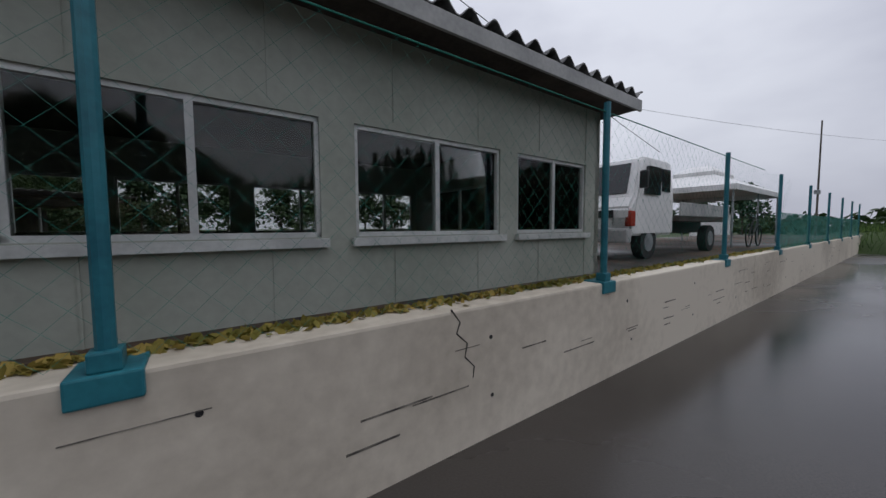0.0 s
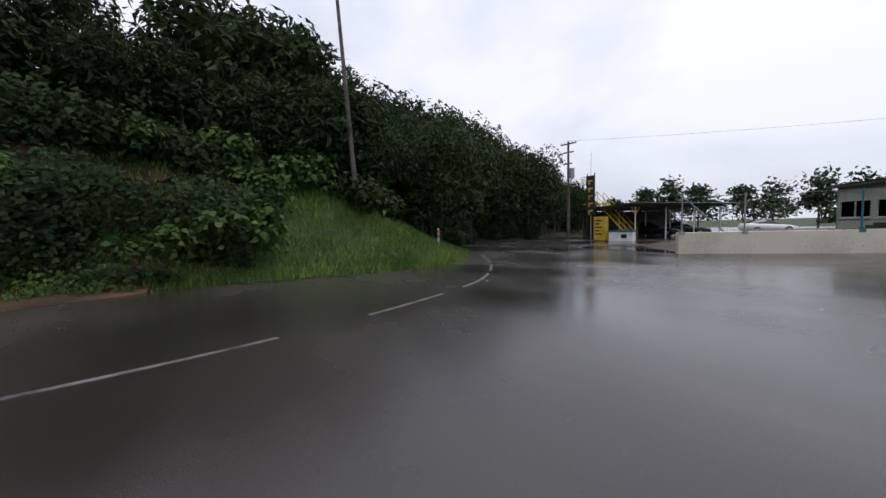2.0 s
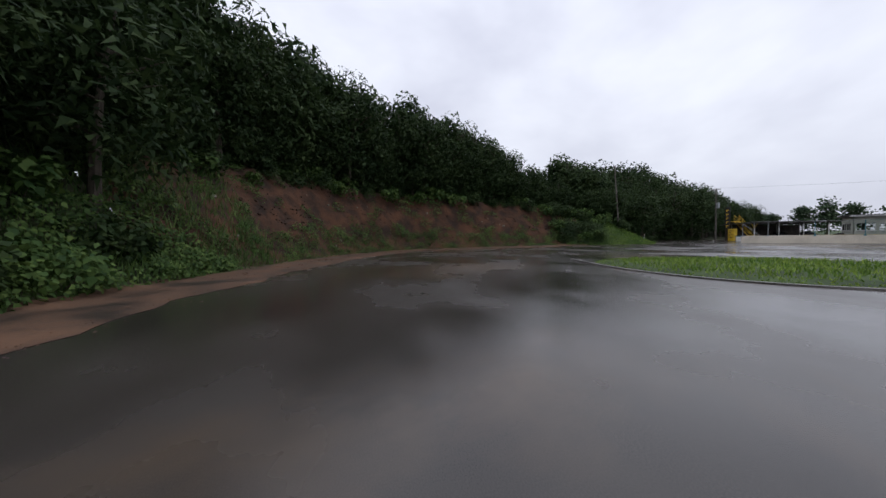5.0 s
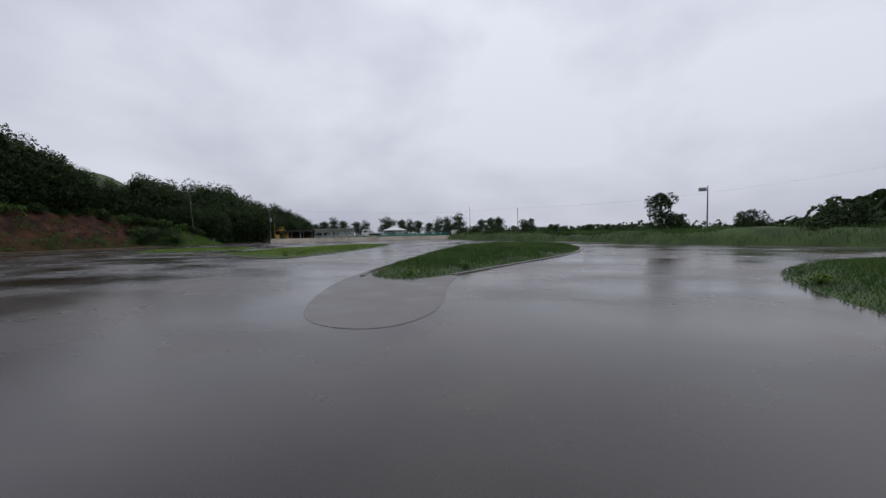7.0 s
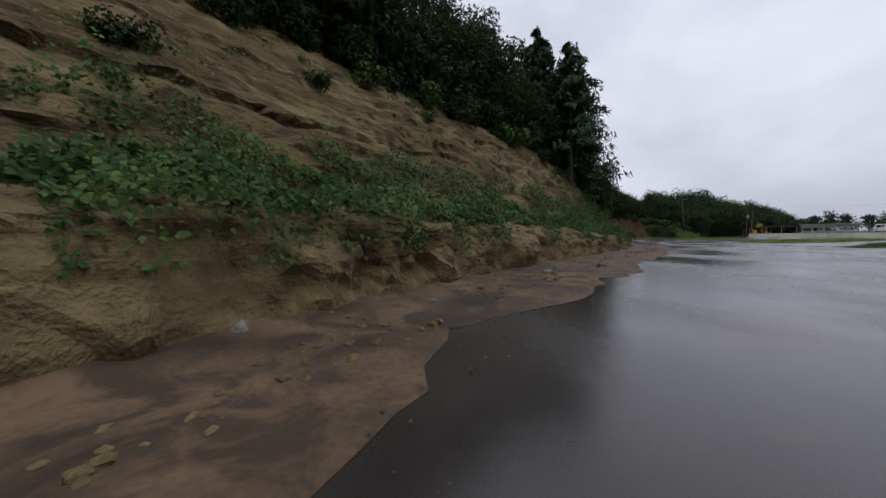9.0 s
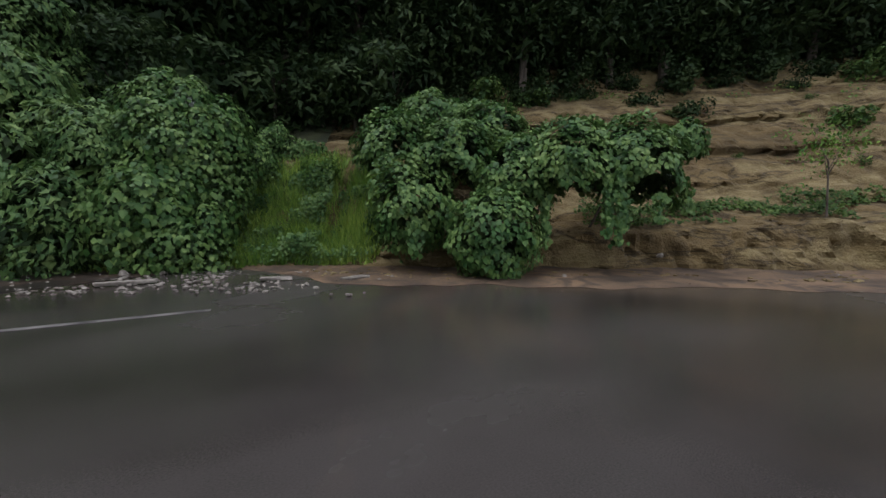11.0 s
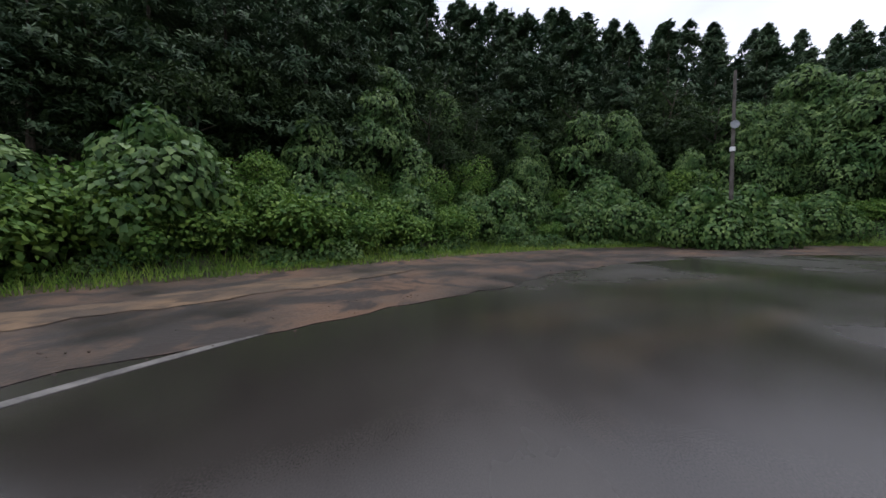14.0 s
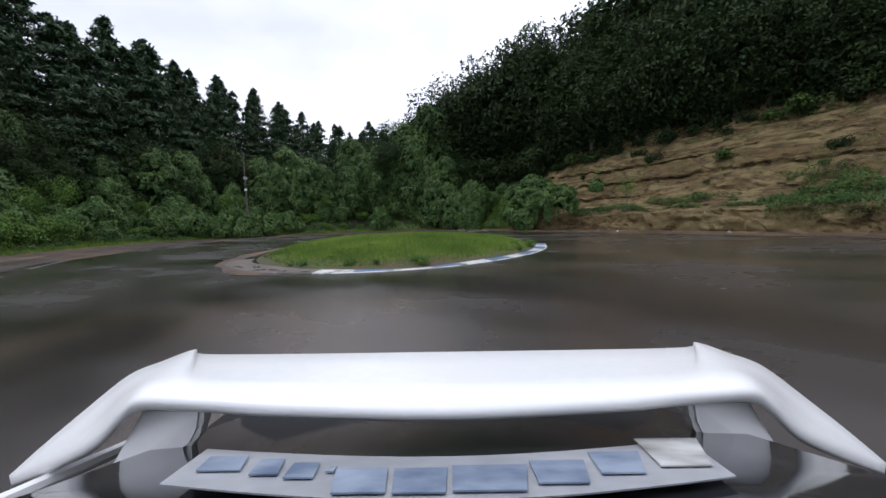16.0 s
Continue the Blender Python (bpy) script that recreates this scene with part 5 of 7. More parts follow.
# small flatbed truck beside the hut
def truck():
    t = thing("flatbed_truck", pit(20.3, 1.25, .87), "white cab-over flatbed truck parked behind the wall", "truck")
    bm = bmesh.new()
    prof = [(0, .45), (-.03, .95), (.14, 1.18), (.42, 1.86), (.6, 1.93), (1.75, 1.93), (1.8, 1.2), (1.8, .45)]
    L_ = [bm.verts.new((x, .06 if z > 1.2 else 0, z)) for x, z in prof]
    R_ = [bm.verts.new((x, 1.64 if z > 1.2 else 1.7, z)) for x, z in prof]
    bm.faces.new(L_[::-1])
    bm.faces.new(R_)
    n = len(prof)
    for i in range(n):
        bm.faces.new((L_[i], L_[(i + 1) % n], R_[(i + 1) % n], R_[i]))
    bmesh.ops.recalc_face_normals(bm, faces=bm.faces)
    bmesh.ops.bevel(bm, geom=list(bm.edges), offset=.04, segments=2, affect="EDGES")
    part("cab", bm, M_CARWHITE, t)
    bm = bmesh.new()
    vs = [bm.verts.new(p) for p in ((.155, .16, 1.23), (.155, 1.54, 1.23), (.395, 1.5, 1.80), (.395, .2, 1.80))]
    bm.faces.new(vs)
    r = bmesh.ops.extrude_face_region(bm, geom=list(bm.faces))
    for g in r["geom"]:
        if isinstance(g, bmesh.types.BMVert):
            g.co.x -= .02
    part("windscreen", bm, M_GLASSDARK, t)
    for y in (-.012, 1.69):
        bm = bmesh.new()
        p = [(.52, 1.22), (.66, 1.75), (1.15, 1.75), (1.15, 1.22)]
        a = [bm.verts.new((x, y, z)) for x, z in p]
        b = [bm.verts.new((x, y + .07, z)) for x, z in p]
        bm.faces.new(a)
        bm.faces.new(b[::-1])
        for i in range(4):
            bm.faces.new((a[i], a[(i + 1) % 4], b[(i + 1) % 4], b[i]))
        bmesh.ops.recalc_face_normals(bm, faces=bm.faces)
        part("side_window", bm, M_GLASSDARK, t)
        part("quarter_window", abox(1.25, 1.6, y, y + .07, 1.3, 1.75, .02), M_GLASSDARK, t)
    part("grille", abox(-.05, .0, .3, 1.4, .78, .92, .01), M_BLACK, t)
    part("bumper", abox(-.14, .05, .0, 1.7, .32, .58, .04), M_FASCIA, t)
    for y in (.05, 1.39):
        part("headlight", abox(-.07, .0, y, y + .26, .62, .78, .03), M_GLASS, t)
    part("turn_lamp", abox(-.02, .14, -.02, .1, .62, .9, .02), M_REDLAMP, t, "orange-red corner lamp")
    for y in (-.16, 1.72):
        m_ = part("mirror", abox(.22, .30, y, y + .14, 1.3, 1.62, .03), M_BLACK, t)
    part("bed", abox(1.95, 5.1, -.05, 1.75, .72, .84, .02), M_TIMBER_AND_SHADE, t)
    part("bed_side", abox(1.95, 5.1, -.08, -.05, .84, 1.12, .01), M_FASCIA, t)
    part("bed_side", abox(1.95, 5.1, 1.75, 1.78, .84, 1.12, .01), M_FASCIA, t)
    part("chassis", abox(.2, 5.0, .5, 1.2, .45, .72), M_BLACK, t)
    for x in (.75, 4.1):
        for y in (.02, 1.5):
            w = part("wheel", arod((x, y, .32), (x, y + .18, .32), .32, None, 20), M_RUBBER, t)
            part("rim", arod((x, y - .01, .32), (x, y + .19, .32), .18, None, 14), M_GALV, w)
    return t


truck()

# bicycle leaning behind the truck
bike = thing("bicycle", pit(27.0, 1.1, .88), "dark bicycle leaning by the tent", "bicycle")
for x in (0, 1.02):
    bm = bmesh.new()
    seg = 24
    for i in range(seg):
        a, b = 2 * math.pi * i / seg, 2 * math.pi * (i + 1) / seg
        rod(bm, (x + .33 * math.cos(a), 0, .33 + .33 * math.sin(a)), (x + .33 * math.cos(b), 0, .33 + .33 * math.sin(b)), .018, None, 5)
    for i in range(8):
        a = math.pi * i / 4
        rod(bm, (x, 0, .33), (x + .32 * math.cos(a), 0, .33 + .32 * math.sin(a)), .003, None, 3)
    part("wheel", bm, M_RUBBER, bike)
bm = bmesh.new()
for a, b in (((0, 0, .33), (.4, 0, .35)), ((.4, 0, .35), (.3, 0, .8)), ((0, 0, .33), (.32, 0, .75)), ((.32, 0, .75), (.85, 0, .8)), ((.4, 0, .35), (.85, 0, .75)), ((.83, 0, .95), (1.02, 0, .33))):
    rod(bm, a, b, .018, None, 6)
part("frame", bm, M_BLACK, bike)
part("handlebar", arod((.83, -.28, .98), (.83, .28, .98), .014), M_BLACK, bike)
part("saddle", abox(.18, .42, -.07, .07, .82, .88, .02), M_BLACK, bike)


# party tent
tent = thing("canopy_tent", pit(26.2, 1.3, .88), "pale canopy tent with a pagoda top", "tent")
for x in (0, 2.6, 5.2):
    for y in (0, 3.0):
        part("leg", arod((x, y, 0), (x, y, 1.75), .025), M_GALV, tent)
bm = bmesh.new()
def pyramid(bm, x0, x1, y0, y1, z0, z1, k):
    cx, cy = (x0 + x1) / 2, (y0 + y1) / 2
    b = [bm.verts.new(p) for p in ((x0, y0, z0), (x1, y0, z0), (x1, y1, z0), (x0, y1, z0))]
    t_ = [bm.verts.new((cx + (p[0] - cx) * k, cy + (p[1] - cy) * k, z1)) for p in ((x0, y0), (x1, y0), (x1, y1), (x0, y1))]
    d = [bm.verts.new((v.co.x, v.co.y, z0 - .16)) for v in b]
    for i in range(4):
        j = (i + 1) % 4
        bm.faces.new((b[i], b[j], t_[j], t_[i]))
        bm.faces.new((d[i], d[j], b[j], b[i]))
    bm.faces.new(t_)
pyramid(bm, -.1, 5.3, -.1, 3.1, 1.78, 2.35, .3)
part("roof", bm, M_WHITE, tent)
bm = bmesh.new()
pyramid(bm, 1.6, 3.6, .9, 2.1, 2.42, 2.68, .4)
part("roof_cap", bm, M_WHITE, tent)

# ---- paddock: stair, kiosk, sign, shelter, poles ----
stair = thing("yellow_stair", pit(-.35, 15.3, 0, -40), "yellow steel staircase with handrails up to a platform", "staircase")
for y in (0, .95):
    bm = bmesh.new()
    rod(bm, (0, y, 3.2), (2.9, y, 0), .07, None, 6)
    part("stringer", bm, M_YELLOW, stair)
    bm = bmesh.new()
    for o in (.5, .95):
        rod(bm, (0, y, 3.2 + o), (2.9, y, o), .03, None, 6)
    for k in range(6):
        f = k / 5
        rod(bm, (2.9 * f, y, 3.2 * (1 - f)), (2.9 * f, y, 3.2 * (1 - f) + .95), .02, None, 6)
    part("handrail", bm, M_YELLOW, stair)
for k in range(13):
    f = (k + .5) / 13
    part("tread", abox(2.9 * f - .12, 2.9 * f + .12, .03, .92, 3.2 * (1 - f) - .02, 3.2 * (1 - f) + .02), M_YELLOW, stair)
part("platform", abox(-1.3, .05, -.1, 1.05, 3.12, 3.2), M_YELLOW, stair)
for x, y in ((-1.25, -.05), (-1.25, 1.0), (-.05, -.05), (-.05, 1.0)):
    part("leg", arod((x, y, 0), (x, y, 3.15), .045), M_TIMBER_AND_SHADE, stair)

sign = thing("sign_board", pit(-1.5, 13.9, 0, -30), "tall narrow black sign board with worn yellow marks", "sign")
part("board", abox(0, .7, -.05, .05, 2.1, 5.4, .01), M_BLACK, sign)
for x in (.05, .65):
    part("leg", arod((x, .08, 0), (x, .08, 5.6), .04), M_TIMBER_AND_SHADE, sign)
for k in range(5):
    z = 4.9 - k * .62
    part("mark", abox(.16, .54, -.062, -.05, z, z + .12), M_YELLOW, sign)
    part("mark", abox(.2, .3, -.062, -.05, z - .24, z), M_YELLOW, sign)
part("aerial_rod", arod((.35, .08, 5.4), (.35, .08, 7.4), .015), M_GALV, sign)

kiosk = thing("yellow_cabinet", pit(-1.15, 12.7, 0, -35), "yellow metal cabinet with dark lettering bars", "cabinet")
part("body", abox(0, .9, 0, .7, .05, 1.95, .03), M_YELLOW, kiosk)
for k in range(5):
    part("mark", abox(.12, .12 + (.35 if k % 2 else .55), -.008, .0, 1.6 - k * .27, 1.7 - k * .27), M_BLACK, kiosk)
part("plinth", abox(.05, .85, .05, .65, 0, .05), M_BLACK, kiosk)

counter = thing("service_counter", pit(-.2, 11.9, 0, -30), "white counter box with a blue top beside the cabinet", "counter")
part("body", abox(0, 1.7, 0, .7, 0, .72, .02), M_WHITE, counter)
part("top", abox(-.04, 1.74, -.04, .74, .72, .84, .01), M_TEAL, counter)
fr_ = part("vent_grille", abox(.9, 1.3, -.01, .0, .25, .55), M_BLACK, counter)

shelter = thing("pit_shelter", pit(1.9, 12.9, 0, 34.5), "long open shelter with a dark roof on pale posts", "shelter")
for k in range(4):
    for y in (0, 4.6):
        part("post", arod((.1 + k * 3.5, y, 0), (.1 + k * 3.5, y, 2.7), .05), M_WHITE, shelter)
part("roof", corrugated(-1.2, 11.6, -1.0, 5.6, 2.95, 2.65, .3, .025), M_ROOF, shelter)
part("roof_beam", abox(-1.1, 11.5, -.05, .05, 2.68, 2.82), M_TIMBER_AND_SHADE, shelter)
part("roof_beam", abox(-1.1, 11.5, 4.55, 4.65, 2.55, 2.66), M_TIMBER_AND_SHADE, shelter)
part("back_wall", abox(-.4, 11.0, 5.0, 5.08, 0, 2.5), M_TIMBER_AND_SHADE, shelter)
for s_ in (-1, 1):
    part("fork_brace", arod((.1, 0, 2.0), (.1 + .5 * s_, 0, 2.75), .05), M_YELLOW, shelter)


def sedan(name, m, label, wing=False, paint=None, extra=None):
    """A car by cross-sections along its length (y runs to its tail)."""
    t = thing(name, m, label, "car")
    paint = paint or M_CARWHITE
    secs = [(-3.25, .42, .62, .30), (-3.15, .62, .74, .22), (-2.6, .74, .82, .20), (-1.75, .82, .86, .20), (-1.0, .88, .86, .20), (0.2, .92, .86, .20), (.75, .98, .85, .22), (1.05, .98, .82, .26), (1.18, .80, .76, .32)]
    bm = bmesh.new()
    rings = []
    for y, zt, hw, zb in secs:
        pts = [(-hw * .82, zt), (-hw * .97, zt - .08), (-hw, zt - .28), (-hw * .98, zb + .12), (-hw * .8, zb), (hw * .8, zb), (hw * .98, zb + .12), (hw, zt - .28), (hw * .97, zt - .08), (hw * .82, zt)]
        rings.append([bm.verts.new((x, y, z)) for x, z in pts])
    for a, b in zip(rings, rings[1:]):
        n = len(a)
        for i in range(n):
            bm.faces.new((a[i], a[(i + 1) % n], b[(i + 1) % n], b[i]))
    bm.faces.new(rings[0])
    bm.faces.new(rings[-1][::-1])
    bmesh.ops.recalc_face_normals(bm, faces=bm.faces)
    part("body", bm, paint, t, smooth=True)
    # cabin
    bm = bmesh.new()
    cab = [(-1.75, .82, .70), (-1.0, 1.28, .60), (-.5, 1.36, .57), (-.12, 1.35, .56), (.12, 1.25, .57), (.80, .99, .66)]
    rings = []
    for y, z, hw in cab:
        rings.append([bm.verts.new((x, y, zz)) for x, zz in ((-.74, .80), (-hw, z - .03), (-hw * .85, z), (hw * .85, z), (hw, z - .03), (.74, .80))])
    for a, b in zip(rings, rings[1:]):
        for i in range(5):
            bm.faces.new((a[i], a[i + 1], b[i + 1], b[i]))
    bmesh.ops.recalc_face_normals(bm, faces=bm.faces)
    part("cabin_glass", bm, M_GLASSDARK, t, smooth=True)
    part("roof_panel", abox(-.52, .52, -1.0, -.1, 1.345, 1.372, .012), paint, t)
    for x in (-.86, .70):
        for y in (-2.35, .35):
            w = part("wheel", arod((x, y, .31), (x + .16, y, .31), .31, None, 24), M_RUBBER, t)
            part("rim", arod((x - .005, y, .31), (x + .165, y, .31), .2, None, 16), M_GALV, w)
    for x in (-.62, .38):
        part("tail_lamp", abox(x, x + .24, 1.12, 1.17, .62, .76, .02), M_REDLAMP, t)
        part("headlight", abox(x, x + .24, -3.24, -3.16, .5, .62, .02), M_GLASS, t)
    return t


sedan("parked_car", pit(16.8, 25, .05, 90), "small white car parked in the paddock")
for k, (x, y) in enumerate(((5.0, 21.5), (8.5, 23.5))):
    sedan("parked_car", pit(x, y, .03, 60 + 10 * k), "dark car parked under the shelter's far side", paint=M_BLACK)


def pole(name, x, y, h, r, label, mat):
    t = thing(name, pose(x, y, ground_z(x, y) - .2), label, "pole")
    part("shaft", arod((0, 0, 0), (0, 0, h), r, r * .6, 10), mat, t)
    return t


up = pole("utility_pole", -21.3, 6.2, 9.0, .15, "dark utility pole with crossarms and a transformer", M_WOODPOLE)
for z, w in ((8.75, .75), (8.0, .5), (7.0, .35)):
    part("crossarm", abox(-w, w, -.05, .05, z, z + .1), M_TIMBER_AND_SHADE, up)
for x in (-.7, -.35, .35, .7):
    part("insulator", arod((x, 0, 8.85), (x, 0, 9.0), .04), M_WHITE, up)
part("transformer", arod((.32, 0, 5.7), (.32, 0, 6.6), .25, None, 14), M_GALV, up)
part("bracket", abox(-.1, .3, -.06, .06, 6.0, 6.15), M_TIMBER_AND_SHADE, up)

lp = pole("lamp_pole", -17.8, -16.0, 9.2, .11, "thin grey pole with a side arm on the bank", M_WOODPOLE)
part("arm", arod((0, 0, 8.90), (.75, .6, 9.05), .04), M_GALV, lp)
part("lamp_head", abox(.7, 1.0, .52, .72, 8.98, 9.08, .02), M_GALV, lp)
part("cap_plate", abox(-.12, .12, -.06, .06, 9.05, 9.25), M_TIMBER_AND_SHADE, lp)
lp.rotation_euler = (radians(2), radians(-3), 0)

op = pole("mirror_pole", 125.0, -89.3, 11.2, .13, "old wooden pole with a round traffic mirror", M_WOODPOLE)
bm = bmesh.new()
rod(bm, (-.14, .05, 7.9), (-.2, .07, 7.9), .24, None, 24)
part("mirror", bm, M_GALV, op, "grey round mirror back")
part("collar", arod((0, 0, 6.3), (0, 0, 6.55), .15), M_WHITE, op)

fl = pole("flood_lamp", 101.6, -111.1, 6.0, .06, "slim pole with a white round lamp among the bushes", M_GALV)
bm = bmesh.new()
bmesh.ops.create_uvsphere(bm, u_segments=20, v_segments=12, radius=.3, matrix=Matrix.Translation((0, 0, 6.1)) @ Matrix.Diagonal((1, 1, 1.1, 1)))
part("globe", bm, M_WHITE, fl, "white glass globe", smooth=True)

ant = pole("mast", 28.5, 27.3, 9.0, .07, "tall thin mast beyond the berm", M_WOODPOLE)
part("speaker", abox(-.2, .1, -.1, .1, 3.9, 4.2, .03), M_GALV, ant)
ant2 = pole("field_lamp", 67.5, -21.5, 6.0, .08, "field pole with a flood lamp", M_WOODPOLE)
part("lamp_head", abox(-.75, -.15, -.2, .2, 5.5, 5.85, .04), M_GALV, ant2)
part("arm", arod((-.3, 0, 5.6), (0, 0, 5.6), .03), M_GALV, ant2)
sd = pole("side_pole", 41, 31, 8.2, .09, "dark leaning pole past the straight", M_WOODPOLE)

# overhead wires
def wire(a, b, sag, name="overhead_wire"):
    bm = bmesh.new()
    a, b = Vector(a), Vector(b)
    pts = [a.lerp(b, k / 16) - Vector((0, 0, sag * 4 * (k / 16) * (1 - k / 16))) for k in range(17)]
    for p, q in zip(pts, pts[1:]):
        rod(bm, p, q, .008, None, 4)
    return tagged(part(name, bm, M_BLACK), "thin dark overhead wire", "wire", "overhead wires")


wire((-21.5, 6.2, 8.9), (41, 31, 8.0), 1.3)
wire((41, 31, 8.0), (120, 20, 14), 2.0)

wire((2.0, 6.8, 4.95), (7.5, 10.5, 3.2), .05)

# white hut far down the straight
wb = thing("white_shed", pose(23.5, 30.5, 0, 0, 0, 37), "small pale shed at the end of the straight", "shed")
part("body", abox(-1.2, 1.2, -1, 1, 0, 2.4, .02), M_WHITE, wb)
part("roof", abox(-1.35, 1.35, -1.15, 1.15, 2.4, 2.52, .02), M_ROOF, wb)

# ---- kerbs, lines, concrete ----
def arc_rows(pts, step):
    p = np.array(smooth_loop(pts, 3, closed=False))
    d = np.r_[0, np.cumsum(np.hypot(*np.diff(p, axis=0).T))]
    s = np.arange(0, d[-1], step)
    q = np.stack([np.interp(s, d, p[:, 0]), np.interp(s, d, p[:, 1])], 1)
    t = np.gradient(q, axis=0)
    t /= np.linalg.norm(t, axis=1, keepdims=True)
    return q, np.stack([-t[:, 1], t[:, 0]], 1)


def ribbon(q, nrm, a, b, za, zb, zlow=-.05, rise=0):
    """A raised strip along a line; it rises from the ground over the first rows."""
    bm = bmesh.new()
    rows = []
    za0, zb0 = za, zb
    for j, (p, n) in enumerate(zip(q, nrm)):
        if rise:
            za, zb = za0 * min(1, .05 + j / rise), zb0 * min(1, .05 + j / rise)
        i, o = p + n * a, p + n * b
        rows.append([bm.verts.new((i[0], i[1], zlow)), bm.verts.new((i[0], i[1], za)), bm.verts.new((o[0], o[1], zb)), bm.verts.new((o[0], o[1], zlow))])
    for r, s in zip(rows, rows[1:]):
        for k in range(3):
            bm.faces.new((r[k], r[k + 1], s[k + 1], s[k]))
    bm.faces.new(rows[0])
    bm.faces.new(rows[-1][::-1])
    bmesh.ops.recalc_face_normals(bm, faces=bm.faces)
    return bm


HK = [(98.6, -70.4), (96.5, -68.6), (92.9, -67.9), (90.7, -68.4), (88.5, -69.8), (86.9, -71.7), (85.7, -75), (85.3, -78.7), (86.3, -83)]
q, nr = arc_rows(HK, .27)
kerb = thing("hairpin_kerb", Matrix(), "worn blue and white painted concrete kerb", "kerb", kind="structure")
cols = [M_KERBWORN] * 6 + [M_KERBWHITE, M_BLUE] + [M_KERBWHITE, M_BLUE] * 6
per = 5
for k in range(0, len(q) - per, per):
    c = cols[min(k // per, len(cols) - 1)]
    part("kerb_block", ribbon(q[k:k + per + 1], nr[k:k + per + 1], .07, .98, .03, .06, rise=8 if k == 0 else 0), c, kerb)
    part("kerb_lip", ribbon(q[k:k + per + 1], nr[k:k + per + 1], .0, .067, .01, .025), M_KERBWHITE if k >= 6 * per else M_FAINT, kerb, "thin pale painted lip")
# flakes of old white paint on the bare part
random.seed(31)
for k in range(12, 6 * per):
    if random.random() < .4:
        a = random.uniform(.12, .7)
        part("paint_flake", ribbon(q[k:k + 2], nr[k:k + 2], a, a + random.uniform(.05, .22), .062, .066, .03), M_FAINT, kerb, "flaking remains of white paint")

def edging(pts, name, label, width=.16, mat=None):
    q, nr = arc_rows(pts, .4)
    return tagged(part(name, ribbon(q, nr, 0, width, .05, .05), mat or M_CONCRETE_SLAB), label, "kerb", kind="structure")


edging([(35.9, -40), (36.8, -46.4), (34, -46.1), (31, -44.7), (27, -43.3)], "kerb_1", "thin pale concrete edge round the grass")
edging([(43.4, -33), (45.2, -45.2), (46.1, -49.6), (46.7, -52.2), (47.4, -53.6)], "kerb_2", "thin pale concrete edge round the grass")
edging([(50.5, -52.4), (51.8, -48.4), (55.2, -38.4), (55.4, -28)], "kerb_3", "thin pale concrete edge round the grass")
edging([(19.3, -34.5), (19.2, -39.6), (14, -42), (6, -39.8)], "kerb_4", "thin pale concrete edge round the grass")
slab = [(46.6, -51.6), (47.0, -54.0), (48.6, -57.4), (50.0, -59.2), (51.6, -59.2), (52.0, -57.6), (51.0, -54.6), (50.6, -51.8), (49.6, -53.6), (47.8, -53.4)]
tagged(part("kerb_slab", polygon_sheet(smooth_loop(slab, 3), .005), M_CONCRETE_SLAB), "rounded pale concrete apron at the island's tip", "kerb", kind="structure")
slab2 = [(58.4, -60.8), (60.0, -66.1), (62.8, -69.3), (67.5, -70.3), (73, -68.6), (73.4, -69.4), (67.5, -71.0), (62.4, -69.9), (59.2, -66.4), (57.7, -61.0)]
tagged(part("kerb_slab", polygon_sheet(smooth_loop(slab2, 3), .005), M_CONCRETE_SLAB), "pale concrete strip along the infield grass", "kerb", kind="structure")

LINE = [(0.4, -51), (-1.4, -48.8), (-2.3, -47.0), (-3.1, -45.3), (-4.2, -42.6), (-5.6, -39.4), (-7.0, -34.5), (-8.2, -30.1), (-9.3, -25.5), (-9.3, -21), (-10.4, -16.6), (-11.6, -14.6), (-13.6, -12.4), (-17, -9.6)]
q, nr = arc_rows(LINE, .3)
line = thing("edge_line", Matrix(), "worn broken white edge line on the asphalt", "road marking", kind="structure")
random.seed(9)
k = 0
while k < len(q) - 8:
    n = random.randint(6, 16)
    if 40 < k < 85 and random.random() < .7:
        k += n
        continue
    part("stroke", ribbon(q[k:k + n], nr[k:k + n], -.04, .04, .007, .007, .0), M_LINE, line)
    k += n + random.randint(1, 4)
HL = [(105.0, -65.6), (108.8, -67.8), (112.3, -70.6), (115.3, -74.0), (118.4, -79.4), (119.2, -85.5), (117.4, -92.5), (113.6, -96.9), (110, -99.3), (105.6, -101.4), (98.7, -102.2)]
q, nr = arc_rows(HL, .3)
line = thing("edge_line", Matrix(), "faded pale edge line round the hairpin", "road marking", kind="structure")
k = 0
while k < len(q) - 8:
    n = random.randint(7, 20)
    part("stroke", ribbon(q[k:k + n], nr[k:k + n], -.08, .08, .007, .007, .0), M_FAINT, line)
    k += n + random.randint(1, 5)

# cracks and wet patches in the asphalt
M_CRACK = material("open_asphalt_crack", (0.008, 0.008, 0.008), (0.016, 0.015, 0.015), rough=.5, scale=4, fine=40, bump=.2)
M_PUDDLE = material("standing_water", (0.02, 0.019, 0.018), (0.03, 0.028, 0.026), rough=.1, scale=1.0, fine=4, bump=.0, spec=.5)


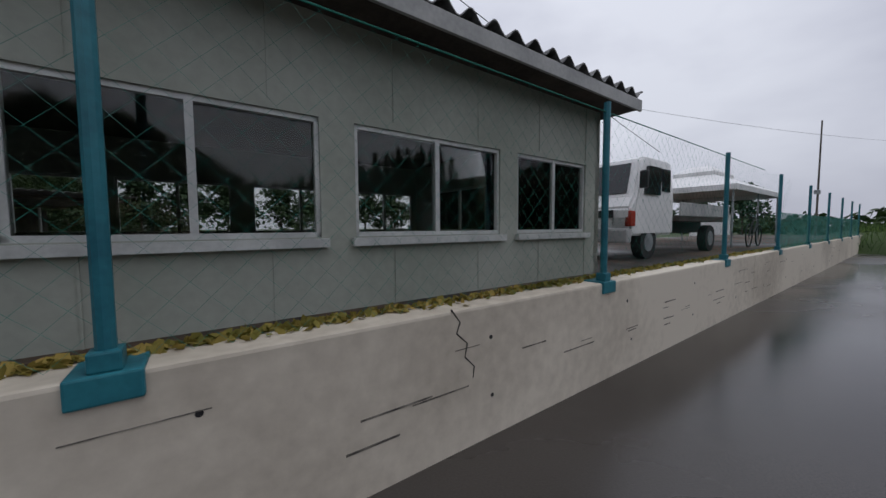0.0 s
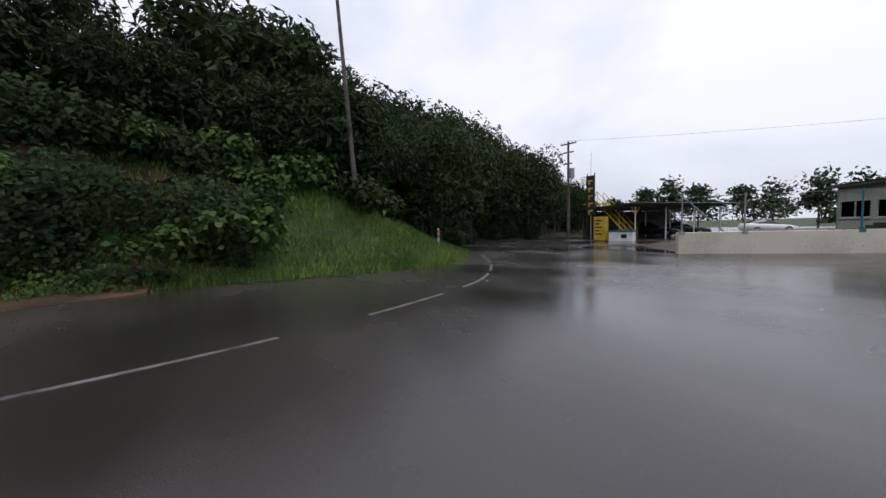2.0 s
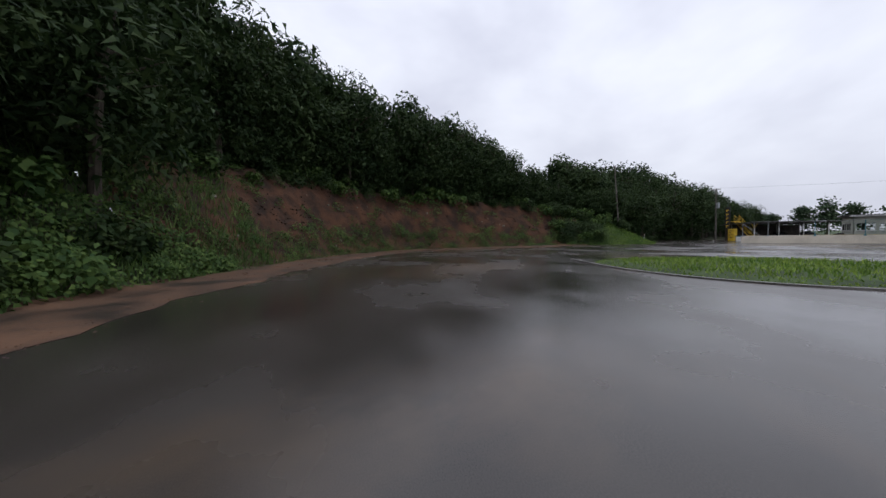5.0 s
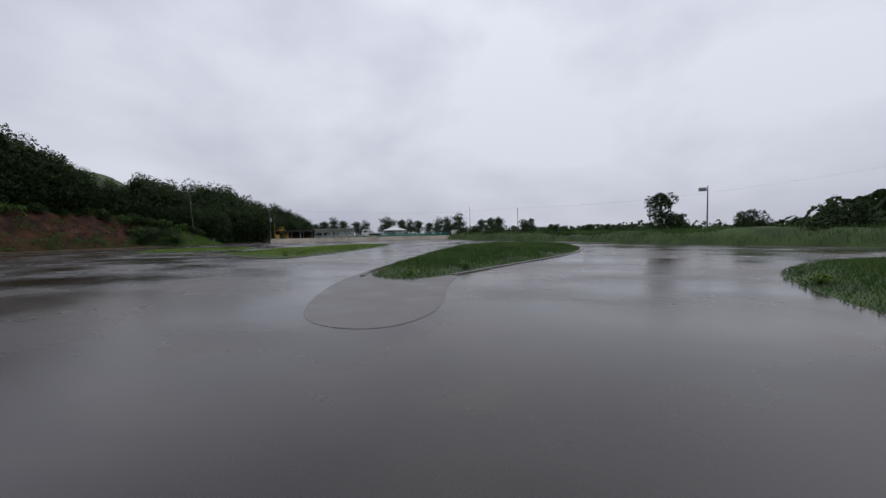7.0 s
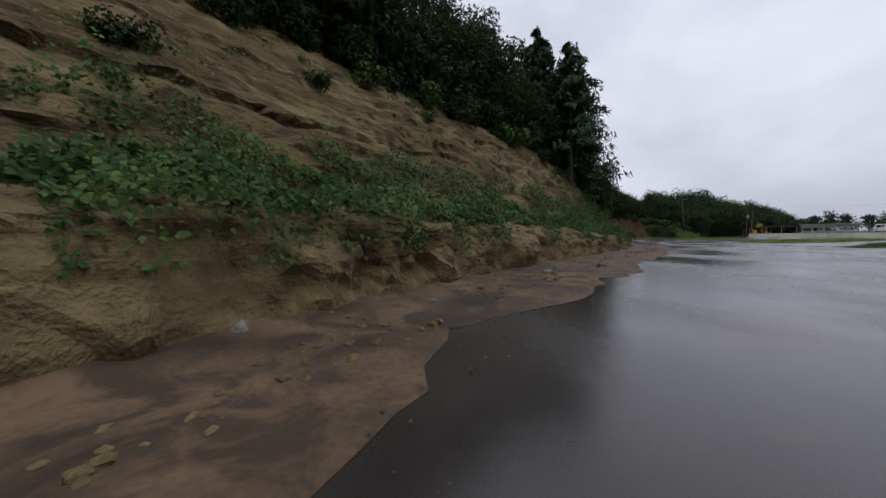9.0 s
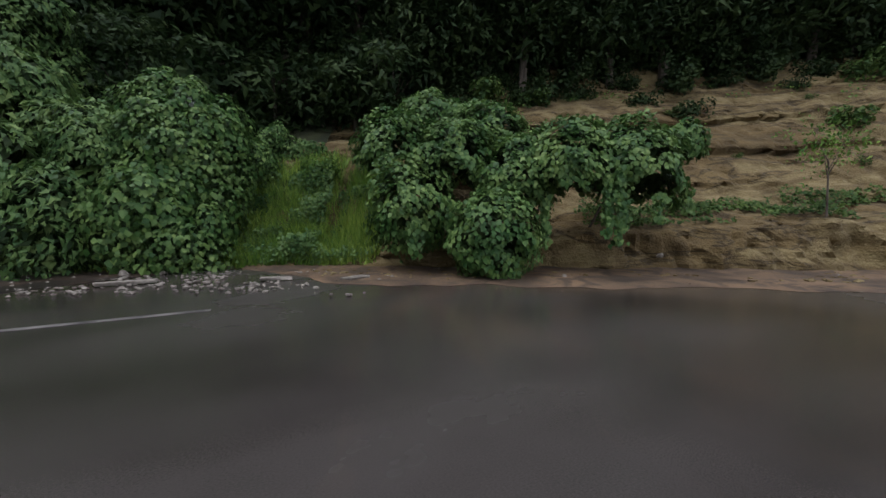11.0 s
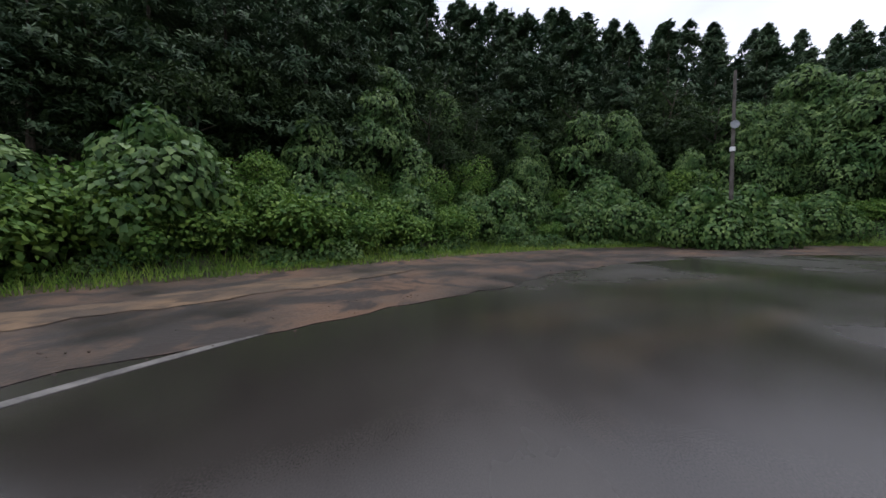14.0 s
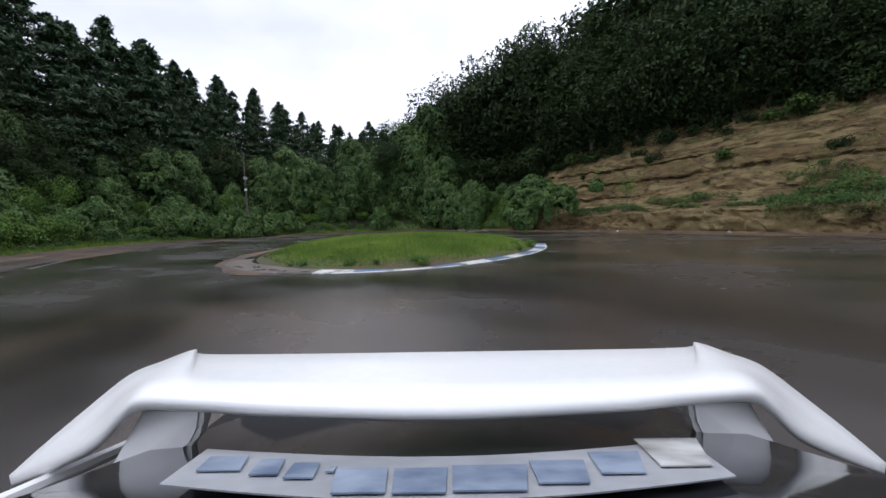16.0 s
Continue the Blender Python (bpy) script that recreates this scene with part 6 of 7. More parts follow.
def crack(pts, w=.006):
    rng = random.Random(int(abs(pts[0][0] * 10)))
    p = []
    for a, b in zip(pts, pts[1:]):
        n = max(2, int(math.hypot(b[0] - a[0], b[1] - a[1]) / .5))
        for k in range(n):
            f = k / n
            p.append((a[0] + (b[0] - a[0]) * f + rng.uniform(-.12, .12), a[1] + (b[1] - a[1]) * f + rng.uniform(-.12, .12)))
    bm = bmesh.new()
    prev = None
    for i, (x, y) in enumerate(p):
        ww = w * rng.uniform(.4, 1.5)
        a, b = bm.verts.new((x - ww, y - ww * .5, .005)), bm.verts.new((x + ww, y + ww * .5, .005))
        if prev:
            bm.faces.new((prev[0], prev[1], b, a))
        prev = (a, b)
    return tagged(part("asphalt_crack", bm, M_CRACK), "open dark crack in the asphalt", "crack", kind="structure")


for c in ([(0, -17), (4, -14), (9, -11)], [(-7, -13), (-3, -12), (2, -10.5)],
          [(92, -67.2), (88, -67.5), (86, -69)],
          [(84, -84), (90, -90), (97, -92)], [(8, 6), (14, 9), (20, 13)]):
    crack(c)


def blob(cx, cy, rx, ry, seed, mat, name, label, z=.006):
    rng = random.Random(seed)
    n = 26
    turn = rng.uniform(0, 3.14)
    pts = []
    for k in range(n):
        a = 2 * math.pi * k / n
        r = 1 + .35 * noise.noise(Vector((math.cos(a) * 1.3, math.sin(a) * 1.3, seed)))
        x, y = rx * r * math.cos(a), ry * r * math.sin(a)
        pts.append((cx + x * math.cos(turn) - y * math.sin(turn), cy + x * math.sin(turn) + y * math.cos(turn)))
    return tagged(part(name, polygon_sheet(smooth_loop(pts, 1), z), mat), label, "patch", kind="structure")


for k, (x, y, rx, ry) in enumerate(((-12, -3, 4.0, 1.1), (-16.5, 1.5, 3.2, .8))):
    blob(x, y, rx, ry, 20 + k, M_PUDDLE, "puddle", "shallow rain puddle on the road", .007)


def dirt_strip(pts, half, label, mat, seed):
    """A ragged strip of washed earth lying on the shoulder."""
    q, nr = arc_rows(pts, .35)
    bm = bmesh.new()
    prev = None
    for i, (p, n) in enumerate(zip(q, nr)):
        end = min(1, i / 6, (len(q) - 1 - i) / 6)
        w0 = half * (1 + .8 * noise.noise(Vector((i * .17, seed, 0))) + .5 * noise.noise(Vector((i * .7, seed, 2)))) * end
        w1 = half * (1 + .8 * noise.noise(Vector((i * .21, seed, 5))) + .5 * noise.noise(Vector((i * .8, seed, 7)))) * end
        row = []
        for o in (-w0, -w0 * .4, w1 * .4, w1):
            x, y = p[0] + n[0] * o, p[1] + n[1] * o
            k, off = foot_at(x, y)
            row.append(bm.verts.new((x, y, .008 + (.075 if abs(o) in (w0, w1) and end else .09) * min(1, max(0, (7.0 + off) / 1.6)) * .75)))
        if prev:
            for j in range(3):
                bm.faces.new((prev[j], prev[j + 1], row[j + 1], row[j]))
        prev = row
    bmesh.ops.recalc_face_normals(bm, faces=bm.faces)
    return tagged(part("dirt_strip", bm, mat, smooth=True), label, "dirt", kind="structure")


dirt_strip([(105.6, -61.6), (108.6, -62.8), (112.0, -65.6), (116, -70)], .8, "bare orange earth at the hairpin's edge", M_ORANGE_DIRT, 3)
dirt_strip([(103.4, -79), (102.4, -76), (100.8, -73.4), (98.9, -70.7), (96.4, -68.6), (93.6, -67.7), (91.2, -67.9)], .38, "pale sandy worn edge of the hairpin island", M_ORANGE_DIRT, 11)


# ---- berm and far trees north of the track ----
def berm(pts, height, width, seed):
    q, nr = arc_rows(pts, 1.0)
    prof = [(0, 0), (.6, .35), (1.5, .8), (2.6, 1.0), (4.5, .95), (7, .55), (width, -.1)]
    bm = bmesh.new()
    rows = []
    for p, n in zip(q, nr):
        k = 1 + .45 * noise.noise(Vector((p[0] * .12, p[1] * .12, seed)))
        rows.append([bm.verts.new((p[0] - n[0] * o, p[1] - n[1] * o, (-.06 if o == 0 else 0) + h * height * k + .12 * noise.noise(Vector((p[0] + o, p[1], 2)) * .7))) for o, h in prof])
    for r, s in zip(rows, rows[1:]):
        for i in range(len(prof) - 1):
            bm.faces.new((r[i], r[i + 1], s[i + 1], s[i]))
    bmesh.ops.recalc_face_normals(bm, faces=bm.faces)
    tagged(part("berm", bm, M_GRASSGROUND, smooth=True), "low overgrown earth berm beside the track", "berm", kind="structure")
    rng = np.random.default_rng(seed)
    cnt = 20000
    ii = rng.integers(0, len(q), cnt)
    oo = rng.uniform(0.1, 6, cnt)
    zz = np.interp(oo, [a for a, _ in prof], [b for _, b in prof]) * height * .95
    base = np.stack([q[ii, 0] - nr[ii, 0] * oo + rng.uniform(-.5, .5, cnt), q[ii, 1] - nr[ii, 1] * oo + rng.uniform(-.5, .5, cnt), zz], 1)
    h = .55 * rng.uniform(.4, 1.3, cnt)
    az = rng.uniform(0, 6.28, cnt)
    side = np.stack([np.cos(az), np.sin(az), 0 * az], 1) * .022
    tip = base + np.stack([rng.normal(0, .15, cnt), rng.normal(0, .15, cnt), h], 1)
    ob = new("grass", leaves_mesh("grass", np.stack([base - side, base + side, tip], 1), M_LONGGRASS))
    tagged(ob, "long weedy grass on the berm", "grass", kind="stuff")
    return q, nr


NB = [(23.8, 21.5), (27.2, 13.6), (33.4, 4.4), (40.4, -4.6), (47, -10.4), (55.5, -13.0), (62.5, -24.5), (73.2, -31.8), (80.4, -40.6), (88.5, -50)]
bq, bn = berm(NB[::-1], 1.25, 10, 71)
random.seed(12)
T_FIELD = [broadleaf("field_tree", 4.2, 1.9, 61, M_LEAF_DARK, "small dark tree on the berm", 1400, .26, .05, 16),
           broadleaf("field_tree", 5.4, 1.9, 62, M_LEAF_DARK, "upright dark tree on the berm", 1500, .26, .1, 18),
           shrub("field_shrub", 2.6, 1.5, 63, M_LEAF_DARK, "low dark shrub on the berm", 900, .2, "shrub")]
spots = [(47.6, -4.5, .2, .95, 0), (64.6, -16.7, .2, 1.15, 1), (65.9, -17.6, .2, .85, 0), (52, -4, .2, .7, 0), (57, -8, .2, .62, 0), (70, -24, .3, .8, 0), (75, -27, .3, .9, 0),
         (79, -29, .3, 1.0, 1), (30, 14, .2, .7, 0), (35, 8, .2, .8, 0), (41, 2, .2, .75, 0)]
for k in range(26):
    i = random.randrange(len(bq))
    o = random.uniform(3, 9)
    spots.append((bq[i, 0] - bn[i, 0] * o, bq[i, 1] - bn[i, 1] * o, .6, random.uniform(.6, 1.3), 2))
scatter(T_FIELD, spots, "scattered trees on the berm")


def pine(name, h, seed, label):
    rng = np.random.default_rng(seed)
    t = thing(name, Matrix(), label, "tree")
    part("trunk", trunk_mesh(rng, h * .95, .14, 8, 1.2), M_BARK, t)
    cl = 30
    c = np.stack([rng.normal(0, 1.0, cl), rng.normal(0, 1.0, cl), rng.uniform(.3, 1.0, cl) * h], 1)
    c[:, :2] *= (1.25 - c[:, 2:] / h) * 1.6
    k = rng.integers(0, cl, 1500)
    pos = c[k] + rng.normal(0, 1, (1500, 3)) * np.array([.6, .6, .38])
    q = leaf_quads(rng, pos, np.tile([0, 0, 1.0], (1500, 1)), .5, .6, droop=.1, jitter=.9)
    part("crown", quads_mesh("crown", q, M_LEAF_CONIFER), M_LEAF_CONIFER, t)
    return t


T_PINE = [pine("pine_tree", 7.5, 81, "ragged dark pine behind the paddock"), pine("pine_tree", 6.5, 82, "layered dark pine behind the paddock")]
spots = [(x, y, -.1, random.uniform(.8, 1.15), random.randint(0, 1)) for x, y in
         ((-24, 31), (-21.5, 33), (-18.5, 34), (-14, 35.5), (-11.5, 36.5), (-27, 28), (-4, 42), (-1, 43.5), (2, 44), (5, 45), (8.5, 46), (12, 46.5), (15, 47.5), (19, 47), (27, 46), (31, 43), (-8, 44), (34, 40))]
scatter(T_PINE, spots, "pines behind the paddock")

# far woods: a low mountain to the east and a tree belt on the horizon
rng = np.random.default_rng(91)


def mount(x, y):
    return 46 * math.exp(-((x - 265) / 85) ** 2 - ((y - 30) / 85) ** 2)


bm = bmesh.new()
G = 24
grid = [[bm.verts.new((130 + 260 * i / G, -150 + 320 * j / G, mount(130 + 260 * i / G, -150 + 320 * j / G) - .6)) for j in range(G + 1)] for i in range(G + 1)]
for i in range(G):
    for j in range(G):
        bm.faces.new((grid[i][j], grid[i + 1][j], grid[i + 1][j + 1], grid[i][j + 1]))
tagged(part("far_hill", bm, M_SOIL, smooth=True), "dark wooded mountain in the distance", "hill", kind="structure")
allq = []
n = 0
while n < 1000:
    x, y = rng.uniform(130, 330), rng.uniform(-110, 150)
    z = mount(x, y)
    if z < 2.5 or (x < 215 and y < -20):
        continue
    n += 1
    h = rng.uniform(5, 9)
    m = 34
    d = rng.normal(0, 1, (m, 3))
    d[:, 2] = np.abs(d[:, 2])
    d /= np.linalg.norm(d, axis=1, keepdims=True)
    pos = np.array([x, y, z]) + d * np.array([2.6, 2.6, h])
    allq.append(leaf_quads(rng, pos, d, 2.0, .9, jitter=.4))
for k in range(420):
    a = rng.uniform(-.3, 1.75)
    r = rng.uniform(90, 150)
    x, y = 30 + r * math.sin(a), -20 + r * math.cos(a)
    if x < 5 and y < 60:
        continue
    h = rng.uniform(2, 4.5)
    d = rng.normal(0, 1, (26, 3))
    d[:, 2] = np.abs(d[:, 2])
    d /= np.linalg.norm(d, axis=1, keepdims=True)
    allq.append(leaf_quads(rng, np.array([x, y, 0]) + d * np.array([2.4, 2.4, h]), d, 1.2, .9, jitter=.4))
tagged(new("far_woods", quads_mesh("far_woods", np.concatenate(allq), M_LEAF_DARK)), "distant dark woods on the mountain and the horizon", "woods", kind="stuff")

# moss and small weeds on top of the pit wall
rng = np.random.default_rng(33)
cnt = 9000
lx, ly = rng.uniform(.3, 41, cnt), .27 - np.abs(rng.normal(0, .05, cnt))
lz = np.where(lx > 5.5, .935, 0.0)
keep = lz > .6
lx, ly, lz = lx[keep], ly[keep], lz[keep]
pos = np.stack([lx, ly, lz + .03], 1)
mm = leaf_quads(rng, pos, np.tile([0, 0, 1.0], (len(pos), 1)), .07, .6, jitter=.7)
M_MOSS = leaf_material("yellow_moss", (.16, .15, .03), (.30, .24, .06), scale=1.5, rough=.8)
ms = new("moss", quads_mesh("moss", mm, M_MOSS))
ms.matrix_basis = pit(0, 0)
tagged(ms, "yellow-green moss along the wall's back edge", "moss", kind="stuff")

# ---- stones, litter, stake ----
def stone(r, seed):
    bm = bmesh.new()
    bmesh.ops.create_icosphere(bm, subdivisions=2, radius=r)
    for v in bm.verts:
        v.co *= 1 + .35 * noise.noise(v.co / r * 1.1 + Vector((seed, 0, 0)))
        v.co.z *= .7
    return mesh_of("stone", bm, M_STONE)


random.seed(21)
kinds = [stone(.22, 1), stone(.16, 5), stone(.3, 9)]
for k in range(34):
    s = random.uniform(S_RED0 + 4, S_RED1 - 4)
    i = int(np.searchsorted(FOOT_S, s))
    o = random.uniform(-.8, 3.6)
    x, y = FOOT_P[i, :2] + FOOT_N[i] * o
    ob = new("stone", random.choice(kinds))
    ob.matrix_basis = pose(x, y, surf_z(i, o) + .03, random.uniform(0, 90), 0, random.uniform(0, 360)) @ Matrix.Scale(random.uniform(.2, .65), 4)
    tagged(ob, "pale stone lying in the red earth", "stone", "stones on the cutting")
for k in range(46):
    s = random.uniform(S_SAND0 + 10, S_SAND1 + 12)
    i = int(np.searchsorted(FOOT_S, s))
    o = random.uniform(-2.2, .5)
    x, y = FOOT_P[i, :2] + FOOT_N[i] * o
    ob = new("stone", random.choice(kinds))
    ob.matrix_basis = pose(x, y, max(.06, slope_z(i, o) + .05), random.uniform(0, 90), 0, random.uniform(0, 360)) @ Matrix.Scale(random.uniform(.2, .7), 4)
    tagged(ob, "small sandy stone fallen at the cliff's foot", "stone", "stones below the cliff")

for k, (x, y, a, b) in enumerate(((98.6, -105.6, .5, .18), (102.2, -106.4, .6, .2), (96.4, -104.9, .35, .15))):
    bm = bmesh.new()
    box(bm, -a, a, -b, b, -.04, .04, .02)
    for v in bm.verts:
        v.co.x += .2 * noise.noise(v.co * 3 + Vector((k, 0, 0)))
        v.co.y += .16 * noise.noise(v.co * 4 + Vector((0, k, 0)))
    ob = part("slab_fragment", bm, M_STONE)
    ob.matrix_basis = pose(x, y, .07, 0, 0, 15 * k)
    tagged(ob, "broken pale concrete slab in the dirt", "rubble", "broken slabs on the shoulder")


def clods(name, count, s0, s1, o0, o1, sizes, mat, label, seed, cover):
    """Loose lumps lying on a slope, gathered in patches."""
    rng = np.random.default_rng(seed)
    bm = bmesh.new()
    bmesh.ops.create_icosphere(bm, subdivisions=1, radius=1)
    base = np.array([v.co[:] for v in bm.verts])
    tri = np.array([[v.index for v in f.verts] for f in bm.faces])
    bm.free()
    vs, fs = [], []
    n = 0
    while n < count:
        s, o = rng.uniform(s0, s1), rng.uniform(o0, o1)
        if noise.noise(Vector((s * .35, o * .6, seed))) < cover:
            continue
        i = int(np.clip(np.searchsorted(FOOT_S, s), 0, len(FOOT_S) - 1))
        t = rng.uniform(-.25, .25)
        x, y = FOOT_P[i, :2] + FOOT_N[i] * o + np.array([-FOOT_N[i, 1], FOOT_N[i, 0]]) * t
        r = rng.uniform(*sizes) * rng.uniform(.5, 1)
        b = base * (1 + rng.normal(0, .22, (len(base), 1))) * np.array([r * rng.uniform(.8, 1.5), r, r * .7])
        fs.append(tri + n * len(base))
        vs.append(b + np.array([x, y, max(.03, surf_z(i, o)) + r * .2]))
        n += 1
    me = bpy.data.meshes.new(name)
    me.from_pydata(np.concatenate(vs).tolist(), [], np.concatenate(fs).tolist())
    me.update()
    me.materials.append(mat)
    return tagged(new(name, me), label, "rubble", kind="stuff")


clods("earth_clods", 800, S_RED0 + 2, S_RED1, .4, 5.0, (.03, .15), M_CLOD, "dark earth clods on the red cutting", 101, .02)
clods("earth_clods", 700, S_RED0 + 2, S_RED1, -1.6, 1.0, (.02, .07), M_EARTH_RED, "crumbs of red earth at the cutting's foot", 102, -.2)
clods("earth_clods", 1800, S_SAND0 + 4, s_near(97, -108), -2.6, 1.0, (.02, .12), M_SAND, "crumbled sandstone at the cliff's foot", 103, -.1)
clods("road_crumbs", 900, S_RED0, s_near(24, -61.5), -3.6, -2.2, (.006, .026), M_DIRT, "mud crumbs along the asphalt's edge", 105, -.3)
clods("road_crumbs", 900, S_SAND0, s_near(100, -109.5), -4.4, -2.8, (.006, .026), M_ORANGE_DIRT, "sandy crumbs along the asphalt's edge", 106, -.3)
clods("road_crumbs", 900, s_near(103, -110.5), s_near(98, -50), -7.8, -5.6, (.006, .026), M_GRAVEL, "gravel crumbs along the asphalt's edge", 107, -.3)
clods("rubble", 500, s_near(94, -106.5), s_near(112, -110), -5.2, -1.2, (.02, .08), M_STONE, "pale gravel and rubble on the shoulder", 104, -.05)

stake = thing("marker_stake", pose(-17.2, -12.2, ground_z(-17.2, -12.2) - .1), "short pale marker stake in the grass", "stake")
part("post", abox(-.05, .05, -.03, .03, 0, 1.0, .01), M_KERBWHITE, stake)
part("plate", abox(-.06, .06, -.045, -.03, .8, .95), M_REDLAMP, stake)

lt = thing("litter", pose(105.4, -62.4, .12, 0, 0, 30), "flat white piece of litter on the mud", "litter")
bm = bmesh.new()
box(bm, -.28, .28, -.08, .08, 0, .03, .008)
part("sheet", bm, M_WHITE, lt)
lt2 = thing("litter", pose(81.8, -97.6, .1, 0, 0, 10), "small crumpled white wrapper on the sand", "litter")
bm = bmesh.new()
bmesh.ops.create_icosphere(bm, subdivisions=2, radius=.09)
for v in bm.verts:
    v.co *= 1 + .5 * noise.noise(v.co * 20)
part("wrapper", bm, M_WHITE, lt2)

# sapling on the cliff
sap = thing("sapling", pose(80.9, -99.9, 2.3), "thin leafy sapling on the cliff ledge", "tree")
bm = bmesh.new()
rod(bm, (0, 0, -.3), (.1, 0, 1.6), .035, .02, 6)
for a in range(5):
    rod(bm, (.1, 0, 1.0 + a * .15), (.1 + .45 * math.cos(a * 1.3), .45 * math.sin(a * 1.3), 1.9 + a * .2), .018, .006, 5)
part("trunk", bm, M_BARK, sap)
rng = np.random.default_rng(5)
pos = rng.normal(0, 1, (520, 3)) * np.array([.45, .45, .5]) + np.array([.1, 0, 2.2])
part("crown", quads_mesh("crown", leaf_quads(rng, pos, rng.normal(0, 1, (520, 3)), .13, .5), M_LEAF_SHRUB), M_LEAF_SHRUB, sap)


# weeds scattered over the islands
T_TUFT = [shrub("grass_tuft", .9, .55, 47, M_LEAF_WEED, "low leafy weed tuft in the grass", 260, .09, "weeds", 6),
          shrub("grass_tuft", 1.1, .45, 48, M_LEAF_SHRUB, "bright spreading weed tuft in the grass", 260, .09, "weeds", 7)]
random.seed(77)
spots = []
for loop, count, up in ((I_HAIR, 90, 1.0), (I_NEAR, 22, .15), (I_FIELD, 24, .18), (I_MID, 10, .08)):
    cx, cy = sum(p[0] for p in loop) / len(loop), sum(p[1] for p in loop) / len(loop)
    for k in range(count):
        px, py = random.choice(loop)
        f = random.uniform(.55, .96)
        spots.append((cx + (px - cx) * f, cy + (py - cy) * f, .02 + up * (1 - f), random.uniform(.35, .9), random.randint(0, 1)))
scatter(T_TUFT, spots, "weed tufts on the islands")


# ---- the car that carries the camera, where it stands at the end ----
END = PATH[-1]
RIDE = Matrix.Translation((END[1], END[2], END[3])) @ pose(0, 0, 0, 0, 0, END[4]) @ pose(0, 0, 0, 0, END[6] - .9, 0)
car = sedan("sports_saloon", pose(END[1], END[2], 0, 0, 0, END[4]) @ pose(0, .25, 0) @ Matrix.Diagonal((1, 1, 1.07, 1)),
            "dark saloon with a large white rear wing and a sticker strip", paint=M_BLACK)
TO_CAR = car.matrix_basis.inverted() @ RIDE


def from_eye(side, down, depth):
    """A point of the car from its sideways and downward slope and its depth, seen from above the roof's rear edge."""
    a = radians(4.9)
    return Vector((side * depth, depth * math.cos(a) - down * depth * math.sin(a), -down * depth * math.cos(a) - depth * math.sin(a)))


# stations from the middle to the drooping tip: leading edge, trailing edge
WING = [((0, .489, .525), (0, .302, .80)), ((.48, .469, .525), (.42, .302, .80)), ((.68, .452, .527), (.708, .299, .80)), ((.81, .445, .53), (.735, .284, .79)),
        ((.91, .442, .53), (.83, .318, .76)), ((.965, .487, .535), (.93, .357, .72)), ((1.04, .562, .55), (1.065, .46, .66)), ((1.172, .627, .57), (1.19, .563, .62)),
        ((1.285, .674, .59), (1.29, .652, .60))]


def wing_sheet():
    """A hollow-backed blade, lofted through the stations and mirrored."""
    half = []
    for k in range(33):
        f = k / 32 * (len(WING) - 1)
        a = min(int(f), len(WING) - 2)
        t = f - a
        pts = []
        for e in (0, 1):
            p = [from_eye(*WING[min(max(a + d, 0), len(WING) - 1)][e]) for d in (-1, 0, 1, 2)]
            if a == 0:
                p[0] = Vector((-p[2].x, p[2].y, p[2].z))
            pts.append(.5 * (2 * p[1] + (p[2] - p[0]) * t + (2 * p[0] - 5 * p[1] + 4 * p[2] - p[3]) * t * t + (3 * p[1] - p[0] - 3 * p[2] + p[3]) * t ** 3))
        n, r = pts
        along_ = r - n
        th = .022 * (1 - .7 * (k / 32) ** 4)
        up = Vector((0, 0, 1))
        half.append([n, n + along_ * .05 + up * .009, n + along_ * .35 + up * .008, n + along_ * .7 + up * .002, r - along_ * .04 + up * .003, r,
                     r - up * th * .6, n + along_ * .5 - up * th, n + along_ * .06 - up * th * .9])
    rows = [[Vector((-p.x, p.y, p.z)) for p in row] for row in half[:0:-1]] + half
    bm = bmesh.new()
    vs = [[bm.verts.new(p) for p in row] for row in rows]
    for r, q in zip(vs, vs[1:]):
        m = len(r)
        for i in range(m):
            bm.faces.new((r[i], r[(i + 1) % m], q[(i + 1) % m], q[i]))
    bm.faces.new(vs[0])
    bm.faces.new(vs[-1][::-1])
    bmesh.ops.recalc_face_normals(bm, faces=bm.faces)
    return bm


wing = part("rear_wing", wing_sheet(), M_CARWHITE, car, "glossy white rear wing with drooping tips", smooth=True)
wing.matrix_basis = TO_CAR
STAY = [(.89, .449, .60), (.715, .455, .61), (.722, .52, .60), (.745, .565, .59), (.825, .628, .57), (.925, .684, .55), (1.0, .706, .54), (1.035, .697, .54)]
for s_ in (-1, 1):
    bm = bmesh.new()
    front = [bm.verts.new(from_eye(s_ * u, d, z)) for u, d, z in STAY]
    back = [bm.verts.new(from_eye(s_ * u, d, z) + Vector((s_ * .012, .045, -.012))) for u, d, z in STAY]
    bm.faces.new(front)
    bm.faces.new(back[::-1])
    for i in range(len(STAY)):
        k = (i + 1) % len(STAY)
        bm.faces.new((front[i], front[k], back[k], back[i]))
    bmesh.ops.recalc_face_normals(bm, faces=bm.faces)
    bmesh.ops.bevel(bm, geom=list(bm.edges), offset=.008, segments=2, affect="EDGES")
    part("wing_stay", bm, M_CARWHITE, wing, smooth=False)
bm = bmesh.new()
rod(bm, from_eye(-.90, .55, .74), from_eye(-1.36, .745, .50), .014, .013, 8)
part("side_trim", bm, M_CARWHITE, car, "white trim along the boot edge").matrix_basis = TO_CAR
M_STICKER = material("silver_sticker", (.30, .31, .33), (.46, .47, .49), rough=.3, scale=3, fine=30, bump=.02)
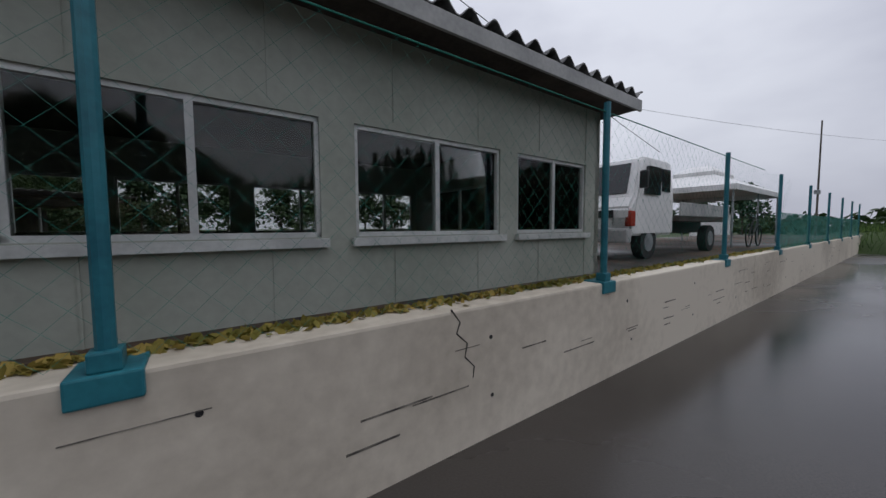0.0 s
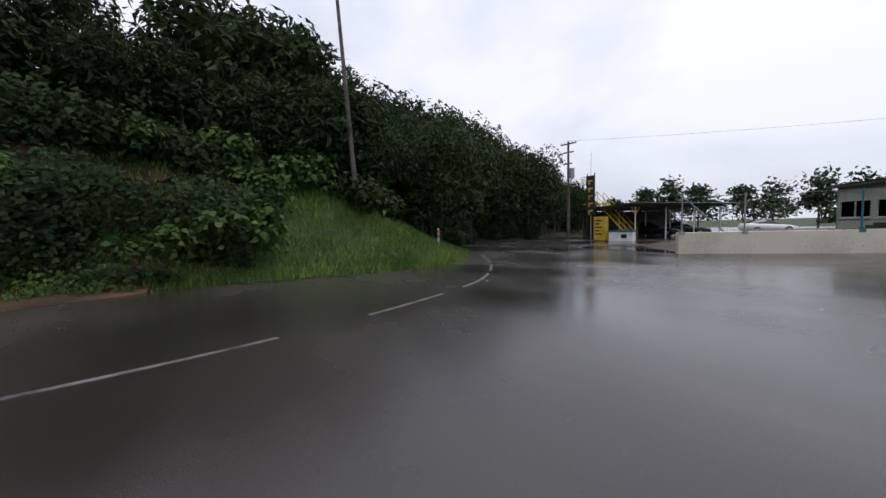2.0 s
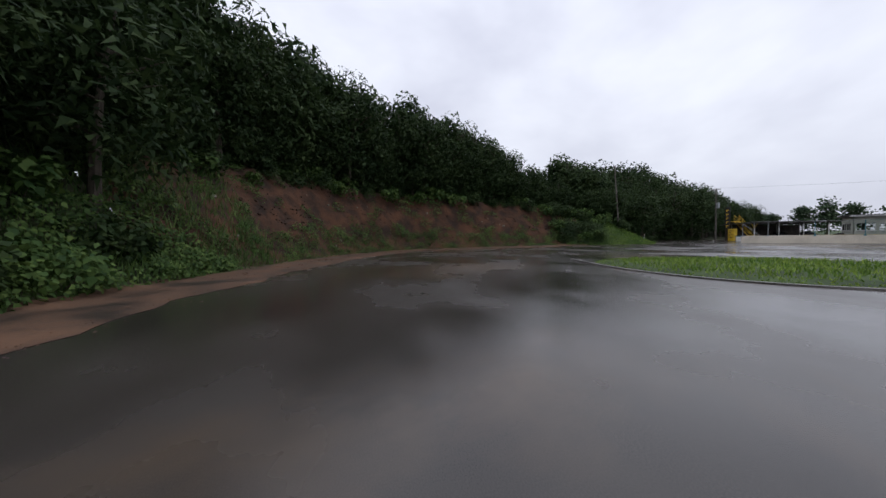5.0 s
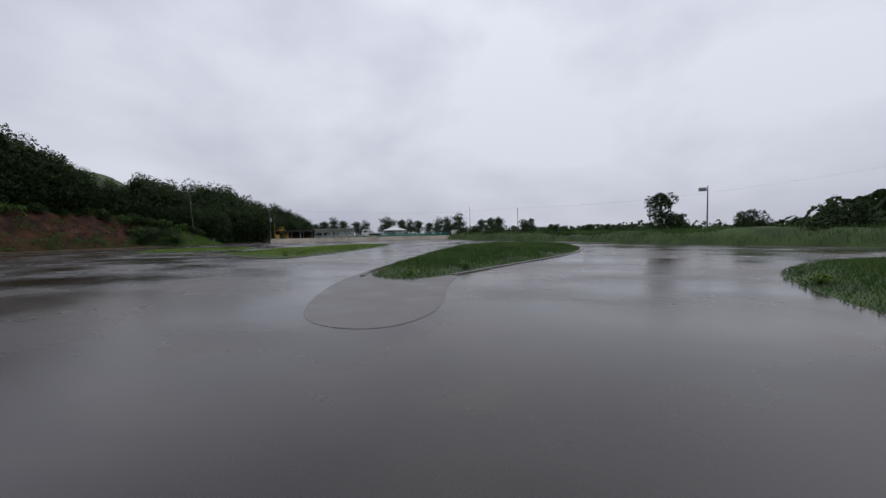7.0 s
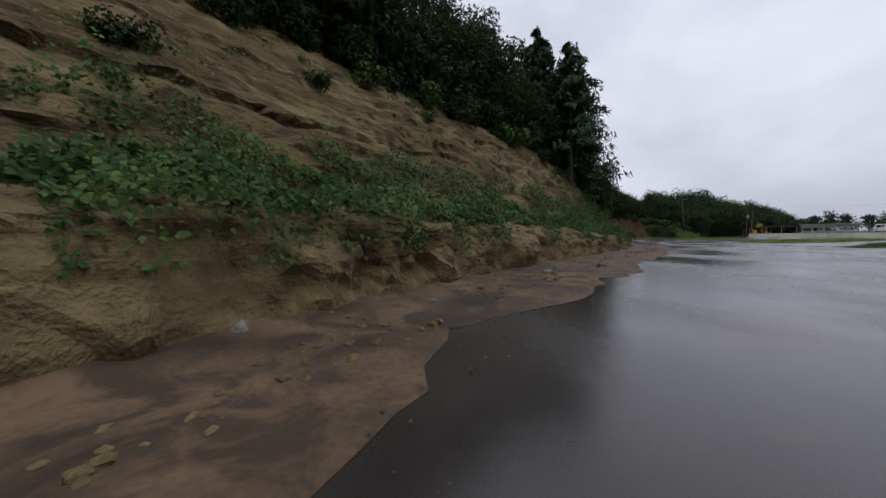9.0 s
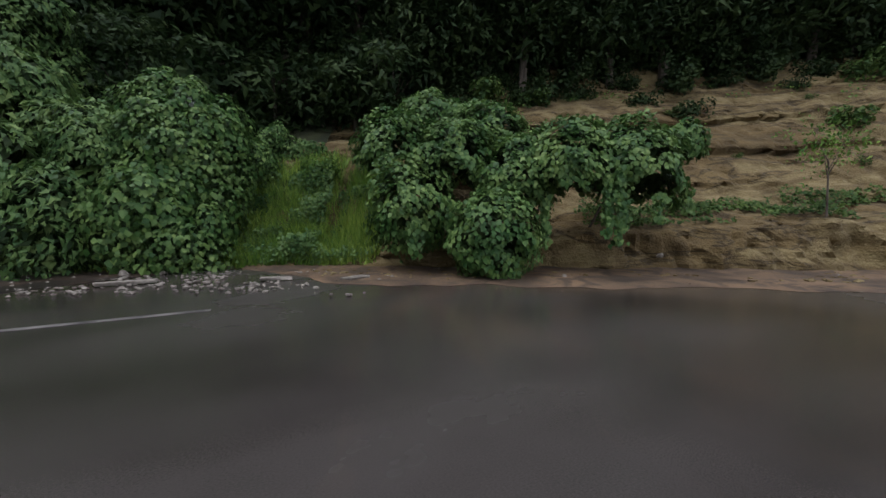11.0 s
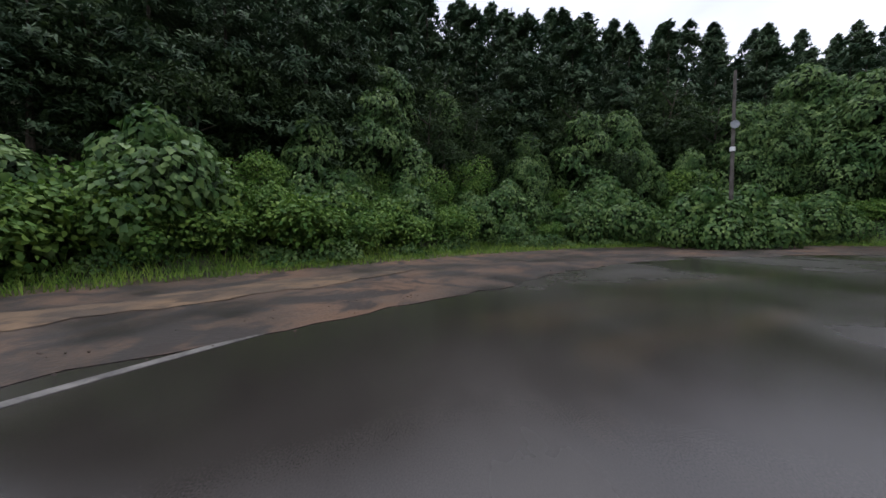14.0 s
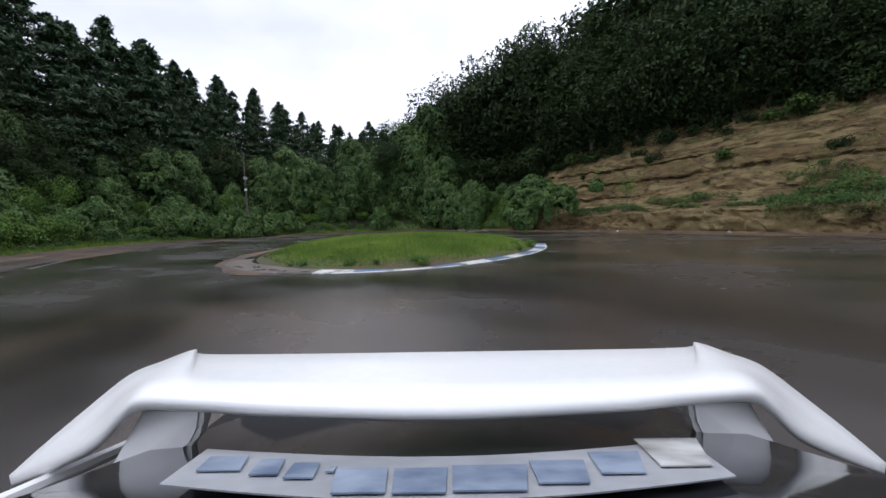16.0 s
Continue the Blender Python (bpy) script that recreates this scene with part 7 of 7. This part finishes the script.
M_STEEL_BLUE = material("blue_grey_print", (.08, .12, .20), (.30, .36, .45), rough=.35, scale=9, fine=30, bump=.0)


def on_glass(side, down, lift):
    """A point of the sloping rear window, a little above it."""
    slope = .46
    depth = (.125 - lift) / (down * math.cos(radians(4.9)) + math.sin(radians(4.9)) - slope * (math.cos(radians(4.9)) - down * math.sin(radians(4.9))))
    return from_eye(side, down, depth)


def strip(corners, lift, th=.002, rows=1):
    """A thin four-cornered patch on the rear window; corners as sideways and downward slopes."""
    bm = bmesh.new()
    (ax, ay), (bx, by), (cx, cy), (dx, dy) = corners
    n = 12 if rows > 1 else 1
    top = [on_glass(ax + (bx - ax) * k / n, ay + (by - ay) * k / n + (.035 if rows > 1 else 0) * math.sin(math.pi * k / n), lift) for k in range(n + 1)]
    low = [on_glass(dx + (cx - dx) * k / n, dy + (cy - dy) * k / n + (.06 if rows > 1 else 0) * math.sin(math.pi * k / n), lift) for k in range(n + 1)]
    t_, l_ = [bm.verts.new(p) for p in top], [bm.verts.new(p) for p in low]
    for k in range(n):
        bm.faces.new((t_[k], t_[k + 1], l_[k + 1], l_[k]))
    r = bmesh.ops.extrude_face_region(bm, geom=bm.faces[:])
    for g in r["geom"]:
        if isinstance(g, bmesh.types.BMVert):
            g.co.z -= th
    bmesh.ops.recalc_face_normals(bm, faces=bm.faces)
    return bm


band = part("sticker_band", strip([(-.705, .578), (.705, .572), (.85, .68), (-.85, .68)], .006, rows=2), M_STICKER, car, "silver sticker band across the rear window")
band.matrix_basis = TO_CAR


def mark(x0, x1, y0, y1, mat=None, lean=.03):
    part("mark", strip([(x0 + lean, y0), (x1 + lean * .6, y0), (x1, y1), (x0, y1)], .010), mat or M_STEEL_BLUE, band)


# plain bars in place of the lettering
for x0, x1, y0, y1, lean in ((-.74, -.61, .60, .64, .045), (-.585, -.50, .61, .654, .04), (-.485, -.395, .622, .665, .035), (-.36, -.335, .634, .648, .02), (-.345, -.185, .64, .712, .02),
                             (-.165, -.005, .642, .714, .01), (.015, .235, .636, .71, .0), (.27, .42, .625, .69, -.03), (.455, .585, .602, .664, -.04)):
    mark(x0, x1, y0, y1, lean=lean)
mark(.63, .78, .565, .645, M_KERBWHITE, -.08)
